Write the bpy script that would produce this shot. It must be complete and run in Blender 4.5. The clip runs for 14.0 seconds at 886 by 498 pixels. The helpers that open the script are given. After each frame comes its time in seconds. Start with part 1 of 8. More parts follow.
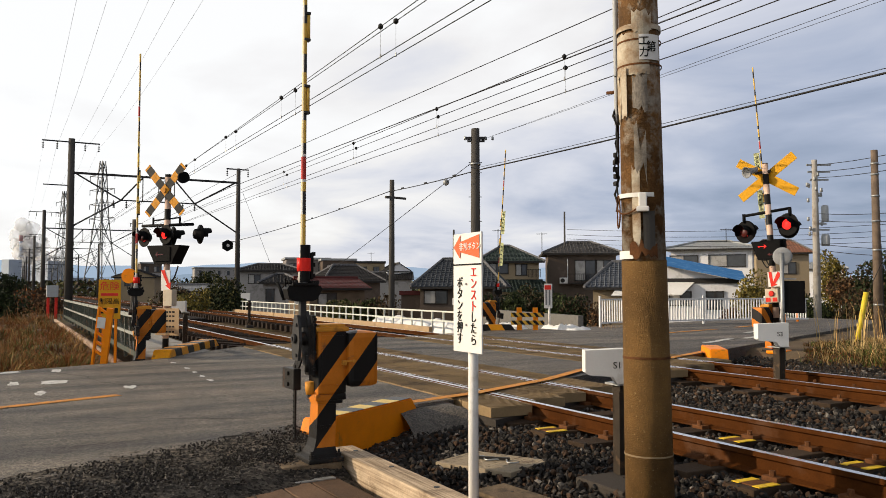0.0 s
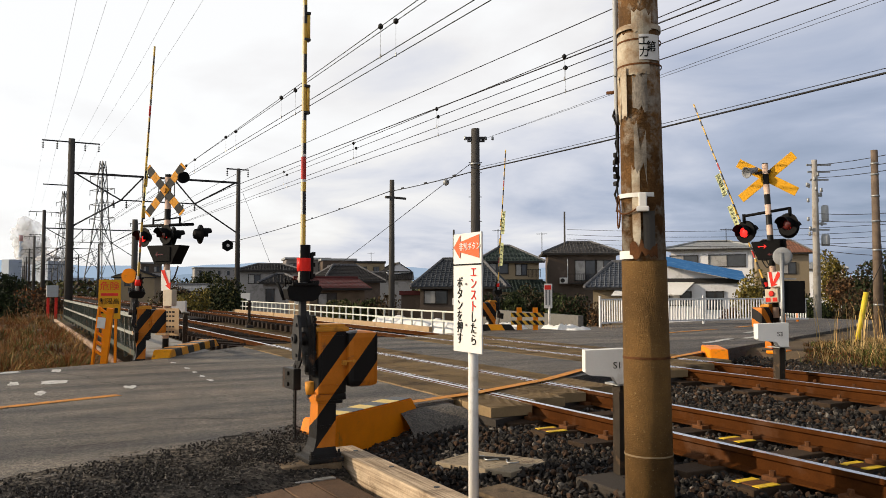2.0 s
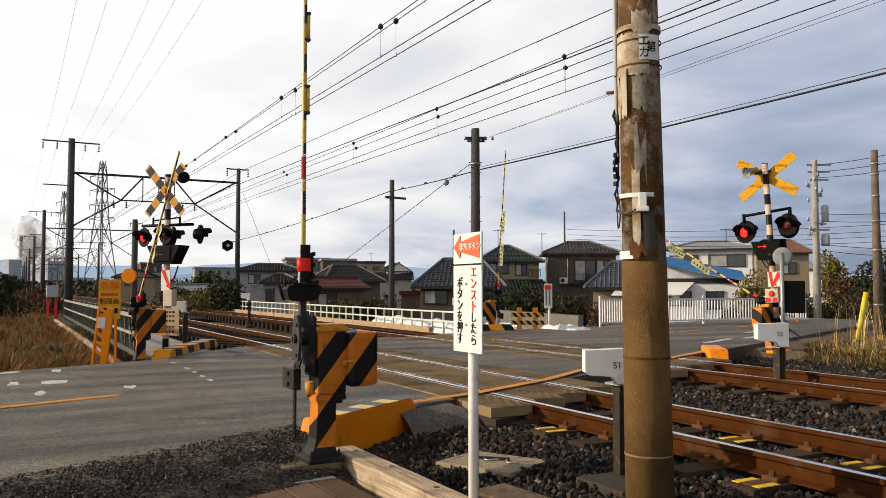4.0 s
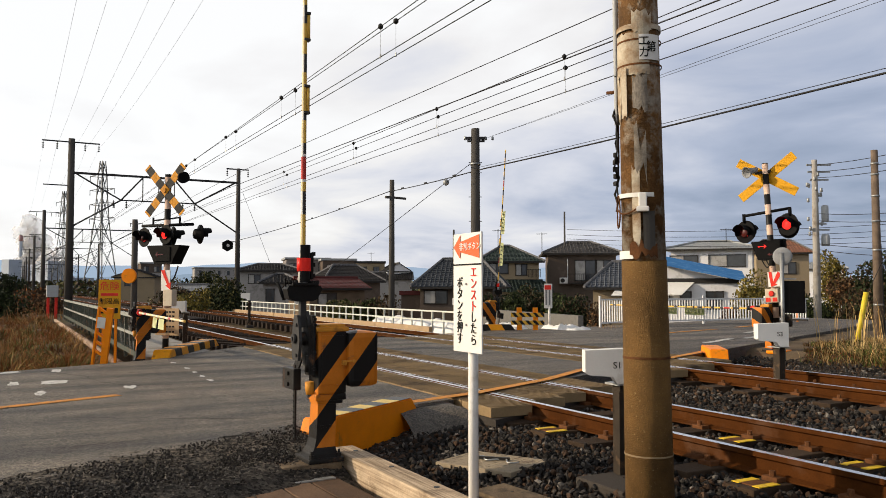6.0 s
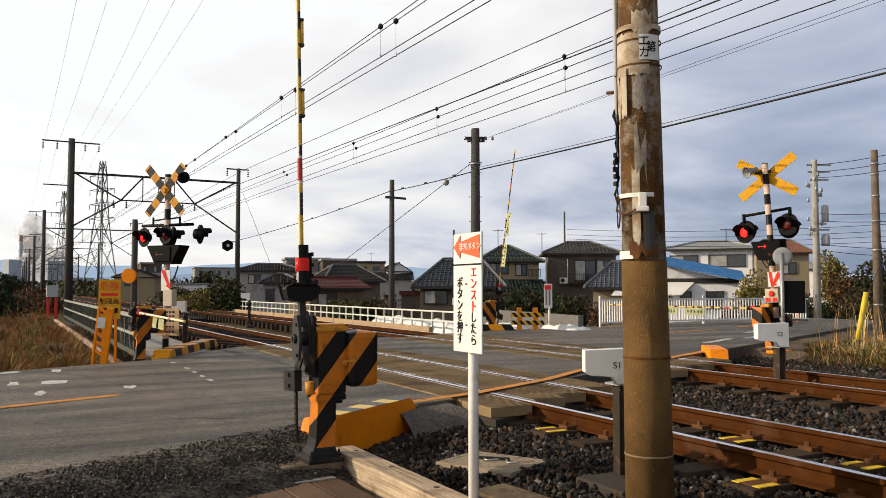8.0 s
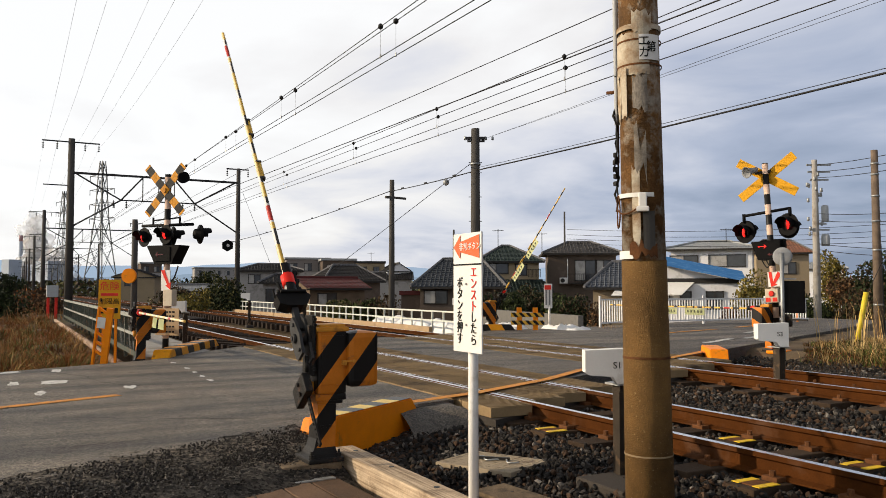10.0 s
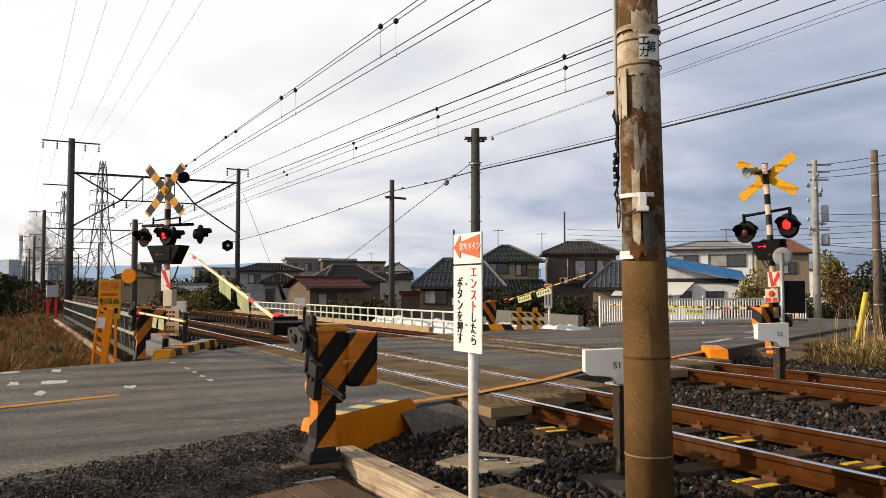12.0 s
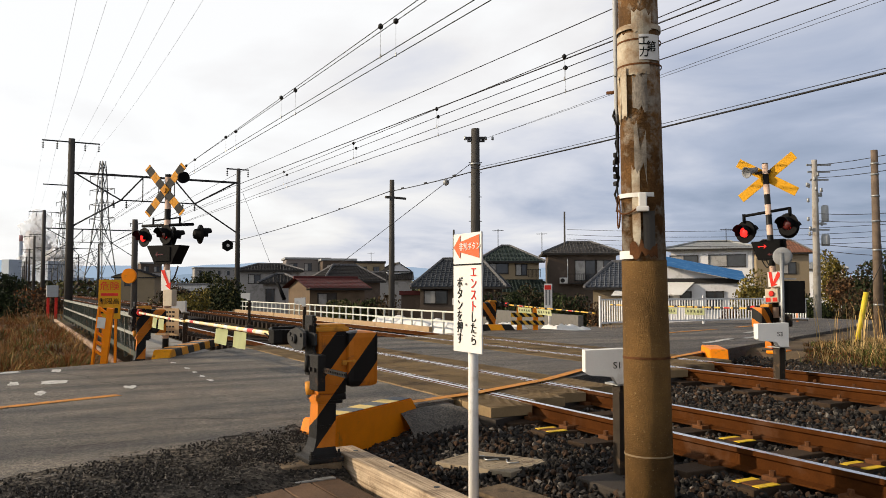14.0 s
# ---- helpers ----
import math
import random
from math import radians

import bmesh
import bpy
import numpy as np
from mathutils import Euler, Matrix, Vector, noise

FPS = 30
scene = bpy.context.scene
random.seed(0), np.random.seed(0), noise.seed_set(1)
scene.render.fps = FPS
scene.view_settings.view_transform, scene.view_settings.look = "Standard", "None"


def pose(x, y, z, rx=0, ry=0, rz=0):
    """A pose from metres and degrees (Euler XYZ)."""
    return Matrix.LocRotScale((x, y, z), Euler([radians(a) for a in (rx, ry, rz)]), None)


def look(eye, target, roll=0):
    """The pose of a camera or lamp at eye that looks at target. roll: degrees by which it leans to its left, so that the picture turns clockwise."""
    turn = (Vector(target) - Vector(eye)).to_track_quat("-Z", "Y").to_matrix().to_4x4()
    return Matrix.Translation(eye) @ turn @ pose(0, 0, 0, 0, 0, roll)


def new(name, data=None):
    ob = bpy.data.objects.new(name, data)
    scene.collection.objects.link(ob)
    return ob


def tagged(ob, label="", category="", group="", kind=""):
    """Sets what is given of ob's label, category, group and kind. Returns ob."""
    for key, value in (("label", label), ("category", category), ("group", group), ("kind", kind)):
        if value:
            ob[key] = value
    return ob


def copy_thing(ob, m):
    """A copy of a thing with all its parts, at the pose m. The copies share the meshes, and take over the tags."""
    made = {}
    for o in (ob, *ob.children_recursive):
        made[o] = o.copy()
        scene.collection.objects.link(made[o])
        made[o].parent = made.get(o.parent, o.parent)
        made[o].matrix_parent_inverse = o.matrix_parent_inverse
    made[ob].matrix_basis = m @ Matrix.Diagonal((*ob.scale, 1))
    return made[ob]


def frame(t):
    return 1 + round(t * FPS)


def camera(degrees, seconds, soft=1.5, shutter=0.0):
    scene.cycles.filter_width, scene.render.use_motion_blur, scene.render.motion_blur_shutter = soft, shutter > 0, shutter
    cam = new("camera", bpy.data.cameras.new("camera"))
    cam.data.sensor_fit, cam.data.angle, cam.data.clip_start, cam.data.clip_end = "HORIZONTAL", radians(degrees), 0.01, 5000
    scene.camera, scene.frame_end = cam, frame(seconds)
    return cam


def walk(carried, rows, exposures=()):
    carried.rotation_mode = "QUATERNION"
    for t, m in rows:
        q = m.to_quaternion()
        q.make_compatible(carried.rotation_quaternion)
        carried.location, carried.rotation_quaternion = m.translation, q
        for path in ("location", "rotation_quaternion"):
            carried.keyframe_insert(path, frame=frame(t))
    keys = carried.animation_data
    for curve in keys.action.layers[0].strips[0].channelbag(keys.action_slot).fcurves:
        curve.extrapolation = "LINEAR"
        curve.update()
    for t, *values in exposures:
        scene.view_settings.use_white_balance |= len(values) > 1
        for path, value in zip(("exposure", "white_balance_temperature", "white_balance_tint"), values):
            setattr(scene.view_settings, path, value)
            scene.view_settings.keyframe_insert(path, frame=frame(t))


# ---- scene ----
# ---- camera: it stands still ----
EYE_Z = 1.15
HEADING, PITCH = radians(28.2), math.atan(71 / 1414)
cam = camera(58.0, 14.0, soft=0.65, shutter=0.4)
AIM = Vector((-math.cos(HEADING) * math.cos(PITCH), math.sin(HEADING) * math.cos(PITCH), math.sin(PITCH)))
EYE = Vector((0, 0, EYE_Z))
walk(cam, [(0.0, look(EYE, EYE + AIM)), (14.0, look(EYE, EYE + AIM))], exposures=[(0.0, -0.06), (14.0, -0.06)])

# ---- world and sun ----
SUN_AZ, SUN_EL = radians(243), radians(20)
SUN_DIR = Vector((math.cos(SUN_AZ) * math.cos(SUN_EL), math.sin(SUN_AZ) * math.cos(SUN_EL), math.sin(SUN_EL)))
sun = new("sun", bpy.data.lights.new("sun", "SUN"))
sun.data.energy, sun.data.angle, sun.data.color = 5.0, radians(0.6), (1.0, 0.82, 0.6)
sun.matrix_world = look(SUN_DIR * 50, (0, 0, 0))


def build_world():
    w = bpy.data.worlds.new("sky")
    scene.world = w
    w.use_nodes = True
    nt = w.node_tree
    N, L = nt.nodes, nt.links
    N.clear()

    def node(kind, **kw):
        n = N.new(kind)
        for k, v in kw.items():
            n.inputs[k].default_value = v
        return n

    def math_(op, a, b=None, clamp=False):
        n = N.new("ShaderNodeMath")
        n.operation, n.use_clamp = op, clamp
        for i, v in enumerate((a, b)):
            if v is None:
                continue
            if isinstance(v, (int, float)):
                n.inputs[i].default_value = v
            else:
                L.new(v, n.inputs[i])
        return n.outputs[0]

    sky = N.new("ShaderNodeTexSky")
    sky.sky_type, sky.sun_disc = "NISHITA", False
    sky.sun_elevation, sky.sun_rotation = SUN_EL, math.atan2(SUN_DIR.x, SUN_DIR.y)
    tc = N.new("ShaderNodeTexCoord")
    sep = N.new("ShaderNodeSeparateXYZ")
    L.new(tc.outputs["Generated"], sep.inputs[0])
    # cloud layer seen in perspective
    h = math_("ADD", math_("MAXIMUM", sep.outputs[2], 0.0), 0.16)
    comb = N.new("ShaderNodeCombineXYZ")
    L.new(math_("DIVIDE", sep.outputs[0], h), comb.inputs[0])
    L.new(math_("DIVIDE", sep.outputs[1], h), comb.inputs[1])
    n1 = node("ShaderNodeTexNoise", Scale=1.25, Detail=8.0, Roughness=0.52, Distortion=0.35)
    L.new(comb.outputs[0], n1.inputs["Vector"])
    # brightness of the cloud grows towards the sun
    dot = N.new("ShaderNodeVectorMath")
    dot.operation = "DOT_PRODUCT"
    L.new(tc.outputs["Generated"], dot.inputs[0])
    dot.inputs[1].default_value = SUN_DIR
    mr = N.new("ShaderNodeMapRange")
    mr.interpolation_type = "SMOOTHSTEP"
    L.new(dot.outputs["Value"], mr.inputs[0])
    for i, v in ((1, -0.65), (2, 0.62), (3, 0.0), (4, 1.0)):
        mr.inputs[i].default_value = v
    # haze: lower sky is darker and bluer than the cloud above it
    el = N.new("ShaderNodeMapRange")
    el.interpolation_type = "SMOOTHSTEP"
    L.new(sep.outputs[2], el.inputs[0])
    for i, v in ((1, 0.0), (2, 0.36), (3, 0.0), (4, 1.0)):
        el.inputs[i].default_value = v
    lum = math_("ADD", math_("MULTIPLY", mr.outputs[0], 0.95), math_("MULTIPLY", el.outputs[0], 0.22))
    lum = math_("ADD", lum, math_("MULTIPLY", math_("SUBTRACT", n1.outputs[0], 0.46), 1.25))
    ramp = N.new("ShaderNodeValToRGB")
    L.new(lum, ramp.inputs[0])
    e = ramp.color_ramp.elements
    e[0].position, e[0].color = 0.0, (0.25, 0.32, 0.46, 1)
    e[1].position, e[1].color = 1.0, (1.12, 1.12, 1.12, 1)
    for p, c in ((0.3, (0.47, 0.53, 0.68, 1)), (0.55, (0.77, 0.79, 0.88, 1)), (0.78, (1.0, 0.985, 0.985, 1))):
        k = e.new(p)
        k.color = c
    sc = N.new("ShaderNodeMix")
    sc.data_type = "RGBA"
    sc.inputs[0].default_value = 0.9
    mul = N.new("ShaderNodeVectorMath")
    mul.operation = "SCALE"
    L.new(sky.outputs[0], mul.inputs[0])
    mul.inputs["Scale"].default_value = 0.1
    L.new(mul.outputs[0], sc.inputs[6])
    L.new(ramp.outputs[0], sc.inputs[7])
    # added dimming away from the sun, mostly out of view, to weaken fill light
    dk = N.new("ShaderNodeMapRange")
    dk.interpolation_type = "SMOOTHSTEP"
    L.new(dot.outputs["Value"], dk.inputs[0])
    for i, v in ((1, -1.0), (2, -0.4), (3, 0.1), (4, 1.0)):
        dk.inputs[i].default_value = v
    fin = N.new("ShaderNodeVectorMath")
    fin.operation = "SCALE"
    L.new(sc.outputs[2], fin.inputs[0])
    # the unseen sky overhead is dimmed as well, for deeper shade below
    zen = N.new("ShaderNodeMapRange")
    zen.interpolation_type = "SMOOTHSTEP"
    L.new(sep.outputs[2], zen.inputs[0])
    for i, v in ((1, 0.32), (2, 0.9), (3, 1.0), (4, 0.36)):
        zen.inputs[i].default_value = v
    L.new(math_("MULTIPLY", dk.outputs[0], zen.outputs[0]), fin.inputs["Scale"])
    bg = node("ShaderNodeBackground", Strength=1.0)
    out = N.new("ShaderNodeOutputWorld")
    L.new(fin.outputs[0], bg.inputs[0])
    L.new(bg.outputs[0], out.inputs[0])


build_world()
# ---- materials ----
def mat(name, color, rough=0.7, metal=0.0, var=0.25, scale=6.0, fine=60.0, bump=0.15, dirt=None, dirt_amt=0.5, dirt_scale=1.5,
        rand=0.0, spec=0.14, emit=None, power=0.0, space="world", island=False):
    """Painted or natural surface with two scales of variation, stains and fine relief."""
    m = bpy.data.materials.new(name)
    m.use_nodes = True
    nt = m.node_tree
    N, L = nt.nodes, nt.links
    bsdf = N["Principled BSDF"]
    if space == "world":
        co = N.new("ShaderNodeNewGeometry").outputs["Position"]
    else:
        co = N.new("ShaderNodeTexCoord").outputs["Object"]

    def noise_(s, detail=5.0, rough_=0.6):
        n = N.new("ShaderNodeTexNoise")
        n.inputs["Scale"].default_value, n.inputs["Detail"].default_value, n.inputs["Roughness"].default_value = s, detail, rough_
        L.new(co, n.inputs["Vector"])
        return n.outputs[0]

    def mix(fac, a, b, kind="MIX"):
        n = N.new("ShaderNodeMix")
        n.data_type, n.blend_type = "RGBA", kind
        for sock, v in ((0, fac), (6, a), (7, b)):
            if isinstance(v, (int, float)):
                n.inputs[sock].default_value = v
            elif isinstance(v, tuple):
                n.inputs[sock].default_value = (*v[:3], 1)
            else:
                L.new(v, n.inputs[sock])
        return n.outputs[2]

    def rng(v, lo, hi, a=0.0, b=1.0):
        n = N.new("ShaderNodeMapRange")
        L.new(v, n.inputs[0])
        for i, x in ((1, lo), (2, hi), (3, a), (4, b)):
            n.inputs[i].default_value = x
        return n.outputs[0]

    c = tuple(color)
    dark, light = tuple(v * (1 - var) for v in c), tuple(min(1, v * (1 + var)) for v in c)
    nf, ng = noise_(scale), noise_(fine, 3.0)
    col = mix(rng(nf, 0.3, 0.7), dark, light)
    col = mix(rng(ng, 0.3, 0.75, 0.0, 0.45), col, tuple(v * (1 - min(0.9, var * 1.6)) for v in c))
    if dirt:
        nd = noise_(dirt_scale, 8.0, 0.65)
        col = mix(rng(nd, 0.62 - 0.3 * dirt_amt, 0.72 - 0.1 * dirt_amt), col, dirt)
    if rand:
        r = N.new("ShaderNodeNewGeometry").outputs["Random Per Island"] if island else N.new("ShaderNodeObjectInfo").outputs["Random"]
        hsv = N.new("ShaderNodeHueSaturation")
        L.new(rng(r, 0, 1, 1 - rand, 1 + rand), hsv.inputs["Value"])
        L.new(col, hsv.inputs["Color"])
        col = hsv.outputs[0]
    L.new(col, bsdf.inputs["Base Color"])
    L.new(rng(nf, 0.2, 0.8, max(0.03, rough - 0.12), min(1, rough + 0.12)), bsdf.inputs["Roughness"])
    bsdf.inputs["Metallic"].default_value = metal
    bsdf.inputs["Specular IOR Level"].default_value = spec
    if bump:
        b = N.new("ShaderNodeBump")
        b.inputs["Strength"].default_value, b.inputs["Distance"].default_value = bump, 0.02
        L.new(ng, b.inputs["Height"])
        L.new(b.outputs[0], bsdf.inputs["Normal"])
    if emit:
        bsdf.inputs["Emission Color"].default_value = (*emit, 1)
        bsdf.inputs["Emission Strength"].default_value = power
    return m


def stripes(name, ca, cb, period, direction, rough=0.45, duty=0.5, dirt=(0.12, 0.07, 0.04), offset=0.0):
    """Two paints in bands across a direction of the part's own space, with worn patches."""
    m = mat(name, ca, rough, var=0.12, scale=9, fine=90, bump=0.05, dirt=dirt, dirt_amt=0.1, dirt_scale=7, space="object", spec=0.2)
    nt = m.node_tree
    N, L = nt.nodes, nt.links
    bsdf = N["Principled BSDF"]
    old = bsdf.inputs["Base Color"].links[0].from_socket
    co = N.new("ShaderNodeTexCoord").outputs["Object"]
    d = N.new("ShaderNodeVectorMath")
    d.operation = "DOT_PRODUCT"
    L.new(co, d.inputs[0])
    d.inputs[1].default_value = tuple(v / period for v in direction)
    prev = d.outputs["Value"]
    for op, v in (("ADD", 100.0 + offset), ("FRACT", None), ("GREATER_THAN", duty)):
        n = N.new("ShaderNodeMath")
        n.operation = op
        L.new(prev, n.inputs[0])
        if v is not None:
            n.inputs[1].default_value = v
        prev = n.outputs[0]
    mx = N.new("ShaderNodeMix")
    mx.data_type = "RGBA"
    L.new(prev, mx.inputs[0])
    L.new(old, mx.inputs[6])
    mx.inputs[7].default_value = (*cb, 1)
    L.new(mx.outputs[2], bsdf.inputs["Base Color"])
    return m


YEL, BLK = (0.72, 0.36, 0.03), (0.010, 0.0095, 0.009)
M = dict(
    asphalt=mat("asphalt", (0.15, 0.136, 0.12), 0.68, spec=0.4, var=0.42, scale=2.2, fine=48, bump=0.8, dirt=(0.135, 0.118, 0.098), dirt_amt=0.4, dirt_scale=0.7),
    gravel_asphalt=mat("gravel_asphalt", (0.085, 0.077, 0.069), 0.9, var=0.6, scale=12, fine=60, bump=1.0, dirt=(0.11, 0.1, 0.09), dirt_amt=0.1, dirt_scale=30),
    soil=mat("soil", (0.13, 0.095, 0.06), 0.95, var=0.35, scale=0.6, fine=20, bump=0.6, dirt=(0.1, 0.11, 0.04), dirt_amt=0.35, dirt_scale=0.15),
    ballast_bed=mat("ballast_bed", (0.024, 0.02, 0.018), 0.95, var=0.6, scale=14, fine=26, bump=1.0),
    stone=mat("stone", (0.031, 0.028, 0.0255), 0.8, var=0.4, scale=18, fine=150, bump=0.3, rand=0.65, island=True),
    rail_side=mat("rail_side", (0.07, 0.024, 0.006), 0.85, spec=0.03, var=0.3, scale=4, fine=70, bump=0.25, dirt=(0.09, 0.045, 0.025), dirt_amt=0.3, dirt_scale=2.5),
    rail_top=mat("rail_top", (0.8, 0.78, 0.75), 0.24, metal=1.0, var=0.12, scale=3, fine=200, bump=0.02),
    sleeper=mat("sleeper", (0.05, 0.033, 0.021), 0.9, var=0.3, scale=5, fine=80, bump=0.4, dirt=(0.05, 0.032, 0.02), dirt_amt=0.4, rand=0.2),
    timber_dark=mat("timber_dark", (0.03, 0.02, 0.014), 0.9, var=0.4, scale=5, fine=60, bump=0.4, rand=0.3),
    panel=mat("panel", (0.27, 0.19, 0.1), 0.8, var=0.25, scale=2, fine=90, bump=0.3, dirt=(0.09, 0.065, 0.045), dirt_amt=0.3, rand=0.15),
    paint_white=mat("paint_white", (0.74, 0.73, 0.7), 0.5, var=0.06, scale=4, fine=80, bump=0.03, dirt=(0.5, 0.47, 0.42), dirt_amt=0.12, dirt_scale=3),
    road_white=mat("road_white", (0.62, 0.61, 0.58), 0.75, var=0.2, scale=10, fine=120, bump=0.3, dirt=(0.12, 0.115, 0.11), dirt_amt=0.35, dirt_scale=16),
    road_orange=mat("road_orange", (0.62, 0.27, 0.06), 0.75, var=0.2, scale=8, fine=120, bump=0.3, dirt=(0.14, 0.1, 0.07), dirt_amt=0.25, dirt_scale=14),
    yellow=mat("yellow", (0.95, 0.27, 0.006), 0.45, var=0.12, scale=6, fine=90, bump=0.06, dirt=(0.3, 0.15, 0.03), dirt_amt=0.15, dirt_scale=4),
    yellow_bright=mat("yellow_bright", (0.75, 0.5, 0.03), 0.5, var=0.12, scale=9, fine=90, bump=0.05, dirt=(0.3, 0.17, 0.05), dirt_amt=0.3, dirt_scale=14),
    black=mat("black", BLK, 0.45, var=0.3, scale=8, fine=90, bump=0.06),
    iron=mat("iron", (0.022, 0.021, 0.02), 0.5, metal=0.2, var=0.3, scale=10, fine=120, bump=0.15, dirt=(0.11, 0.06, 0.035), dirt_amt=0.15, dirt_scale=8),
    galv=mat("galv", (0.36, 0.37, 0.37), 0.5, metal=0.7, var=0.2, scale=12, fine=100, bump=0.06),
    galv_dark=mat("galv_dark", (0.05, 0.05, 0.05), 0.6, metal=0.2, var=0.25, scale=6, fine=90, bump=0.08),
    concrete=mat("concrete", (0.36, 0.34, 0.31), 0.85, var=0.15, scale=3, fine=90, bump=0.25, dirt=(0.2, 0.17, 0.14), dirt_amt=0.3),
    concrete_dark=mat("concrete_dark", (0.055, 0.047, 0.04), 0.9, var=0.25, scale=3, fine=90, bump=0.3, dirt=(0.06, 0.052, 0.045), dirt_amt=0.4),
    mast=mat("mast", (0.075, 0.07, 0.064), 0.85, var=0.15, scale=2, fine=60, bump=0.15),
    wire=mat("wire", (0.025, 0.025, 0.026), 0.6, var=0.1, bump=0),
    cable=mat("cable", (0.02, 0.02, 0.02), 0.5, var=0.1, bump=0),
    pole_tan=mat("pole_tan", (0.17, 0.095, 0.032), 0.8, var=0.42, scale=3.5, fine=120, bump=0.7, dirt=(0.42, 0.3, 0.15), dirt_amt=0.02, dirt_scale=75),
    pole_old=mat("pole_old", (0.2, 0.105, 0.04), 0.85, var=0.6, scale=4, fine=60, bump=0.6, dirt=(0.4, 0.37, 0.31), dirt_amt=0.42, dirt_scale=5.5),
    paper=mat("paper", (0.5, 0.44, 0.34), 0.85, var=0.25, scale=7, fine=60, bump=0.25, dirt=(0.22, 0.12, 0.05), dirt_amt=0.55, dirt_scale=6),
    rust=mat("rust", (0.13, 0.055, 0.022), 0.9, var=0.4, scale=9, fine=90, bump=0.3),
    wood=mat("wood", (0.42, 0.31, 0.2), 0.85, var=0.25, scale=5, fine=60, bump=0.5, dirt=(0.16, 0.11, 0.07), dirt_amt=0.35, dirt_scale=5),
    plank=mat("plank", (0.14, 0.088, 0.056), 0.85, var=0.3, scale=4, fine=60, bump=0.4, rand=0.25),
    red=mat("red", (0.72, 0.045, 0.03), 0.4, var=0.1, bump=0.02),
    red_glass=mat("red_glass", (0.5, 0.02, 0.015), 0.15, var=0.05, bump=0, spec=0.6),
    red_off=mat("red_off", (0.09, 0.012, 0.01), 0.2, var=0.1, bump=0, spec=0.6),
    red_lit=mat("red_lit", (0.6, 0.02, 0.015), 0.3, var=0.05, bump=0, emit=(1.0, 0.025, 0.02), power=1.6),
    orange_sign=mat("orange_sign", (0.86, 0.14, 0.055), 0.5, var=0.05, bump=0.01),
    flag=mat("flag", (0.6, 0.63, 0.36), 0.55, var=0.08, bump=0.05),
    green_grey=mat("green_grey", (0.07, 0.08, 0.065), 0.7, metal=0.2, var=0.2, scale=8, fine=90, bump=0.1, dirt=(0.2, 0.11, 0.06), dirt_amt=0.2, dirt_scale=6),
)

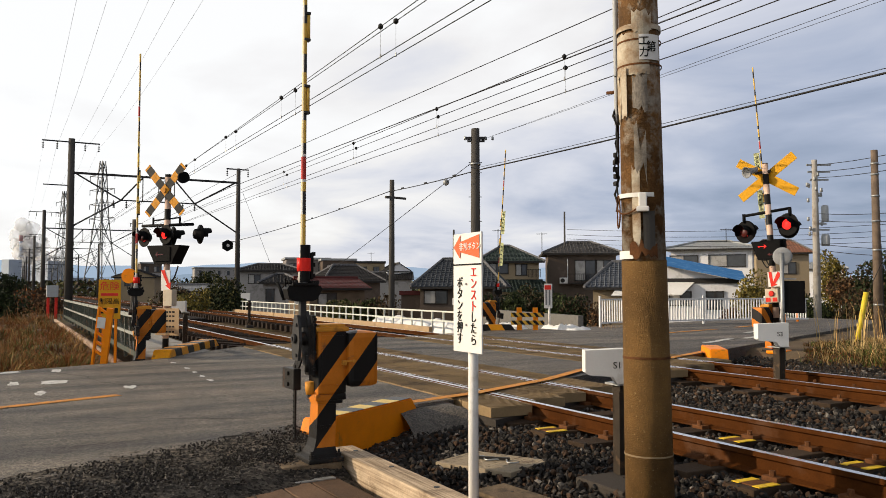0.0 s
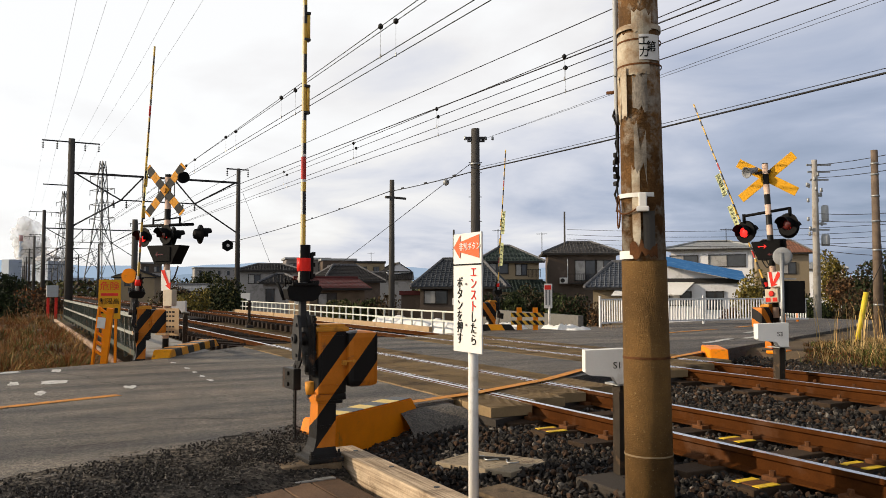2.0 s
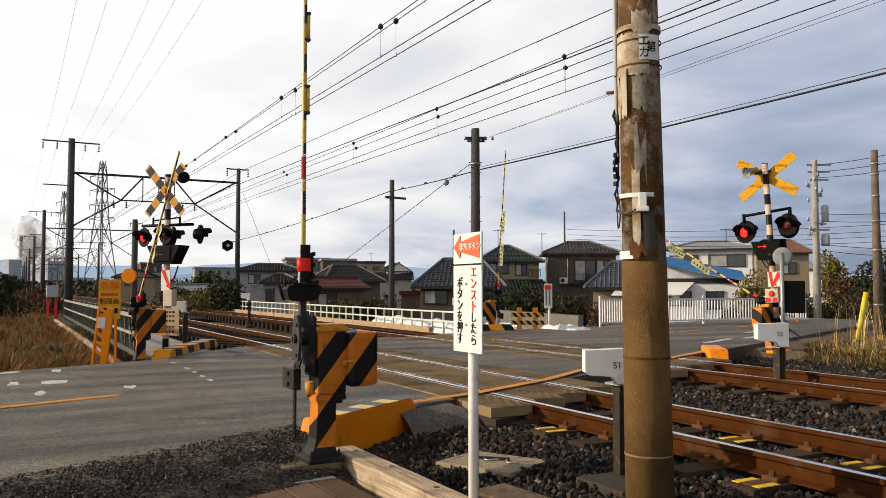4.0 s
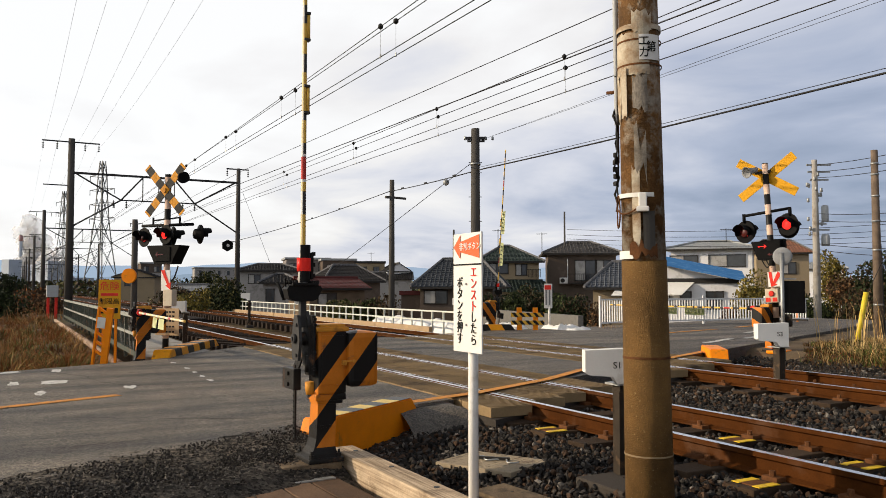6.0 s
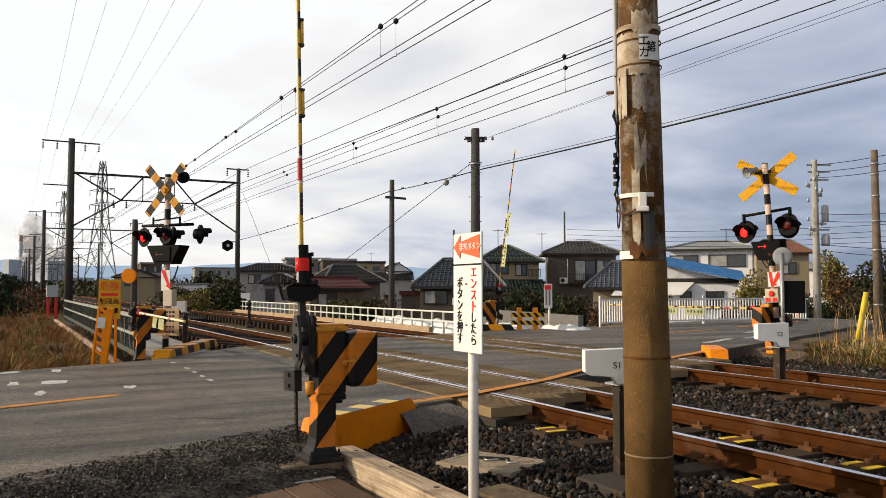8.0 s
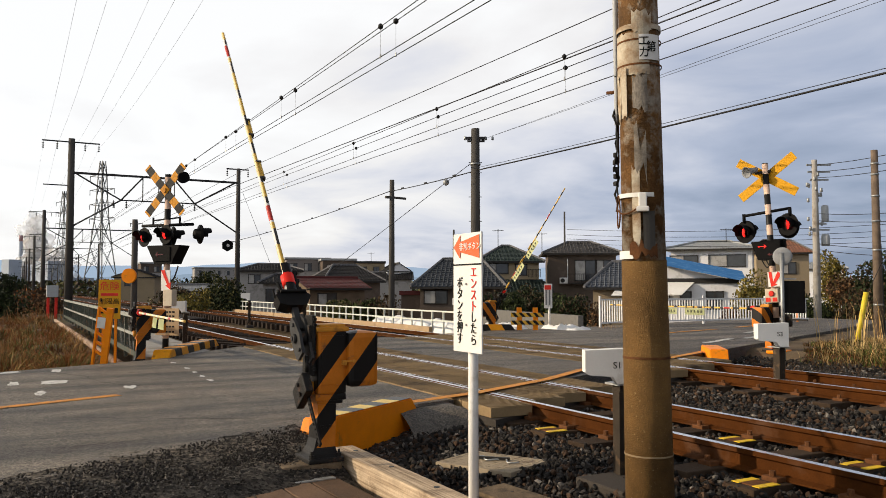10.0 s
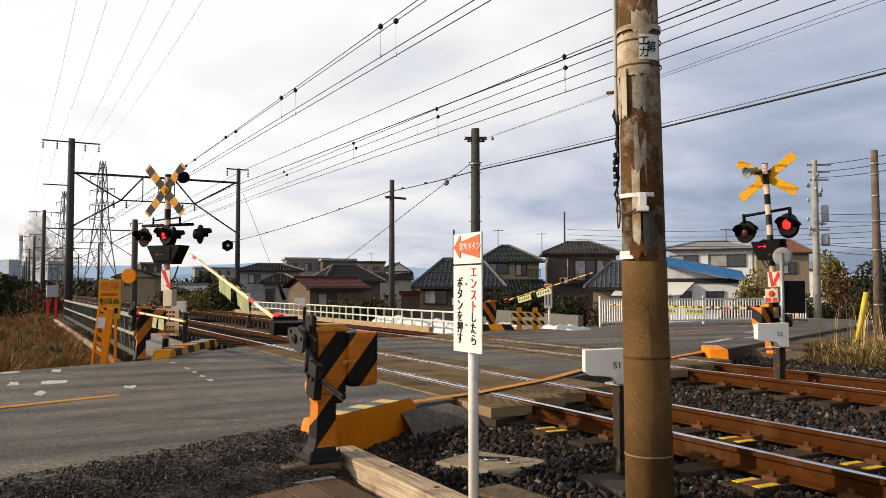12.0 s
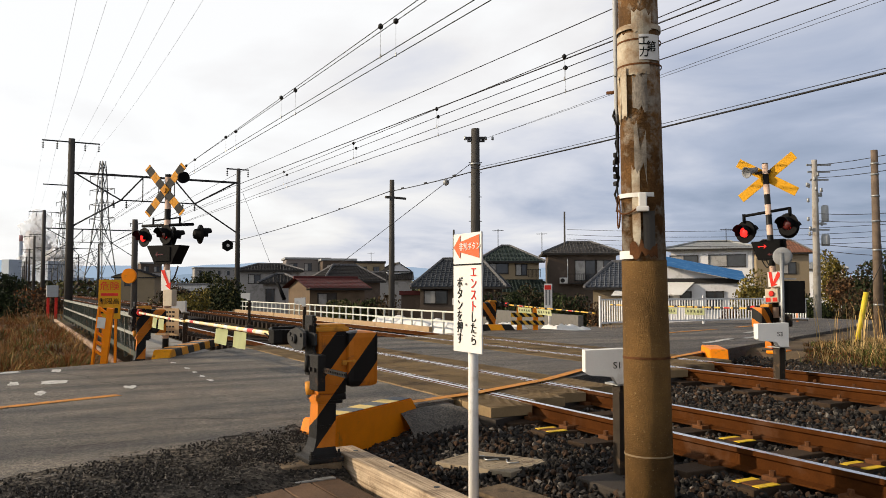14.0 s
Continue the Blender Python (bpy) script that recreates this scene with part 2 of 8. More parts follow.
M.update(
    paper_grey=mat("paper_grey", (0.27, 0.24, 0.2), 0.85, var=0.35, scale=12, fine=60, bump=0.3, dirt=(0.1, 0.085, 0.07), dirt_amt=0.45, dirt_scale=9),
    plinth=mat("plinth", (0.17, 0.125, 0.08), 0.92, var=0.4, scale=9, fine=60, bump=0.5, dirt=(0.05, 0.04, 0.03), dirt_amt=0.4, dirt_scale=6),
    flag_ink=mat("flag_ink", (0.12, 0.13, 0.08), 0.6, var=0.1, bump=0),
    horn_grey=mat("horn_grey", (0.27, 0.28, 0.29), 0.5, var=0.15, bump=0.03),
    paint_grey=mat("paint_grey", (0.42, 0.44, 0.45), 0.45, var=0.1, scale=6, fine=80, bump=0.03),
    pole_ring=mat("pole_ring", (0.26, 0.19, 0.11), 0.8, var=0.2, bump=0.1),
    pole_wood=mat("pole_wood", (0.16, 0.12, 0.09), 0.9, var=0.3, scale=5, fine=40, bump=0.3),
    yellow_old=mat("yellow_old", (0.62, 0.27, 0.035), 0.5, var=0.15, scale=8, fine=80, bump=0.08, dirt=(0.3, 0.12, 0.03), dirt_amt=0.2, dirt_scale=8),
    yellow_pale=mat("yellow_pale", (0.74, 0.56, 0.2), 0.6, var=0.15, scale=10, fine=90, bump=0.15),
    yellow_board=mat("yellow_board", (0.68, 0.34, 0.015), 0.45, var=0.08, scale=3, fine=60, bump=0.03, dirt=(0.42, 0.19, 0.02), dirt_amt=0.15, dirt_scale=3),
    stripe_grey=mat("stripe_grey", (0.13, 0.14, 0.15), 0.65, var=0.2, scale=10, fine=90, bump=0.15),
    black_matt=mat("black_matt", (0.007, 0.007, 0.0075), 0.6, spec=0.06, var=0.2, scale=10, fine=80, bump=0.05),
    red_glow=mat("red_glow", (0.75, 0.03, 0.02), 0.4, var=0.05, bump=0, emit=(1.0, 0.03, 0.02), power=0.06),
    boom_yellow=mat("boom_yellow", (0.76, 0.47, 0.09), 0.45, var=0.1, bump=0.03, space="object"),
    boom_black=mat("boom_black", (0.06, 0.058, 0.055), 0.4, var=0.2, bump=0.03, space="object"),
    boom_red=mat("boom_red", (0.5, 0.06, 0.05), 0.4, var=0.1, bump=0.03, space="object"),
    cream=mat("cream", (0.58, 0.5, 0.38), 0.6, var=0.1, scale=8, fine=60, bump=0.05, dirt=(0.3, 0.2, 0.12), dirt_amt=0.2, dirt_scale=8),
    post_brown=mat("post_brown", (0.04, 0.03, 0.021), 0.6, var=0.25, scale=10, fine=80, bump=0.1, dirt=(0.15, 0.09, 0.05), dirt_amt=0.25, dirt_scale=7),
    hatch=mat("hatch", (0.33, 0.27, 0.19), 0.8, var=0.2, scale=8, fine=70, bump=0.2, dirt=(0.15, 0.11, 0.08), dirt_amt=0.2, dirt_scale=7),
    hazard=stripes("hazard", (0.56, 0.175, 0.014), BLK, 0.235, (0.3, 0.7, -0.55), offset=0.51),
    post_bands=stripes("post_bands", (0.66, 0.47, 0.36), BLK, 0.42, (0, 0, 1), offset=0.3),
    cross_stripes=stripes("cross_stripes", (0.66, 0.28, 0.012), BLK, 0.34, (1, 0, 0), offset=0.25),
    kerb_stripes=stripes("kerb_stripes", (0.8, 0.33, 0.012), BLK, 0.62, (0.8, 0.35, 0.5)),
)


def grain():
    m = mat("wood_grain", (0.56, 0.44, 0.31), 0.88, var=0.22, scale=6, fine=70, bump=0.3, dirt=(0.17, 0.12, 0.08), dirt_amt=0.3, dirt_scale=4, space="object")
    nt = m.node_tree
    N, L = nt.nodes, nt.links
    bsdf = N["Principled BSDF"]
    old = bsdf.inputs["Base Color"].links[0].from_socket
    mp = N.new("ShaderNodeMapping")
    mp.inputs["Scale"].default_value = (1.2, 38, 38)
    L.new(N.new("ShaderNodeTexCoord").outputs["Object"], mp.inputs[0])
    n = N.new("ShaderNodeTexNoise")
    n.inputs["Scale"].default_value, n.inputs["Detail"].default_value = 1.5, 6
    L.new(mp.outputs[0], n.inputs["Vector"])
    r = N.new("ShaderNodeValToRGB")
    r.color_ramp.elements[0].position, r.color_ramp.elements[0].color = 0.32, (0.35, 0.3, 0.25, 1)
    r.color_ramp.elements[1].position, r.color_ramp.elements[1].color = 0.6, (1, 1, 1, 1)
    L.new(n.outputs[0], r.inputs[0])
    mx = N.new("ShaderNodeMix")
    mx.data_type, mx.blend_type = "RGBA", "MULTIPLY"
    mx.inputs[0].default_value = 0.8
    L.new(old, mx.inputs[6])
    L.new(r.outputs[0], mx.inputs[7])
    L.new(mx.outputs[2], bsdf.inputs["Base Color"])
    return m


M["wood_grain"] = grain()
M["boom_pale"] = mat("boom_pale", (0.78, 0.64, 0.36), 0.4, var=0.1, bump=0.03, space="object")
M["ridge_tile"] = mat("ridge_tile", (0.16, 0.16, 0.165), 0.6, var=0.4, scale=6, fine=20, bump=0.3)
M.update(
    rail_pale=mat("rail_pale", (0.3, 0.31, 0.28), 0.6, var=0.2, bump=0.05),
    pipe=mat("pipe", (0.42, 0.3, 0.22), 0.7, var=0.3, scale=4, fine=40, bump=0.2, dirt=(0.2, 0.1, 0.05), dirt_amt=0.4, dirt_scale=3),
    rail_white=mat("rail_white", (0.62, 0.64, 0.58), 0.5, var=0.1, bump=0.03),
    fence_white=mat("fence_white", (0.7, 0.7, 0.7), 0.45, var=0.05, bump=0.02),
    board_tan=mat("board_tan", (0.42, 0.3, 0.18), 0.8, var=0.2, scale=3, fine=40, bump=0.2, dirt=(0.35, 0.22, 0.12), dirt_amt=0.3),
    sheet=mat("sheet", (0.75, 0.75, 0.74), 0.55, var=0.06, bump=0.1),
    concrete_wall=mat("concrete_wall", (0.16, 0.155, 0.145), 0.9, var=0.2, scale=2, fine=30, bump=0.2, dirt=(0.08, 0.075, 0.065), dirt_amt=0.4, dirt_scale=2),
    black_soft=mat("black_soft", (0.2, 0.2, 0.2), 0.6, var=0.1, bump=0),
    yellow_pale2=mat("yellow_pale2", (0.72, 0.55, 0.05), 0.45, var=0.1, bump=0.03),
    rail_stripes=stripes("rail_stripes", (0.72, 0.4, 0.04), BLK, 0.15, (0.75, 0, 0.65)),
    wall_cream=mat("wall_cream", (0.3, 0.235, 0.15), 0.9, var=0.1, scale=0.8, fine=12, bump=0.1, dirt=(0.25, 0.2, 0.14), dirt_amt=0.3, dirt_scale=0.8),
    wall_brown=mat("wall_brown", (0.105, 0.082, 0.066), 0.9, var=0.12, scale=0.8, fine=12, bump=0.1, dirt=(0.15, 0.12, 0.1), dirt_amt=0.3, dirt_scale=0.8),
    wall_white=mat("wall_white", (0.74, 0.74, 0.75), 0.85, var=0.06, scale=0.8, fine=12, bump=0.08, dirt=(0.5, 0.5, 0.48), dirt_amt=0.25, dirt_scale=0.8),
    wall_pale=mat("wall_pale", (0.32, 0.31, 0.3), 0.85, var=0.1, scale=0.8, fine=12, bump=0.08, dirt=(0.15, 0.14, 0.13), dirt_amt=0.25, dirt_scale=0.8),
    wall_grey=mat("wall_grey", (0.22, 0.2, 0.19), 0.85, var=0.1, scale=0.8, fine=12, bump=0.08),
    wall_wood=mat("wall_wood", (0.15, 0.11, 0.075), 0.9, var=0.2, scale=1.5, fine=20, bump=0.2),
    roof_green=mat("roof_green", (0.035, 0.05, 0.045), 0.6, var=0.25, scale=3, fine=12, bump=0.3),
    roof_grey=mat("roof_grey", (0.075, 0.07, 0.067), 0.6, var=0.25, scale=3, fine=12, bump=0.3),
    roof_slate=mat("roof_slate", (0.1, 0.11, 0.13), 0.5, var=0.3, scale=5, fine=14, bump=0.3, dirt=(0.07, 0.08, 0.1), dirt_amt=0.4, dirt_scale=6),
    roof_slate_dark=mat("roof_slate_dark", (0.05, 0.056, 0.066), 0.5, var=0.3, scale=5, fine=14, bump=0.3),
    roof_dark=mat("roof_dark", (0.036, 0.034, 0.034), 0.65, var=0.25, scale=3, fine=12, bump=0.3),
    roof_pale=mat("roof_pale", (0.33, 0.345, 0.355), 0.6, var=0.12, scale=2, fine=14, bump=0.1, dirt=(0.3, 0.31, 0.3), dirt_amt=0.35, dirt_scale=1.0),
    roof_metal=mat("roof_metal", (0.3, 0.31, 0.32), 0.45, metal=0.5, var=0.15, scale=2, fine=14, bump=0.1),
    roof_red=mat("roof_red", (0.26, 0.12, 0.075), 0.6, var=0.25, scale=4, fine=12, bump=0.3),
    roof_maroon=mat("roof_maroon", (0.1, 0.026, 0.024), 0.55, var=0.2, scale=2, fine=14, bump=0.1),
    roof_blue=mat("roof_blue", (0.05, 0.17, 0.4), 0.45, var=0.15, scale=1.5, fine=14, bump=0.1, dirt=(0.12, 0.25, 0.42), dirt_amt=0.3, dirt_scale=1.5),
    trim_dark=mat("trim_dark", (0.035, 0.032, 0.03), 0.55, var=0.15, bump=0.03),
    pane=mat("pane", (0.05, 0.055, 0.06), 0.12, var=0.3, scale=1.0, bump=0, spec=0.6),
    pane_curtain=mat("pane_curtain", (0.36, 0.35, 0.33), 0.3, var=0.2, scale=2.0, bump=0, spec=0.5),
    bark=mat("bark", (0.09, 0.07, 0.052), 0.95, var=0.3, scale=6, fine=40, bump=0.4),
    leaf_dark=mat("leaf_dark", (0.022, 0.031, 0.012), 0.7, var=0.4, scale=2, fine=20, bump=0.1, rand=0.5, island=True),
    leaf_green=mat("leaf_green", (0.045, 0.06, 0.02), 0.7, var=0.4, scale=2, fine=20, bump=0.1, rand=0.5, island=True),
    leaf_olive=mat("leaf_olive", (0.095, 0.09, 0.03), 0.7, var=0.4, scale=2, fine=20, bump=0.1, rand=0.5, island=True),
    leaf_gold=mat("leaf_gold", (0.2, 0.155, 0.035), 0.7, var=0.35, scale=2, fine=20, bump=0.1, rand=0.5, island=True),
    leaf_brown=mat("leaf_brown", (0.07, 0.046, 0.026), 0.8, var=0.4, scale=2, fine=20, bump=0.1, rand=0.5, island=True),
    leaf_rust=mat("leaf_rust", (0.15, 0.075, 0.033), 0.8, var=0.4, scale=2, fine=20, bump=0.1, rand=0.5, island=True),
    straw=mat("straw", (0.38, 0.23, 0.085), 0.85, var=0.3, scale=1, fine=20, bump=0, rand=0.4, island=True),
    straw_pale=mat("straw_pale", (0.56, 0.4, 0.18), 0.85, var=0.25, scale=1, fine=20, bump=0, rand=0.4, island=True),
    straw_red=mat("straw_red", (0.22, 0.082, 0.024), 0.85, var=0.3, scale=1, fine=20, bump=0, rand=0.4, island=True),
    straw_dark=mat("straw_dark", (0.07, 0.042, 0.02), 0.85, var=0.3, scale=1, fine=20, bump=0, rand=0.4, island=True),
    weed_green=mat("weed_green", (0.085, 0.12, 0.028), 0.8, var=0.3, scale=1, fine=20, bump=0, rand=0.4, island=True),
    pylon=mat("pylon", (0.17, 0.18, 0.19), 0.6, metal=0.3, var=0.1, bump=0),
    # greys and reds of the far works with distance haze painted in
    far_grey_hazed=mat("far_grey_hazed", (0.4, 0.45, 0.52), 0.9, var=0.1, scale=0.02, fine=0.2, bump=0),
    far_red_hazed=mat("far_red_hazed", (0.35, 0.22, 0.22), 0.9, var=0.1, scale=0.02, fine=0.2, bump=0),
    steam=mat("steam", (0.9, 0.9, 0.9), 1.0, var=0.02, scale=0.02, fine=0.2, bump=0, spec=0.0),
    # haze over the hills is painted in as an even bluish emission
    hill_far_haze=mat("hill_far_haze", (0.06, 0.08, 0.1), 1.0, var=0.1, scale=0.003, fine=0.02, bump=0, emit=(0.36, 0.47, 0.62), power=0.9, spec=0),
    hill_near_haze=mat("hill_near_haze", (0.06, 0.08, 0.1), 1.0, var=0.1, scale=0.003, fine=0.02, bump=0, emit=(0.27, 0.36, 0.48), power=0.85, spec=0),
)

st = M["steam"].node_tree.nodes["Principled BSDF"]
st.inputs["Alpha"].default_value = 0.24
st.inputs["Subsurface Weight"].default_value = 1.0
st.inputs["Subsurface Scale"].default_value = 12.0
st.inputs["Subsurface Radius"].default_value = (1, 1, 1)

M["stone_pale"] = mat("stone_pale", (0.15, 0.135, 0.118), 0.85, var=0.3, scale=18, fine=120, bump=0.3, rand=0.5, island=True)
M["stone_rust"] = mat("stone_rust", (0.065, 0.04, 0.026), 0.9, var=0.3, scale=18, fine=120, bump=0.3, rand=0.5, island=True)
M["tar"] = mat("tar", (0.018, 0.016, 0.015), 0.8, var=0.2, bump=0.2)


def aggregate(m, amount, scale):
    """Small pale and dark stones showing in worn asphalt, and broad tyre-polished streaks along the road."""
    nt = m.node_tree
    N, L = nt.nodes, nt.links
    bsdf = N["Principled BSDF"]
    old = bsdf.inputs["Base Color"].links[0].from_socket
    co = N.new("ShaderNodeNewGeometry").outputs["Position"]
    v = N.new("ShaderNodeTexVoronoi")
    v.inputs["Scale"].default_value = scale
    L.new(co, v.inputs["Vector"])
    r = N.new("ShaderNodeValToRGB")
    e = r.color_ramp.elements
    e[0].position, e[0].color = 0.25, (1 - amount, 1 - amount, 1 - amount, 1)
    e[1].position, e[1].color = 0.95, (1 + amount * 1.6, 1 + amount * 1.5, 1 + amount * 1.3, 1)
    L.new(v.outputs["Color"], r.inputs[0])
    mp = N.new("ShaderNodeMapping")
    mp.inputs["Rotation"].default_value = (0, 0, radians(-25))
    mp.inputs["Scale"].default_value = (1.6, 0.16, 1)
    L.new(co, mp.inputs[0])
    n = N.new("ShaderNodeTexNoise")
    n.inputs["Scale"].default_value, n.inputs["Detail"].default_value = 1.0, 6
    L.new(mp.outputs[0], n.inputs["Vector"])
    r2 = N.new("ShaderNodeValToRGB")
    r2.color_ramp.elements[0].position, r2.color_ramp.elements[0].color = 0.38, (0.52, 0.53, 0.55, 1)
    r2.color_ramp.elements[1].position, r2.color_ramp.elements[1].color = 0.62, (1.3, 1.25, 1.17, 1)
    L.new(n.outputs[0], r2.inputs[0])
    src = old
    for ramp in (r, r2):
        mx = N.new("ShaderNodeMix")
        mx.data_type, mx.blend_type = "RGBA", "MULTIPLY"
        mx.inputs[0].default_value = 1.0
        L.new(src, mx.inputs[6])
        L.new(ramp.outputs[0], mx.inputs[7])
        src = mx.outputs[2]
    L.new(src, bsdf.inputs["Base Color"])
    f = N.new("ShaderNodeTexNoise")
    f.inputs["Scale"].default_value, f.inputs["Detail"].default_value, f.inputs["Roughness"].default_value = scale * 0.9, 4, 0.7
    L.new(co, f.inputs["Vector"])
    b = N.new("ShaderNodeBump")
    b.inputs["Strength"].default_value, b.inputs["Distance"].default_value = 1.0, 0.02
    L.new(f.outputs[0], b.inputs["Height"])
    L.new(b.outputs[0], bsdf.inputs["Normal"])


aggregate(M["asphalt"], 0.5, 85)
aggregate(M["gravel_asphalt"], 0.75, 48)
# ---- building tools ----
def box(bm, c, s, rot=None, bevel=0.0, mi=0):
    """A box of size s centred at c, optionally turned and with rounded edges."""
    r = bmesh.ops.create_cube(bm, size=1.0)
    vs = r["verts"]
    m = Matrix.Translation(c) @ (rot.to_4x4() if rot else Matrix()) @ Matrix.Diagonal((*s, 1))
    bmesh.ops.transform(bm, matrix=m, verts=vs)
    fs = list({f for v in vs for f in v.link_faces})
    for f in fs:
        f.material_index = mi
    if bevel:
        es = list({e for v in vs for e in v.link_edges})
        out = bmesh.ops.bevel(bm, geom=es, offset=bevel, segments=2, affect="EDGES", profile=0.6)
        for f in out["faces"]:
            f.material_index = mi
    return bm


def rod(bm, a, b, r0, r1=None, seg=10, mi=0, caps=True):
    """A round bar from a to b."""
    a, b = Vector(a), Vector(b)
    r1 = r0 if r1 is None else r1
    d = b - a
    r = bmesh.ops.create_cone(bm, segments=seg, radius1=r0, radius2=r1, depth=d.length, cap_ends=caps)
    m = Matrix.Translation((a + b) / 2) @ d.to_track_quat("Z", "Y").to_matrix().to_4x4()
    bmesh.ops.transform(bm, matrix=m, verts=r["verts"])
    for f in {f for v in r["verts"] for f in v.link_faces}:
        f.material_index = mi
        f.smooth = len(f.verts) == 4 and seg > 6
    return bm


def prism(bm, pts, off, mi=0):
    """A plate: the outline pts (3D) pushed by the vector off."""
    off = Vector(off)
    a = [bm.verts.new(p) for p in pts]
    b = [bm.verts.new(Vector(p) + off) for p in pts]
    fs = [bm.faces.new(a), bm.faces.new(b[::-1])]
    n = len(pts)
    for i in range(n):
        fs.append(bm.faces.new((a[i], b[i], b[(i + 1) % n], a[(i + 1) % n])))
    for f in fs:
        f.material_index = mi
    bmesh.ops.recalc_face_normals(bm, faces=fs)
    return bm


def lathe(bm, prof, seg=16, m=None, mi=0):
    """Profile of (radius, z) turned about z."""
    rows = []
    for r, z in prof:
        rows.append([bm.verts.new((r * math.cos(2 * math.pi * i / seg), r * math.sin(2 * math.pi * i / seg), z)) for i in range(seg)])
    fs = []
    for p, q in zip(rows, rows[1:]):
        for i in range(seg):
            fs.append(bm.faces.new((p[i], p[(i + 1) % seg], q[(i + 1) % seg], q[i])))
    fs.append(bm.faces.new(rows[0][::-1]))
    fs.append(bm.faces.new(rows[-1]))
    for f in fs:
        f.material_index = mi
        f.smooth = len(f.verts) == 4
    if m:
        bmesh.ops.transform(bm, matrix=m, verts=[v for r in rows for v in r])
    return bm


def mesh_of(name, bm, *mats):
    me = bpy.data.meshes.new(name)
    bm.to_mesh(me)
    bm.free()
    for x in mats:
        me.materials.append(x)
    return me


def part(name, bm, material, parent, label=""):
    mats = material if isinstance(material, (list, tuple)) else [material]
    ob = new(name, mesh_of(name, bm, *mats))
    ob.parent = parent
    return tagged(ob, label)


def thing(name, m, label, category, group="", kind=""):
    ob = new(name)
    ob.empty_display_size = 0.1
    ob.matrix_world = m
    return tagged(ob, label, category, group, kind)


def solid(name, bm, material, label, category, group="", kind="", m=None):
    mats = material if isinstance(material, (list, tuple)) else [material]
    ob = new(name, mesh_of(name, bm, *mats))
    if m:
        ob.matrix_world = m
    return tagged(ob, label, category, group, kind)


def from_data(name, verts, faces, mats, idx=None):
    me = bpy.data.meshes.new(name)
    me.from_pydata(verts, [], faces)
    for x in (mats if isinstance(mats, (list, tuple)) else [mats]):
        me.materials.append(x)
    if idx is not None:
        me.polygons.foreach_set("material_index", idx)
    return new(name, me)


def tube(name, pts, r, material, parent=None, seg=5):
    """A bent round cable or bar along pts."""
    verts, faces = [], []
    pts = [Vector(p) for p in pts]
    for i, p in enumerate(pts):
        d = (pts[min(i + 1, len(pts) - 1)] - pts[max(i - 1, 0)]).normalized()
        u = d.cross(Vector((0.03, 0.02, 1))).normalized()
        v = u.cross(d)
        for k in range(seg):
            a = 2 * math.pi * k / seg
            verts.append(tuple(p + (u * math.cos(a) + v * math.sin(a)) * r))
    for i in range(len(pts) - 1):
        for k in range(seg):
            k2 = (k + 1) % seg
            faces.append((i * seg + k, i * seg + k2, (i + 1) * seg + k2, (i + 1) * seg + k))
    ob = from_data(name, verts, faces, material)
    for p in ob.data.polygons:
        p.use_smooth = True
    if parent:
        ob.parent = parent
    return ob


def sagged(a, b, sag, n=14):
    a, b = Vector(a), Vector(b)
    return [a.lerp(b, i / n) - Vector((0, 0, sag * 4 * (i / n) * (1 - i / n))) for i in range(n + 1)]


RAILS = (4.70, 5.82, 8.66, 9.78)
TRACKS = (5.26, 9.22)


def skew(y, side):
    """x of the road's edges at a given y: side 0 towards +x, 1 towards -x."""
    return (-5.55 - 0.46 * y) if side == 0 else (-13.05 - 0.47 * y)
# ---- ground, road, tracks ----
def smooth(a, b, v):
    t = min(1, max(0, (v - a) / (b - a)))
    return t * t * (3 - 2 * t)


def ground_z(x, y):
    far = smooth(24, 44, math.hypot(x, y) if y > 12 else 0)
    z = -0.42 - 1.3 * far
    if y < 2.2 and x < -12.5:
        z = -0.30 + 0.16 * noise.noise((x * 0.25, y * 0.3, 0)) + 0.22 * noise.noise((x * 0.7, y * 0.8, 2)) - 0.5 * smooth(0.2, -9, y)
    z += 0.04 * noise.noise((x * 0.8, y * 0.8, 3.0))
    edge = np.interp(y, [0, 11.4, 20, 80], [-5.55, -10.8, -14.6, -42])
    if x > edge - 0.5 and 11.0 < y < 26:
        z = max(z, -0.42 + 0.34 * smooth(12.5, 13.7, y) * smooth(26, 22, y) * smooth(edge + 9, edge + 3, x) + 0.03 * noise.noise((x * 1.5, y * 1.5, 1)))
    return z


def build_ground():
    def axis(lo, hi, near, step):
        v, out = 0.0, [0.0]
        while v < hi:
            v += step if v < near else step * (1 + (v - near) * 0.12)
            out.append(min(v, hi))
        neg, v = [], 0.0
        while v > lo:
            v -= step if -v < near else step * (1 + (-v - near) * 0.12)
            neg.append(max(v, lo))
        return neg[::-1] + out
    xs, ys = axis(-2600, 900, 50, 0.8), axis(-900, 2600, 30, 0.8)
    verts = [(x, y, ground_z(x, y)) for y in ys for x in xs]
    n = len(xs)
    faces = [(j * n + i, j * n + i + 1, (j + 1) * n + i + 1, (j + 1) * n + i) for j in range(len(ys) - 1) for i in range(n - 1)]
    ob = from_data("ground", verts, faces, M["soil"])
    for p in ob.data.polygons:
        p.use_smooth = True
    tagged(ob, "brown winter soil with patches of thin grass", "ground", kind="structure")


build_ground()


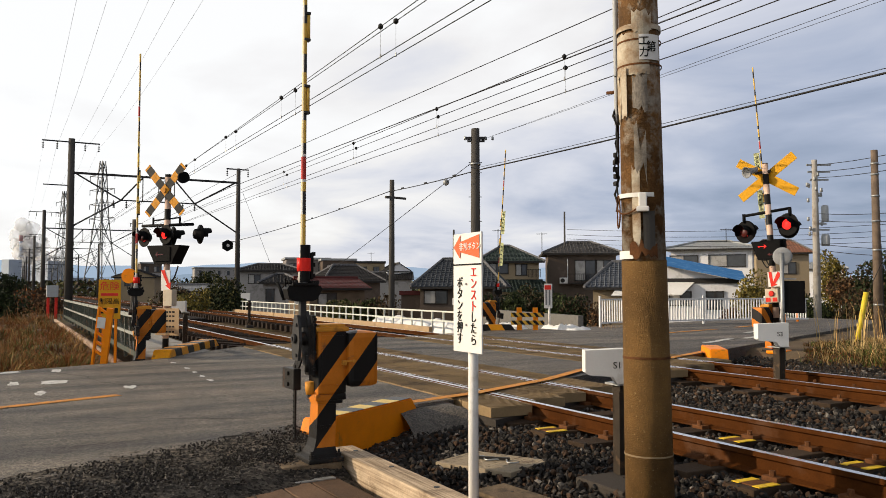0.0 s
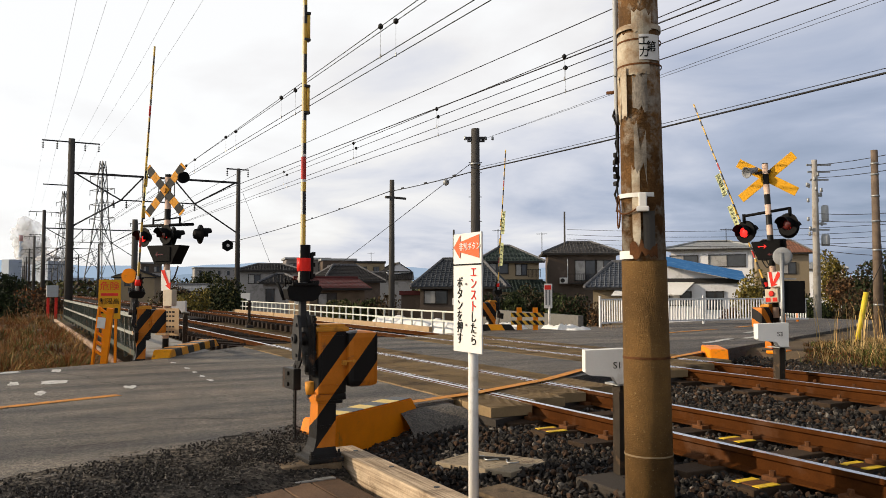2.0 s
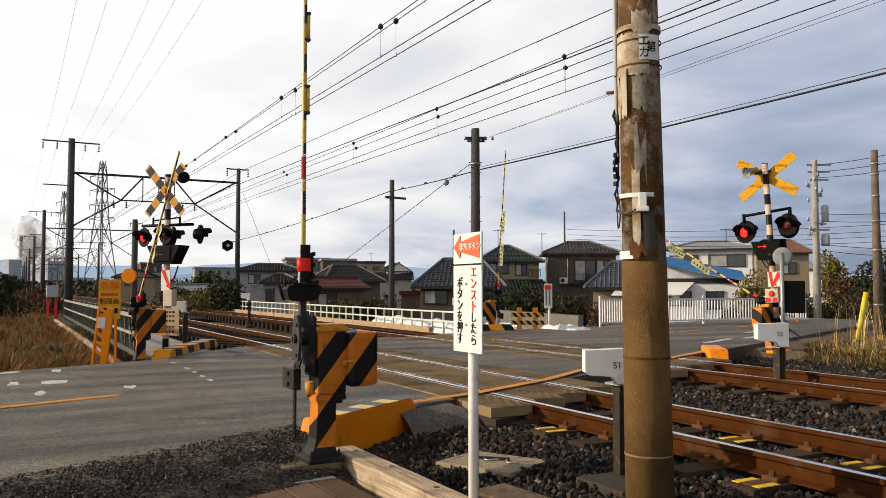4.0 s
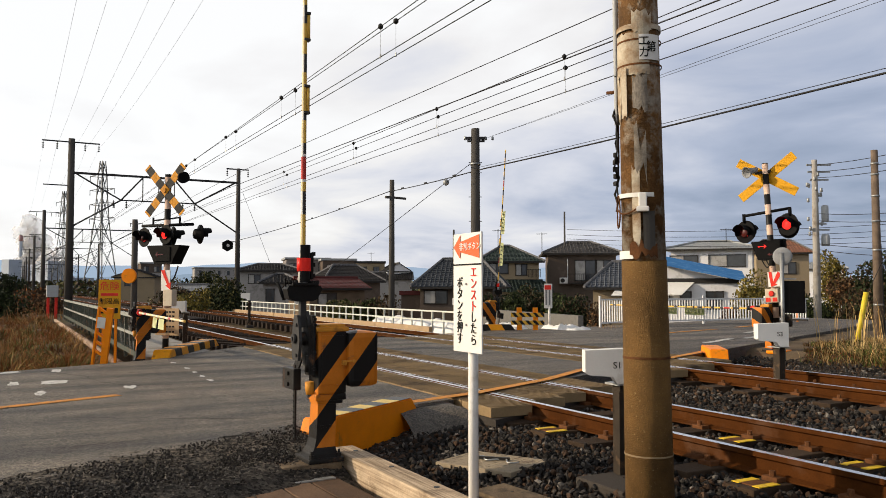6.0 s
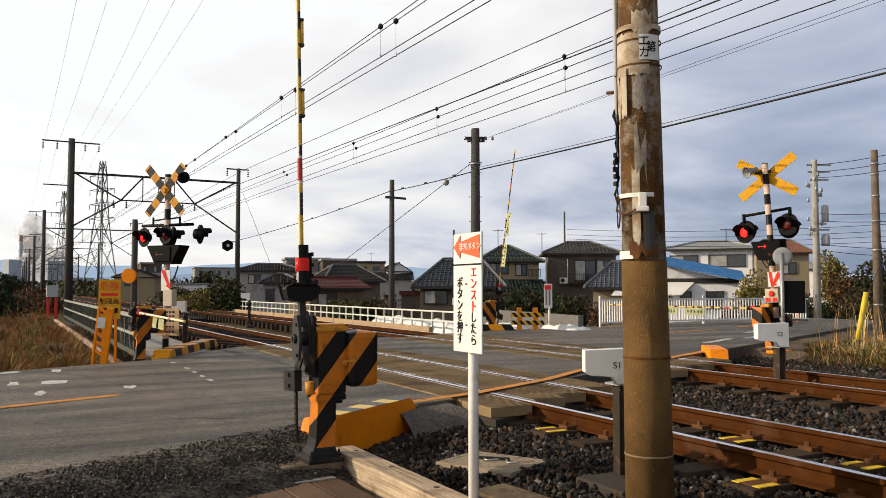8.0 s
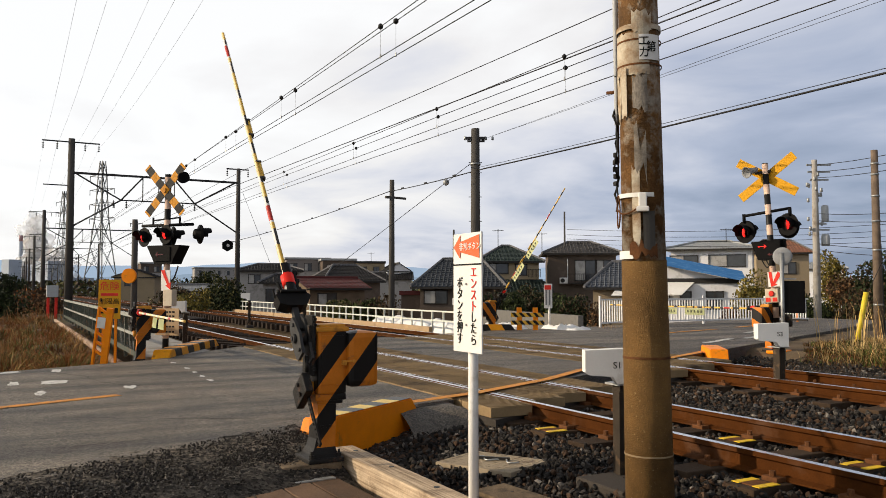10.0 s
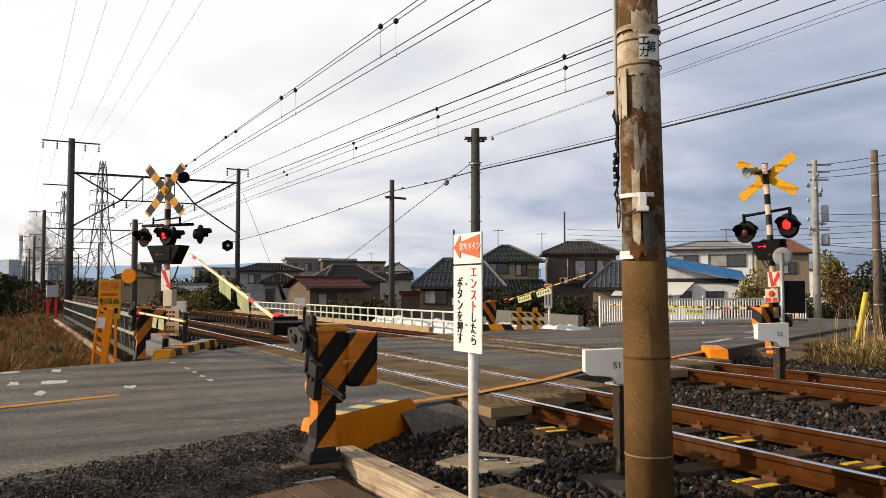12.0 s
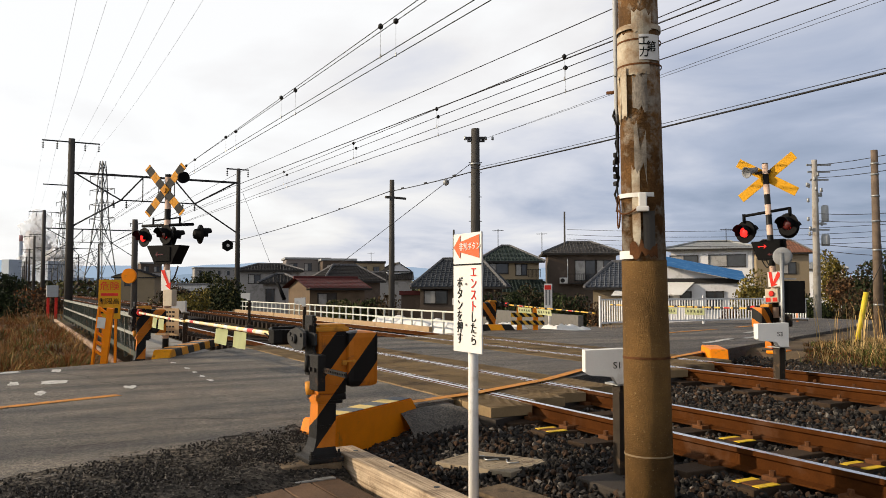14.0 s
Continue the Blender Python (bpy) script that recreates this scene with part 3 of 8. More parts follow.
def strip(bm, left, right, top, bottom, mi=0):
    """A slab between two polylines of (x, y) with the same number of points."""
    n = len(left)
    rows = []
    for (lx, ly), (rx, ry), zt in zip(left, right, top):
        rows.append([bm.verts.new(p) for p in ((lx, ly, zt), (rx, ry, zt), (rx, ry, bottom), (lx, ly, bottom))])
    fs = [bm.faces.new(rows[0]), bm.faces.new(rows[-1][::-1])]
    for a, b in zip(rows, rows[1:]):
        for i in range(4):
            fs.append(bm.faces.new((a[i], b[i], b[(i + 1) % 4], a[(i + 1) % 4])))
    for f in fs:
        f.material_index = mi
    bmesh.ops.recalc_face_normals(bm, faces=fs)


def road_left(y):
    pts = ((-80, 25.0), (-2, -12.2), (2, -14.0), (4, -16.4), (12, -19.3), (16, -19.8), (22, -21.4), (80, -50))
    for (y0, x0), (y1, x1) in zip(pts, pts[1:]):
        if y <= y1:
            return x0 + (x1 - x0) * (y - y0) / (y1 - y0)
    return -50


def road_right(y):
    pts = ((-80, 31.0), (0, -5.55), (11.4, -10.8), (20, -14.6), (80, -42))
    for (y0, x0), (y1, x1) in zip(pts, pts[1:]):
        if y <= y1:
            return x0 + (x1 - x0) * (y - y0) / (y1 - y0)
    return -42


def build_road():
    def slab(name, ys, top, bottom, label):
        bm = bmesh.new()
        strip(bm, [(road_left(y), y) for y in ys], [(road_right(y), y) for y in ys], [top(y) for y in ys], bottom)
        return solid(name, bm, M["asphalt"], label, "road", kind="structure")
    near = [-80, -40, -20, -10, -5, -2, 0, 2, 3, 4.12]
    road = slab("road", near, lambda y: -0.02 - 0.035 * smooth(2, -6, y), -0.7, "worn grey asphalt road with patches up to the tracks")
    slab("road", [6.42, 7.2, 8.06], lambda y: -0.012, -0.5, "asphalt strip of the road between the two tracks")
    slab("road", [10.4, 12, 14, 16, 19, 22, 30, 50, 80], lambda y: -0.014 - 0.9 * smooth(26, 50, y), -2.6, "grey asphalt road beyond the tracks")
    bm = bmesh.new()
    strip(bm, [(road_left(y), y) for y in (4.12, 6.42)], [(road_right(y) + 0.84, y) for y in (4.12, 6.42)], (-0.11, -0.11), -0.5)
    strip(bm, [(road_left(y), y) for y in (8.06, 10.4)], [(road_right(y) + 0.84, y) for y in (8.06, 10.4)], (-0.11, -0.11), -0.5)
    solid("road_base", bm, M["concrete_dark"], "dark bed under the crossing planks", "road bed", kind="structure")
    # rough shoulder that falls away from the road edge
    bm = bmesh.new()
    cols = ((-0.6, -0.02), (-0.25, -0.006), (0.0, 0.002), (0.15, -0.02), (0.45, -0.05), (0.85, -0.1), (1.3, -0.22), (2.6, -0.34))
    grid = []
    for y in [-6 + 0.08 * k for k in range(110)]:
        row = []
        for k in range(48):
            u = -0.6 + 3.2 * k / 47
            zz = -0.02 - 0.035 * smooth(2, -6, y) + float(np.interp(u, [c[0] for c in cols], [c[1] for c in cols]))
            zz += 0.014 * noise.noise((u * 3.1, y * 2.3, 5)) + 0.011 * noise.noise((u * 9, y * 9, 1)) + 0.006 * noise.noise((u * 25, y * 25, 1))
            if y > 2.2 and u < 0.05:
                zz -= 0.12
            if y > 2.2 and u > 0.1:
                zz = min(zz, -0.345)
            row.append(bm.verts.new((road_right(y) + u, y, zz)))
        grid.append(row)
    for a, b in zip(grid, grid[1:]):
        for i in range(47):
            bm.faces.new((a[i], a[i + 1], b[i + 1], b[i]))
    solid("road_shoulder", bm, M["gravel_asphalt"], "dark crumbling gravelly asphalt shoulder beside the road", "shoulder", kind="structure")
    # asphalt ramp that falls from the deck's edge to the stones
    bm = bmesh.new()
    grid = []
    for j in range(34):
        y = 3.3 + 1.28 * j / 33
        row = []
        for k in range(26):
            u = -0.12 + 1.3 * k / 25
            z = -0.03 - 0.3 * smooth(0.12 + 0.3 * smooth(3.6, 4.3, y), 0.75 + 0.3 * smooth(3.6, 4.3, y), u) + 0.012 * noise.noise((u * 6, y * 6, 3)) + 0.006 * noise.noise((u * 20, y * 20, 3))
            row.append(bm.verts.new((np.interp(y, [3.3, 3.72, 4.6], [-7.2, -7.34, -7.6]) + u, y, z - 0.09 * smooth(4.0, 4.16, y))))
        grid.append(row)
    for a, b in zip(grid, grid[1:]):
        for i in range(25):
            bm.faces.new((a[i], a[i + 1], b[i + 1], b[i]))
    solid("road_ramp", bm, M["asphalt"], "dark asphalt fillet sloping down beside the crossing deck", "road ramp", kind="structure")
    # painted lines
    def line(name, pts, w, material, label, z=-0.008):
        bm = bmesh.new()
        for (x0, y0), (x1, y1) in zip(pts, pts[1:]):
            d = Vector((x1 - x0, y1 - y0, 0)).normalized()
            s = Vector((-d.y, d.x, 0)) * w / 2
            a, b = Vector((x0, y0, z)), Vector((x1, y1, z))
            prism(bm, [a - s, b - s, b + s, a + s], (0, 0, 0.004))
        ob = solid(name, bm, material, label, "road marking", kind="structure")
        return ob
    line("centre_line", [(-8.35, -2), (-9.1, -0.1), (-9.56, 1.05)], 0.14, M["road_orange"], "worn orange centre line painted on the asphalt", -0.022)
    line("centre_line", [(-15.4, 13.4), (-16.0, 15.5), (-16.75, 18.0)], 0.14, M["road_orange"], "orange centre line beyond the tracks")
    line("centre_line", [(-17.3, 19.4), (-18.2, 22.2)], 0.14, M["road_orange"], "orange centre line beyond the tracks")
    def flake(x, y, w, l, z, seed):
        """An uneven scrap of road paint."""
        bm = bmesh.new()
        n = 14
        pts = []
        for i in range(n):
            a = 2 * math.pi * i / n
            r = 0.75 + 0.5 * noise.noise((math.cos(a) * 1.7, math.sin(a) * 1.7, seed))
            pts.append((x + math.cos(a) * w * 0.6 * r - 0.12 * math.sin(a) * l * r, y + math.sin(a) * l * 0.55 * r, z))
        prism(bm, pts, (0, 0, 0.004))
        solid("paint_patch", bm, M["road_white"], "flake of white road paint left on the asphalt", "road marking", kind="structure")
    def crack(pts, w, seed):
        bm = bmesh.new()
        path = []
        for (x0, y0), (x1, y1) in zip(pts, pts[1:]):
            for i in range(9):
                u = i / 9
                path.append(Vector((x0 + (x1 - x0) * u + 0.07 * noise.noise((x0 * 3 + u * 5, y0 * 3, seed)), y0 + (y1 - y0) * u + 0.07 * noise.noise((u * 5, y0 * 3, seed + 9)), -0.03)))
        for a, b in zip(path, path[1:]):
            d = (b - a).normalized()
            s = Vector((-d.y, d.x, 0)) * w * (0.5 + 0.5 * abs(noise.noise(a * 4)))
            za = np.interp(a.y, [-6, 2], [-0.053, -0.018]) + 0.001
            q = [Vector((p.x, p.y, za)) for p in (a - s, b - s, b + s, a + s)]
            bm.faces.new([bm.verts.new(p) for p in q])
        bmesh.ops.solidify(bm, geom=bm.faces[:], thickness=0.002)
        solid("road_crack", bm, M["tar"], "thin dark crack in the worn asphalt", "crack", kind="structure")
    for k, (pts, w) in enumerate((([(-8.2, 0.4), (-7.6, 1.3), (-7.2, 2.0), (-6.9, 2.4)], 0.008), ([(-9.5, 1.6), (-8.6, 2.3), (-7.9, 3.0)], 0.007), ([(-7.0, -0.6), (-6.6, 0.4), (-6.7, 1.2)], 0.007), ([(-10.8, 0.7), (-10.2, 1.9), (-9.9, 3.2)], 0.009), ([(-12.1, 1.4), (-11.3, 2.0), (-11.6, 3.0)], 0.009), ([(-13, 0.3), (-11.8, 0.9), (-11.0, 1.0), (-10.1, 1.5)], 0.01))):
        crack(pts, w, k * 2.3)
    for x, y, w, l in ((-12.81, 0.57, 0.48, 0.18), (-11.32, 0.02, 0.48, 0.17), (-10.14, 0.29, 0.44, 0.15), (-10.26, 1.26, 0.33, 0.18), (-11.28, 0.48, 0.5, 0.45), (-12.26, 2.28, 0.25, 0.08), (-11.64, 2.27, 0.23, 0.07), (-11.06, 2.26, 0.21, 0.08), (-10.54, 2.26, 0.26, 0.09), (-13.29, 2.27, 0.29, 0.11), (-12.86, -0.02, 0.31, 0.32)):
        flake(x, y, w, l, -0.0185 - 0.035 * smooth(2, -6, y), x * 3 + y)
    for x, y in ((-13.3, 15.2), (-13.0, 14.0), (-12.6, 13.2), (-15.0, 17.2)):
        line("paint_patch", [(x, y), (x - 0.35, y + 0.8)], 0.16, M["road_white"], "worn white paint on the far road")
    # orange edge line along the crossing
    pts = [(-7.32, 3.5), (-7.65, 4.5), (-8.38, 6.0), (-9.12, 7.1), (-9.5, 8.3), (-9.98, 9.6), (-10.75, 11.2)]
    line("edge_line", [(x + 0.02, y) for x, y in pts], 0.13, M["road_orange"], "orange edge line painted along the side of the crossing", 0.012)


build_road()


def build_tracks():
    # ballast bed
    bm = bmesh.new()
    prof = ((2.6, -0.36), (3.7, -0.24), (10.8, -0.24), (12.7, -0.31), (12.7, -0.7), (2.6, -0.7))
    prism(bm, [(-16.5, y, z) for y, z in prof], (56.5, 0, 0))
    prism(bm, [(-420, y, z) for y, z in prof], (381, 0, 0))
    prism(bm, [(-39, y, min(z, -0.46)) for y, z in prof], (22.5, 0, 0))
    solid("track_bed", bm, M["ballast_bed"], "brown crushed-stone track bed", "track bed", kind="structure")
    # rails
    half = ((0.032, 0.0), (0.032, -0.036), (0.01, -0.05), (0.01, -0.125), (0.062, -0.142), (0.062, -0.155))
    prof = [(y, z) for y, z in half] + [(-y, z) for y, z in half[::-1]]
    for ry in RAILS:
        bm = bmesh.new()
        prism(bm, [(-420, ry + y, z) for y, z in prof], (450, 0, 0))
        bm.normal_update()
        for f in bm.faces:
            f.material_index = 1 if f.normal.z > 0.9 and f.calc_center_median().z > -0.01 else 0
        solid("rail", bm, [M["rail_side"], M["rail_top"]], "rusty steel rail with a polished top on its sleepers", "rail", group="rails of the tracks", kind="structure")


build_tracks()


def build_sleepers():
    track = [tagged(new("track"), "railway track sleepers with rusty fastenings", "sleepers", kind="structure") for _ in TRACKS]
    bm = bmesh.new()
    box(bm, (0, 0, -0.22), (0.24, 2.0, 0.13), bevel=0.012)
    me = mesh_of("sleeper", bm, M["sleeper"])
    bm = bmesh.new()
    box(bm, (0, 0, -0.21), (0.22, 2.2, 0.2))
    dark = mesh_of("sleeper", bm, M["timber_dark"])
    bm = bmesh.new()
    for s in (-1, 1):
        box(bm, (0, s * 0.105, -0.14), (0.13, 0.09, 0.035), bevel=0.006)
        rod(bm, (0, s * 0.115, -0.13), (0, s * 0.115, -0.085), 0.022, seg=6)
    clip = mesh_of("fastening", bm, M["rust"])
    bm = bmesh.new()
    box(bm, (-0.085, 0, 0), (0.06, 0.2, 0.006))
    box(bm, (0.085, 0, 0), (0.06, 0.2, 0.006))
    box(bm, (0, 0, -0.003), (0.115, 0.16, 0.01), mi=1)
    tape = mesh_of("marker", bm, M["yellow_bright"], M["rust"])
    for k, ty in enumerate(TRACKS):
        x = 2.0
        while x > -95:
            lo, hi = road_left(ty) + 0.3, road_right(ty) + 0.1
            if not lo < x < hi:
                ob = new("sleeper", me if x > -12 else dark)
                ob.location, ob.parent = (x, ty, 0 if x > -12 else 0.02), track[k]
                if x > -30:
                    for ry in RAILS[2 * k:2 * k + 2]:
                        c = new("fastening", clip)
                        c.location, c.parent = (x, ry, 0 if x > -12 else 0.02), track[k]
                if k == 0 and -6.3 < x < -2.2 and round((2.0 - x) / 0.58) % 2 == 0:
                    for yy in (4.42, 5.55):
                        c = new("marker", tape)
                        c.location, c.parent = (x, yy, -0.148), track[k]
            x -= 0.58


build_sleepers()


def build_panels():
    """Concrete crossing planks between and beside the rails."""
    crossing = tagged(new("crossing_deck"), "brown patterned crossing planks between the rails", "crossing deck", kind="structure")
    bays = ((4.14, 4.63), (4.81, 5.26), (5.275, 5.71), (5.89, 6.4), (8.08, 8.59), (8.77, 9.22), (9.235, 9.67), (9.85, 10.38))
    for a, b in bays:
        y = (a + b) / 2
        x = road_right(y) + 0.55
        w = 0.6
        bm = bmesh.new()
        box(bm, (0, 0, -0.055), (w - 0.012, b - a, 0.1), bevel=0.008)
        for j in range(10):
            for q in (-1, 1):
                box(bm, (-w / 2 + w * (j + 0.5) / 10, q * (b - a) * 0.235, -0.002), (0.026, (b - a) * 0.5, 0.01), Matrix.Rotation(q * 0.22, 3, "Z"))
        me = mesh_of("crossing_plank", bm, M["panel"])
        while x > road_left(y) + 0.2:
            ob = new("crossing_plank", me)
            ob.location, ob.parent = (x, y, -0.006), crossing
            x -= w
    # steel edging beside the rails
    for ry in RAILS:
        for dy in (-0.088, 0.088):
            x0, x1 = road_left(ry) + 0.2, road_right(ry) + 0.8
            bm = bmesh.new()
            box(bm, ((x0 + x1) / 2, ry + dy, -0.028), (x1 - x0, 0.016, 0.055))
            part("edging", bm, [M["rail_top"]], crossing, "worn steel edging")


build_panels()


def build_stones():
    """Loose ballast stones, thickest where the camera stands nearest."""
    rnd = random.Random(4)
    t = (1 + 5 ** 0.5) / 2
    base = [Vector(v).normalized() for v in ((-1, t, 0), (1, t, 0), (-1, -t, 0), (1, -t, 0), (0, -1, t), (0, 1, t), (0, -1, -t), (0, 1, -t), (t, 0, -1), (t, 0, 1), (-t, 0, -1), (-t, 0, 1))]
    tri = ((0, 11, 5), (0, 5, 1), (0, 1, 7), (0, 7, 10), (0, 10, 11), (1, 5, 9), (5, 11, 4), (11, 10, 2), (10, 7, 6), (7, 1, 8), (3, 9, 4), (3, 4, 2), (3, 2, 6), (3, 6, 8), (3, 8, 9), (4, 9, 5), (2, 4, 11), (6, 2, 10), (8, 6, 7), (9, 8, 1))
    shapes = []
    for _ in range(14):
        shapes.append([v * rnd.uniform(0.55, 1.3) for v in base])
    verts, faces = [], []

    def lay(x, y, z, r):
        s = rnd.choice(shapes)
        q = Euler((rnd.uniform(0, 6.3), rnd.uniform(0, 6.3), rnd.uniform(0, 6.3))).to_matrix()
        sc = Vector((r * rnd.uniform(0.8, 1.35), r * rnd.uniform(0.7, 1.1), r * rnd.uniform(0.6, 0.95)))
        n = len(verts)
        for v in s:
            w = q @ Vector((v.x * sc.x, v.y * sc.y, v.z * sc.z))
            verts.append((x + w.x, y + w.y, z + w.z))
        faces.extend((a + n, b + n, c + n) for a, b, c in tri)

    def bed(y):
        return np.interp(y, [1.9, 2.6, 3.7, 10.8, 12.7, 13.3], [-0.33, -0.33, -0.235, -0.235, -0.3, -0.22])

    def clear(x, y):
        if y < 12.3 and x < road_right(y) + (0.62 if y > 4 else 0.3):
            return False
        if -7.4 < x < -5.3 and y < 3.05 - 0.0 * x and y < 2.62 + (x + 5.3) * -0.42:
            return False
        if abs((x + 5.45) * 0.94 + (y - 3.36) * 0.34) < 0.36 and abs((y - 3.36) * 0.94 - (x + 5.45) * 0.34) < 0.24:
            return False
        if 3.5 < y < 4.45 and x < -6.75 - 0.25 * (y - 3.5):
            return False
        return all(abs(y - r) > 0.075 for r in RAILS)

    for _ in range(42000):
        y = 2.3 + 4.6 * rnd.random() ** 0.9
        x = -9.0 + 8.6 * rnd.random()
        if x < -y * 0.45 - 6.2 or not clear(x, y) or x > -0.55 * y + 0.3:
            continue
        if y < 2.55 and x > -6.1:
            continue
        on = (abs(x / 0.58 - round((x - 2.0) / 0.58) - 2.0 / 0.58) < 0.17) and abs(y - TRACKS[0]) < 0.98
        if on and rnd.random() < 0.92:
            continue
        lay(x, y, bed(y) + rnd.uniform(-0.01, 0.055 if not on else 0.0), rnd.uniform(0.013, 0.033))
    for _ in range(30000):
        y = 6.3 + 6.9 * rnd.random()
        x = -11.5 + 8.5 * rnd.random()
        if not clear(x, y) or x > -0.6 * y + 0.6:
            continue
        if abs(y - TRACKS[1]) < 0.98 and (x - 2.0) / 0.58 % 1 < 0.35:
            continue
        lay(x, y, bed(y) + rnd.uniform(-0.01, 0.045), rnd.uniform(0.017, 0.036))
    # stones heaped against the guard block beside the road
    for _ in range(3600):
        u, d = rnd.uniform(0.04, 0.98), 0.12 + 0.75 * rnd.random()
        x, y = -6.42 - 1.0 * u + 0.83 * d, 2.24 + 1.48 * u + 0.56 * d
        top = 0.06 * (1 - d / 0.87) * (0.85 + 0.3 * noise.noise((x * 3, y * 3, 2)))
        if y < 2.5 or y > 3.6 or y < 2.45 + (x + 6.2) * -0.55:
            continue
        lay(x, y, float(bed(y)) - 0.01 + top * rnd.uniform(0.55, 1.0), rnd.uniform(0.018, 0.036))
    idx = []
    for k in range(len(verts) // 12):
        q = rnd.random()
        idx += [1 if q < 0.07 else 2 if q < 0.3 else 0] * 20
    ob = from_data("ballast", verts, faces, [M["stone"], M["stone_pale"], M["stone_rust"]], idx)
    tagged(ob, "loose grey-brown crushed stones between the rails", "ballast", kind="stuff")
    # chippings on the shoulder
    verts.clear(), faces.clear()
    for _ in range(15000):
        y = -1.6 + 3.75 * rnd.random()
        u = rnd.gauss(0.4, 0.3)
        if not -0.2 < u < 1.5 or rnd.random() > 0.6 + noise.noise((u * 3, y * 3, 2)):
            continue
        z = -0.02 - 0.035 * smooth(2, -6, y) + float(np.interp(u, [-0.6, 0.0, 0.45, 0.85, 1.3, 2.6], [-0.0, 0.004, -0.048, -0.098, -0.218, -0.34]))
        lay(road_right(y) + u, y, z + 0.003, rnd.uniform(0.003, 0.011))
    idx = []
    for k in range(len(verts) // 12):
        idx += [1 if rnd.random() < 0.2 else 0] * 20
    ob = from_data("chippings", verts, faces, [M["stone"], M["stone_pale"]], idx)
    tagged(ob, "loose dark asphalt chippings along the road edge", "chippings", kind="stuff")


build_stones()
# ---- poles, masts and wires ----
def glyphs(bm, x, z, y, rows, cell):
    """Strokes in a cell grid, each (x0, z0, x1, z1), as thin raised bars facing -y."""
    for x0, z0, x1, z1 in rows:
        a, b = Vector((x + x0 * cell, y, z + z0 * cell)), Vector((x + x1 * cell, y, z + z1 * cell))
        d = b - a
        rot = Matrix.Rotation(-math.atan2(d.z, d.x), 3, "Y")
        box(bm, (a + b) / 2, (d.length + cell * 0.1, 0.003, cell * 0.11), rot)


def text_mesh(words, size, up=True):
    """Letters of the built-in font as a mesh in the xz plane, facing -y, origin at the middle."""
    c = bpy.data.curves.new("letters", "FONT")
    c.body, c.size, c.extrude, c.align_x, c.align_y = words, size, 0.0015, "CENTER", "CENTER"
    ob = bpy.data.objects.new("letters", c)
    scene.collection.objects.link(ob)
    bpy.context.view_layer.update()
    me = bpy.data.meshes.new_from_object(ob.evaluated_get(bpy.context.evaluated_depsgraph_get()))
    bpy.data.objects.remove(ob)
    me.transform(Matrix.Rotation(radians(90), 4, "X"))
    return me


def letters(name, words, size, m, material, parent):
    me = text_mesh(words, size)
    me.materials.clear()
    me.materials.append(material)
    ob = new(name, me)
    ob.parent, ob.matrix_basis = parent, m
    return ob


def sign_board():
    """White notice on a round post."""
    t = thing("emergency_sign", pose(-4.08, 2.39, -0.36), "white notice with red arrow and black writing on a post", "sign")
    bm = bmesh.new()
    rod(bm, (0, 0, 0), (0, 0, 1.75), 0.03, seg=16)
    part("post", bm, M["paint_white"], t)
    bm = bmesh.new()
    box(bm, (0.005, -0.04, 1.49), (0.33, 0.01, 0.70), bevel=0.003)
    board = part("board", bm, M["paint_white"], t)
    bm = bmesh.new()
    y = -0.0475
    prism(bm, [(-0.15, y, 1.76), (-0.07, y, 1.83), (-0.07, y, 1.79), (0.15, y, 1.825), (0.15, y, 1.69), (-0.07, y, 1.73), (-0.07, y, 1.69)], (0, -0.002, 0))
    part("arrow", bm, M["orange_sign"], board, "orange-red arrow")
    bm = bmesh.new()
    box(bm, (0.005, y, 1.655), (0.33, 0.003, 0.008))
    part("rule", bm, M["black"], board)
    letters("arrow_writing", "非常ボタン", 0.05, pose(0.045, y - 0.003, 1.757), M["paint_white"], board)
    for words, x, z0, material in (("エンスト", 0.085, 1.605, M["red"]), ("したら", 0.085, 1.345, M["black"]), ("ボタンを押す", -0.075, 1.545, M["black"])):
        for k, ch in enumerate(words):
            letters("writing", ch, 0.072, pose(x, y - 0.001, z0 - 0.066 * k), material, board)
    bm = bmesh.new()
    for z in (1.54, 1.30):
        rod(bm, (0.0, -0.044, z), (0.0, -0.054, z), 0.007, seg=8)
    part("bolts", bm, M["galv"], board)
    return t


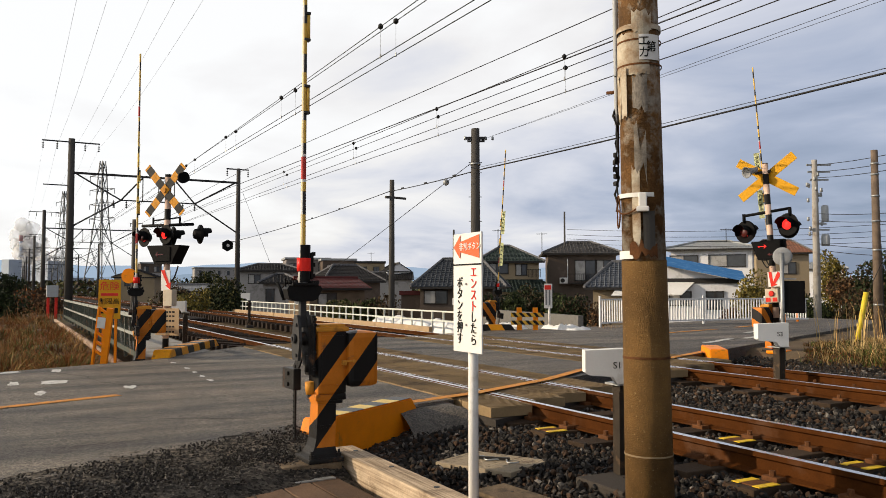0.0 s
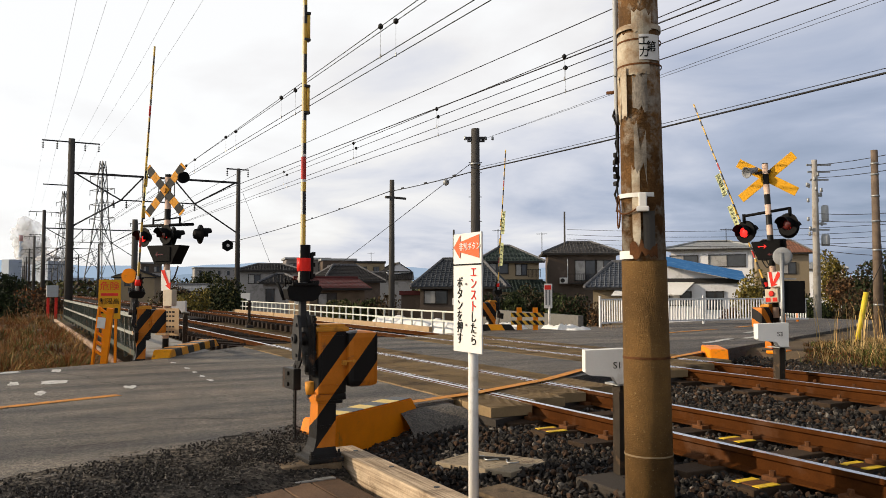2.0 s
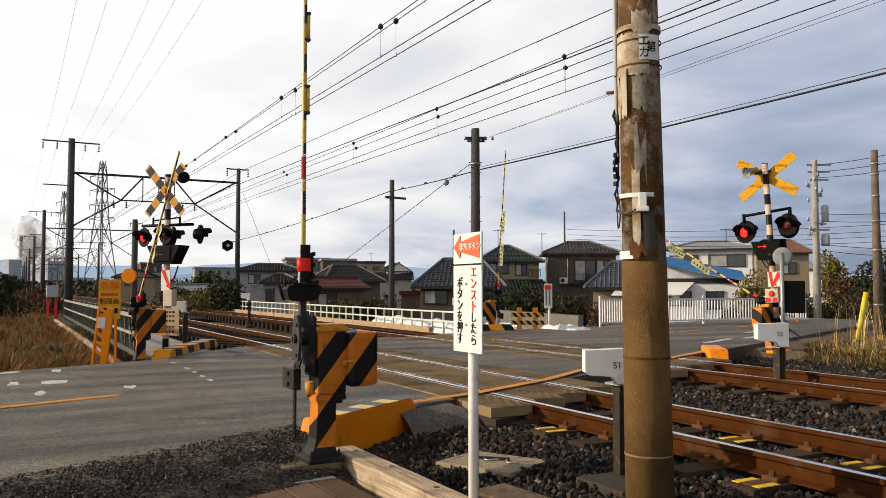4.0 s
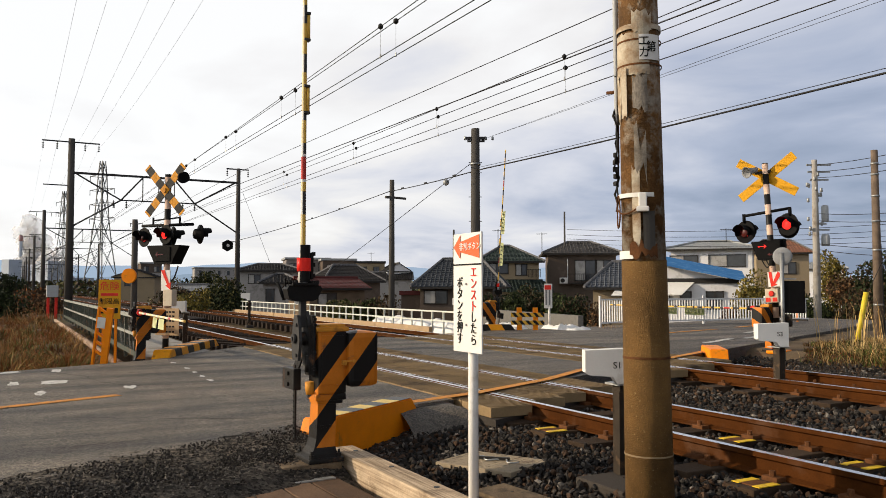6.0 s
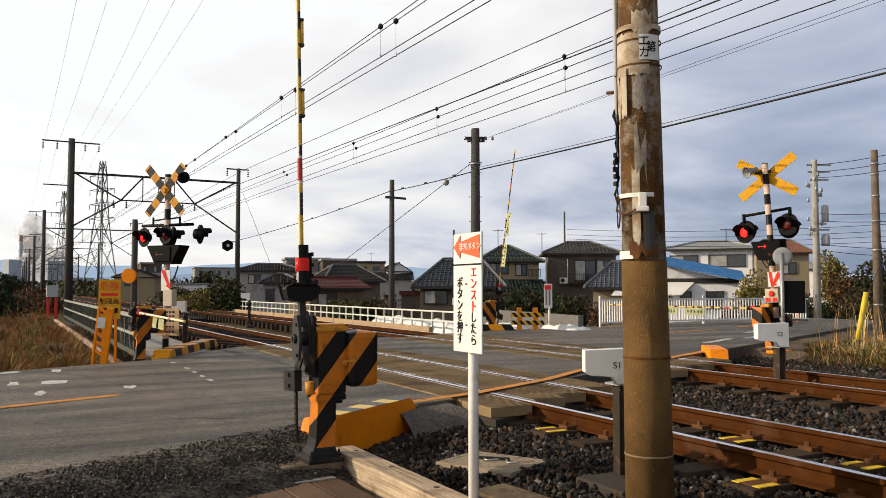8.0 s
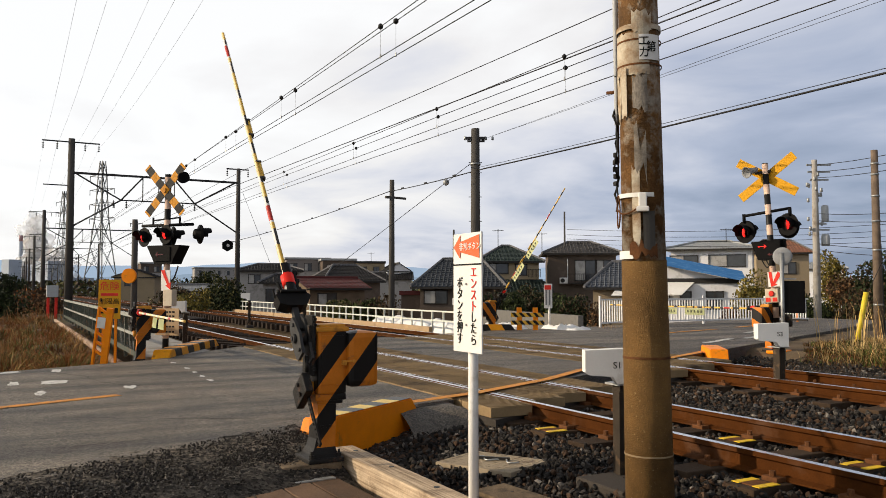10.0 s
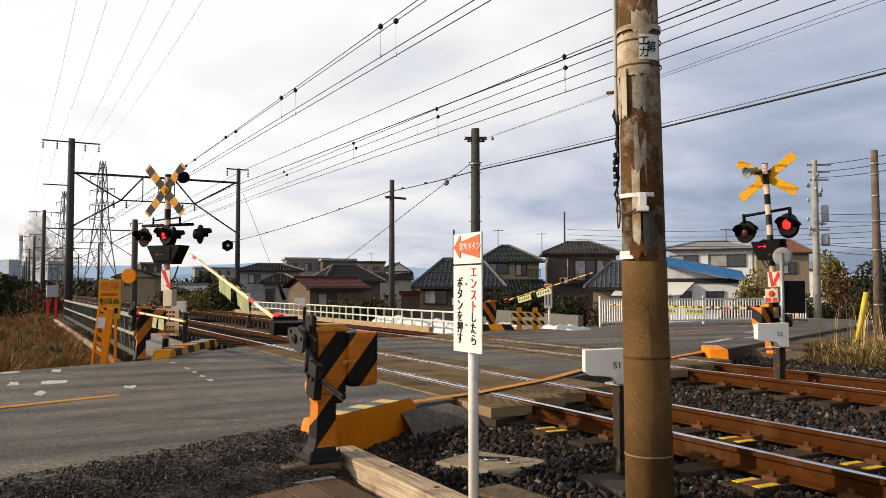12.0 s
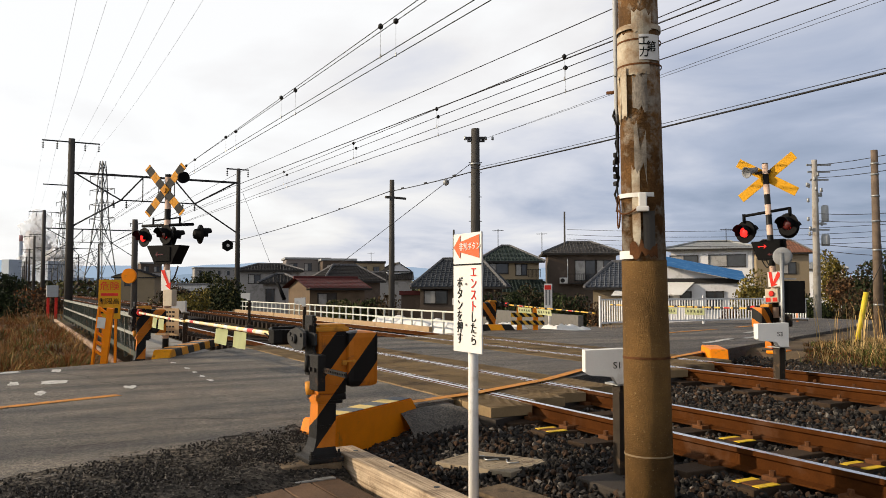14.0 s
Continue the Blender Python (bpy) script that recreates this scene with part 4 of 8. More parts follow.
def big_pole():
    a, b = Vector((-3.87, 3.555, -0.5)), Vector((-3.735, 3.365, 3.6))
    t = thing("utility_pole", Matrix.Translation(a), "old concrete utility pole with brown coating and torn poster remains", "utility pole")
    def at(z):
        return (b - a) * ((z - a.z) / (b.z - a.z))
    def rad(z):
        return 0.1515 - 0.0083 * (z + 0.35)
    def shell(bm, z0, z1, a0, a1, off, rag=0.0, seed=0):
        """A curved sheet round the shaft between two angles, with ragged ends."""
        n = max(4, int((a1 - a0) / 7))
        top, low = [], []
        for i in range(n + 1):
            an = radians(a0 + (a1 - a0) * i / n)
            j0, j1 = rag * noise.noise((i * 0.9, seed, 0)), rag * noise.noise((i * 0.9, seed, 7))
            for z, row in ((z0 + j0, low), (z1 + j1, top)):
                row.append([bm.verts.new(at(z) + Vector((math.cos(an) * (rad(z) + o), math.sin(an) * (rad(z) + o), 0))) for o in (off, off + 0.003)])
        for i in range(n):
            bm.faces.new((low[i][1], low[i + 1][1], top[i + 1][1], top[i][1]))
            bm.faces.new((low[i][0], top[i][0], top[i + 1][0], low[i + 1][0]))
            bm.faces.new((low[i][0], low[i + 1][0], low[i + 1][1], low[i][1]))
            bm.faces.new((top[i][0], top[i][1], top[i + 1][1], top[i + 1][0]))
    bm = bmesh.new()
    rod(bm, at(-0.5), at(1.33), rad(-0.5), rad(1.33), seg=48)
    part("lower_coat", bm, M["pole_tan"], t, "smooth brown grained coating")
    bm = bmesh.new()
    rod(bm, at(1.33), at(3.6), rad(1.33) - 0.004, rad(3.6) - 0.004, seg=48)
    part("upper_shaft", bm, M["pole_old"], t, "weathered stained concrete")
    # the camera sees the shaft from about 225 to 315 degrees of its own circle
    for z0, z1, a0, a1, rag, key, seed in ((2.46, 2.72, 225, 345, 0.02, "paper", 1), (2.24, 2.46, 215, 262, 0.16, "paper", 2), (1.88, 2.12, 300, 330, 0.2, "paper_grey", 3),
                                        (1.46, 1.84, 292, 312, 0.14, "paper", 4), (1.40, 1.62, 318, 345, 0.06, "mast", 9), (2.2, 2.5, 268, 285, 0.06, "paper", 10), (2.25, 2.45, 300, 335, 0.08, "paper_grey", 11), (2.72, 2.84, 300, 352, 0.05, "paper", 5), (1.95, 2.5, 210, 232, 0.04, "rust", 6), (1.34, 1.43, 284, 350, 0.07, "rust", 8)):
        bm = bmesh.new()
        shell(bm, z0, z1, a0, a1, 0.002 + 0.0012 * seed, rag, seed * 3.1)
        part("torn_poster", bm, M[key], t, "torn remains of old paper" if "paper" in key else "rust-brown flaking layer")
    bm = bmesh.new()
    shell(bm, 2.545, 2.70, 318, 372, 0.014)
    plate = part("number_plate", bm, M["paint_white"], t, "white enamel plate")
    for k, ch in enumerate("エカ"):
        zz = 2.655 - 0.07 * k
        an = radians(330)
        p = at(zz) + Vector((math.cos(an) * (rad(zz) + 0.02), math.sin(an) * (rad(zz) + 0.02), 0))
        letters("plate_writing", ch, 0.075, Matrix.Translation(p) @ Matrix.Rotation(an + math.pi / 2, 4, "Z"), M["black"], plate)
    an = radians(348)
    p = at(2.62) + Vector((math.cos(an) * (rad(2.62) + 0.02), math.sin(an) * (rad(2.62) + 0.02), 0))
    letters("plate_writing", "第", 0.07, Matrix.Translation(p) @ Matrix.Rotation(an + math.pi / 2, 4, "Z"), M["black"], plate)
    for z, key, h in ((2.74, "paper", 0.03), (2.52, "rust", 0.01), (2.67, "rust", 0.01), (0.72, "rust", 0.014), (0.12, "pole_ring", 0.01)):
        bm = bmesh.new()
        shell(bm, z, z + h, 0, 360, 0.006 if z > 2 else 0.001)
        part("band", bm, M[key], t)
    bm = bmesh.new()
    shell(bm, 1.335, 1.385, 210, 292, 0.008)
    part("tape", bm, M["paint_white"], t, "white tape")
    bm = bmesh.new()
    shell(bm, 1.712, 1.738, 195, 345, 0.012)
    clamp = part("clamp", bm, M["paint_white"], t, "white painted steel clamp")
    an = radians(318)
    p = at(1.68) + Vector((math.cos(an), math.sin(an), 0)) * (rad(1.7) + 0.03)
    bm = bmesh.new()
    box(bm, p, (0.045, 0.05, 0.11), Matrix.Rotation(an, 3, "Z"), bevel=0.008)
    box(bm, p + Vector((0, 0, -0.045)), (0.05, 0.075, 0.03), Matrix.Rotation(an, 3, "Z"), bevel=0.006)
    part("clamp_block", bm, M["paint_white"], clamp)
    # conduit and cables down the side
    side = radians(212)
    def out(z, o, da=0.0):
        return at(z) + Vector((math.cos(side + da), math.sin(side + da), 0)) * (rad(z) + o)
    ob = tube("conduit", [out(2.19, 0.02), out(3.6, 0.02)], 0.017, M["paint_grey"], t, seg=12)
    pts = [out(2.3 - 0.66 * k / 12, 0.03 + 0.012 * math.sin(k * 2.1), 0.14 * math.sin(k * 1.3)) for k in range(13)]
    tube("cable", pts, 0.008, M["cable"], t, seg=6)
    pts = [out(2.5 - 0.8 * k / 14, 0.022 + 0.01 * math.sin(k * 1.7), 0.1 * math.cos(k * 1.9)) for k in range(15)]
    tube("cable", pts, 0.006, M["cable"], t, seg=6)
    for k in range(5):
        bm = bmesh.new()
        box(bm, out(2.0 - 0.045 * k, 0.035), (0.02, 0.035, 0.03), Matrix.Rotation(side + k, 3, "Z"), bevel=0.004)
        part("splice", bm, M["cable"], t)
    loop = []
    for k in range(25):
        u = 2 * math.pi * k / 24
        z = 1.58 + 0.1 * math.cos(u) + 0.05
        an = radians(243) + 0.22 * math.sin(u)
        loop.append(at(z) + Vector((math.cos(an), math.sin(an), 0)) * (rad(z) + 0.02))
    tube("cable_loop", loop, 0.005, M["rust"], t, seg=6)
    loop = []
    for k in range(13):
        an = radians(235 + 80 * k / 12)
        z = 1.66 - 0.05 * math.sin(math.pi * k / 12)
        loop.append(at(z) + Vector((math.cos(an), math.sin(an), 0)) * (rad(z) + 0.022))
    tube("cable", loop, 0.005, M["rust"], t, seg=6)
    bm = bmesh.new()
    rod(bm, out(2.4, 0.0), out(2.4, 0.085), 0.011, seg=8)
    part("step_bolt", bm, M["rust"], t)
    return t


sign_board()
big_pole()

PORTAL_X = [-50 - 47 * k for k in range(7)]


def build_portals():
    first = None
    for k, x in enumerate(PORTAL_X):
        if first is None:
            t = thing("catenary_portal", pose(x, 0, -0.3), "dark catenary portal with two masts and a steel beam", "catenary portal", group="catenary portals")
            for y, top, arms in ((2.72, 10.05, ((1.2, 4.2, 9.85),)), (12.25, 9.0, ((11.5, 12.9, 8.95),))):
                bm = bmesh.new()
                rod(bm, (0, y, 0), (0.0, y, top), 0.235 if y < 5 else 0.17, 0.17 if y < 5 else 0.12, seg=16)
                part("mast", bm, M["mast"], t)
                for a, b, z in arms:
                    bm = bmesh.new()
                    box(bm, (0, (a + b) / 2, z), (0.07, b - a, 0.07))
                    part("cross_arm", bm, M["galv_dark"], t)
                    n = 5 if y < 5 else 2
                    for j in range(n):
                        yy = a + 0.05 + (b - a - 0.1) * j / (n - 1)
                        bm = bmesh.new()
                        rod(bm, (0, yy, z), (0, yy, z - 0.45), 0.015, seg=6)
                        for q in (0.15, 0.27, 0.39):
                            rod(bm, (0, yy, z - q), (0, yy, z - q - 0.05), 0.07, 0.04, seg=8)
                        part("insulator", bm, M["galv_dark"], t)
            bm = bmesh.new()
            box(bm, (0, 7.5, 8.1), (0.1, 9.7, 0.12))
            for z0, y0, z1, y1 in ((8.05, 3.0, 6.65, 5.4), (8.05, 12.0, 6.65, 9.6), (6.65, 5.4, 8.05, 6.6), (6.65, 9.6, 8.05, 8.4), (4.95, 2.7, 6.65, 5.4), (4.95, 12.2, 6.65, 9.6)):
                rod(bm, (0, y0, z0), (0, y1, z1), 0.045, seg=6)
            box(bm, (0, 7.5, 6.65), (0.07, 4.3, 0.07))
            for yy in (6.6, 7.5, 8.4):
                rod(bm, (0, yy, 6.65), (0, yy, 8.1), 0.03, seg=6)
            part("beam", bm, M["galv_dark"], t)
            for yy in (5.0, 5.7, 8.9, 9.6):
                bm = bmesh.new()
                rod(bm, (0, yy, 6.65), (0, yy, 6.2), 0.02, seg=6)
                for q in (0.05, 0.15, 0.25, 0.35):
                    rod(bm, (0, yy, 6.6 - q), (0, yy, 6.55 - q), 0.07, 0.04, seg=8)
                part("insulator", bm, M["galv_dark"], t)
            bm = bmesh.new()
            box(bm, (0, 1.95, 7.35), (0.06, 1.3, 0.06))
            part("side_arm", bm, M["galv_dark"], t)
            if k == 0:
                first = t
        else:
            copy_thing(first, pose(x, 0, -0.3))


build_portals()


def build_wires():
    spans = [-3.0] + PORTAL_X

    def line(y, z, near, sag, r, label):
        """A wire along the tracks: its height at the portals, its height over the near end, its dip."""
        pts = []
        for a, b in zip(spans, spans[1:]):
            z0 = near if a == spans[0] else z
            pts += [Vector((a + (b - a) * i / 12, y, z0 + (z - z0) * i / 12 - sag * 4 * (i / 12) * (1 - i / 12))) for i in range(12)]
        pts.append(Vector((spans[-1], y, z)))
        tagged(tube("overhead_wire", pts, r, M["wire"], None, seg=4), label, "wire", group="overhead wires")
        return pts

    def clamps(y, xs, zf):
        for x in xs:
            bm = bmesh.new()
            lathe(bm, [(0.01, -0.05), (0.045, -0.02), (0.045, 0.02), (0.01, 0.05)], 8, Matrix.Translation((x, y, zf(x))))
            solid("wire_clamp", bm, M["cable"], "small dark clamp on the overhead wire", "clamp", group="wire clamps")

    def height(near, far, x):
        return near + (far - near) * (-3 - x) / 47

    # each track has a pair of messenger wires over a pair of contact wires
    for y, m0, m1, c0, c1, hung in ((5.26, 5.5, 5.51, 4.9, 5.37, (-12.0, -17.6, -23.0, -29.0)), (5.4, 5.48, 5.73, 4.85, 5.42, (-11.7, -17.0, -22.4, -28.2)),
                                    (9.1, 5.5, 5.81, 5.07, 5.28, (-12.1, -17.3, -22.8, -30.0)), (9.35, 5.35, 5.84, 4.88, 5.34, (-12.4, -17.7, -23.2, -30.4))):
        line(y, c1, c0, 0.0, 0.009, "thin contact wire over the track")
        line(y, m1, m0, 0.0, 0.009, "messenger wire over the track")
        clamps(y, hung, lambda x: height(m0, m1, x))
        dr = tagged(new("dropper_row"), "thin droppers hanging the contact wire", "droppers", kind="structure")
        for x in hung:
            bm = bmesh.new()
            rod(bm, (x, y, height(c0, c1, x)), (x, y, height(m0, m1, x)), 0.003, seg=4)
            rod(bm, (x, y, height(c0, c1, x) - 0.02), (x, y, height(c0, c1, x) + 0.05), 0.014, seg=6)
            part("dropper", bm, M["galv"], dr)
    for y, z in ((1.25, 9.3), (1.95, 9.3), (2.9, 9.3), (3.5, 9.3), (4.15, 9.3)):
        line(y, z, z, 0.7, 0.0035, "very thin feeder wire high along the tracks")
    for y, z, near, r in ((12.7, 8.7, 7.73, 0.014), (11.6, 7.42, 6.44, 0.017)):
        line(y, z, near, 0.0, r, "feeder wire along the tracks")


build_wires()


def slim_pole(name, x, y, base, top, r0, r1, key, label, group=""):
    t = thing(name, pose(x, y, base), label, "utility pole", group)
    bm = bmesh.new()
    rod(bm, (0, 0, 0), (0.0, 0, top - base), r0, r1, seg=16)
    part("shaft", bm, M[key], t)
    return t


def build_poles():
    # pole behind the notice
    t = slim_pole("utility_pole", -19.75, 11.65, -0.5, 5.78, 0.155, 0.12, "mast", "dark grey concrete utility pole with a small cross-arm")
    bm = bmesh.new()
    box(bm, (0.02, 0.0, 6.0), (0.55, 0.1, 0.08), Matrix.Rotation(radians(62), 3, "Z"))
    box(bm, (0.0, 0.02, 5.92), (0.5, 0.06, 0.05), Matrix.Rotation(radians(62), 3, "Z"))
    part("cross_arm", bm, M["galv_dark"], t)
    for dx in (-0.3, -0.05, 0.3, 0.5):
        bm = bmesh.new()
        lathe(bm, [(0.025, 0), (0.045, 0.03), (0.03, 0.06), (0.04, 0.09), (0.01, 0.11)], 8, Matrix.Translation((dx * 0.47, dx * 0.88, 5.95)))
        part("insulator", bm, M["galv"], t)
    for z in (5.0, 5.3, 3.6, 4.3):
        bm = bmesh.new()
        rod(bm, (-0.09, -0.17, z), (0.09, 0.17, z), 0.01, seg=6)
        part("step_bolt", bm, M["galv_dark"], t)
    bm = bmesh.new()
    rod(bm, (0, 0, 5.22), (0, 0, 5.28), 0.15, seg=16)
    part("band", bm, M["galv"], t)
    # far slim pole with street-light arm
    t = slim_pole("utility_pole", -30.9, 14.1, -0.9, 5.8, 0.14, 0.1, "mast", "slim grey pole with a short arm")
    bm = bmesh.new()
    rod(bm, (0, 0, 5.95), (0.25, 0.55, 5.9), 0.05, seg=8)
    box(bm, (0, -0.1, 5.95), (0.12, 0.4, 0.1))
    part("arm", bm, M["mast"], t)
    # leaning wooden pole and the equipment pole at the far road
    t = slim_pole("wooden_pole", -13.75, 20.95, -0.4, 5.0, 0.13, 0.09, "pole_wood", "brown wooden pole with steel bands")
    for z in (1.1, 2.6, 3.4, 4.1, 4.7, 5.0):
        bm = bmesh.new()
        rod(bm, (0, 0, z), (0, 0, z + 0.05), 0.135 - 0.006 * z, seg=14)
        part("band", bm, M["galv"], t)
    bm = bmesh.new()
    rod(bm, (0.1, 0.08, 0), (0.06, 0.05, 2.8), 0.04, seg=8)
    part("stay_pipe", bm, M["galv_dark"], t)
    t = slim_pole("equipment_pole", -26.2, 35.1, -1.6, 7.6, 0.2, 0.13, "concrete", "grey concrete pole crowded with transformers and insulators")
    rnd = random.Random(9)
    for k in range(16):
        bm = bmesh.new()
        z = 8.2 - 0.25 * (k % 6) - (2.2 if k > 11 else 0)
        lathe(bm, [(0.03, 0), (0.08, 0.05), (0.05, 0.12), (0.08, 0.18), (0.02, 0.22)], 8, Matrix.Translation((rnd.uniform(-0.4, 0.4), rnd.uniform(-0.4, 0.55), z + 0.15)))
        part("insulator", bm, M["galv"], t)
    for z, l in ((8.95, 1.2), (8.6, 1.1), (8.2, 0.9), (6.0, 0.6), (5.7, 0.9)):
        bm = bmesh.new()
        box(bm, (0.1, 0.2, z), (0.08, l, 0.09), Matrix.Rotation(radians(-30), 3, "Z"))
        part("cross_arm", bm, M["galv"], t)
    for z, h, r in ((6.1, 0.75, 0.17), (4.9, 0.5, 0.2)):
        bm = bmesh.new()
        lathe(bm, [(r * 0.9, 0), (r, 0.05), (r, h), (r * 0.7, h + 0.08)], 14, Matrix.Translation((0.2, 0.45, z)))
        part("transformer", bm, M["paint_grey"], t)
    # thin aerial poles
    for x, y, z0, z1 in ((-62.0, 46.5, 0, 8.6), (-60.5, 33.5, 2, 6.3)):
        slim_pole("aerial_pole", x, y, z0 - 2, z1, 0.11, 0.08, "mast", "thin dark pole standing among the houses", "aerial poles")
    # cables
    def cable(pts, r, label):
        tagged(tube("cable", pts, r, M["cable"], None, seg=6), label, "cable", group="cables across the crossing")
    p_pole, p_right = Vector((-19.58, 11.64, 4.56)), Vector((-1.0, 11.06, 4.3))
    main = sagged(p_pole, p_right, 0.06, 20)
    cable(main, 0.018, "thick black telephone cable")
    cable([p + Vector((0, 0, 0.07)) for p in main], 0.006, "thin steel wire above the telephone cable")
    p_left = Vector((-49.8, 12.25, 4.19))
    far = sagged(p_left, (-30.9, 13.95, 5.29), 0.12, 12) + sagged((-30.8, 13.95, 5.29), p_pole, 0.04, 10)
    cable(far, 0.016, "thick black telephone cable")
    for dz in (0.0, 0.12):
        cable([Vector((-19.55, 11.9, 5.5)), Vector((-1.0, 10.4, 5.3 - dz))], 0.004, "thin steel wire from the pole's cross-arm")
    for u in (3, 5, 7, 9, 15, 18, 21):
        bm = bmesh.new()
        box(bm, far[u] + Vector((0, 0, 0.03)), (0.16, 0.05, 0.06), bevel=0.01)
        solid("cable_clip", bm, M["cable"], "small black clip on the telephone cable", "cable clip", group="cable clips")
    bm = bmesh.new()
    stay0, stay1 = p_pole + Vector((-0.1, -0.1, 0.25)), Vector((-33.5, 12.2, 1.85))
    cable([stay0, stay1], 0.01, "stay wire from the pole to the ground")
    ball = stay0.lerp(stay1, 0.13)
    lathe(bm, [(0.02, -0.1), (0.09, -0.05), (0.09, 0.05), (0.02, 0.1)], 12, Matrix.Translation(ball))
    solid("stay_insulator", bm, M["galv"], "round insulator on the stay wire", "insulator")
    for z, dz in ((7.35, 0), (7.0, 0), (6.7, 0), (4.9, 0), (4.55, 0), (3.4, 0), (3.1, 0)):
        cable(sagged((-26.1, 35.2, z), (-8.5, 25.5, z - 0.45), 0.5, 12), 0.016, "black power line between the far poles")
    for z in (3.9, 4.3, 4.7, 5.2):
        cable(sagged((-61, 46, z + 1.6), (-30, 62, z + 1.2), 0.6, 10), 0.02, "thin line over the roofs")


build_poles()


def mast_stay():
    """Stay wire of the mast, with a black weight hung near its foot."""
    a, b = Vector((-49.9, 12.5, 7.2)), Vector((-47.5, 14.6, 0.3))
    tagged(tube("stay_wire", [a, b], 0.012, M["wire"]), "thin stay wire running down from the mast", "wire")
    bm = bmesh.new()
    rod(bm, a.lerp(b, 0.82), a.lerp(b, 0.97), 0.09, 0.12, seg=12)
    solid("stay_weight", bm, M["black_matt"], "black sleeve on the stay wire of the mast", "stay guard")


mast_stay()


def track_lamp():
    t = thing("signal_repeater", pose(-50.1, 11.6, 3.35), "small black six-sided signal head hung on the mast", "signal")
    bm = bmesh.new()
    rod(bm, (0.1, 0, 0.5), (0.32, 0, 0.5), 0.36, seg=6)
    part("head", bm, M["black_matt"], t)
    bm = bmesh.new()
    rod(bm, (0.33, 0, 0.5), (0.35, 0, 0.5), 0.1, seg=12)
    part("eye", bm, M["paint_white"], t)
    bm = bmesh.new()
    box(bm, (0.1, 0.35, 0.75), (0.05, 0.7, 0.05))
    part("bracket", bm, M["galv_dark"], t)


track_lamp()
# ---- level-crossing gates and signals ----
GATES, LENSES, SWINGS = {}, [], []


def boom_pieces(bm, side, length):
    """Striped round boom along x, one tapering tube painted in bands: 0 yellow, 1 black, 2 red, 3 white."""
    bands = ((0.25, 0), (0.17, 1), (0.07, 0), (0.02, 3), (0.17, 2), (0.02, 3), (0.08, 1), (0.17, 0), (0.07, 1), (0.29, 0), (0.14, 1), (0.23, 0), (0.14, 1), (0.24, 0), (0.13, 1))
    xs, kinds, k = [0.40, 0.66], [3], 0
    while xs[-1] < length - 0.01:
        w, mi = bands[k % len(bands)]
        xs.append(min(length, xs[-1] + w))
        kinds.append(mi)
        k += 1
    seg, rings = 12, []
    for x in xs:
        r = 0.0205 - 0.0012 * x + (0.02 if x < 0.5 else 0)
        rings.append([bm.verts.new((side * x, math.cos(2 * math.pi * i / seg) * r, math.sin(2 * math.pi * i / seg) * r)) for i in range(seg)])
    fs = [bm.faces.new(rings[0]), bm.faces.new(rings[-1][::-1])]
    for (p, q), mi in zip(zip(rings, rings[1:]), kinds):
        for i in range(seg):
            f = bm.faces.new((p[i], q[i], q[(i + 1) % seg], p[(i + 1) % seg]))
            # the side that faces the traffic carries pale reflecting film
            back = math.cos(2 * math.pi * (i + 0.5) / seg) < -0.55
            f.material_index, f.smooth = ((4, 3, 2, 3)[mi] if back else mi), True
            fs.append(f)
    bmesh.ops.recalc_face_normals(bm, faces=fs)


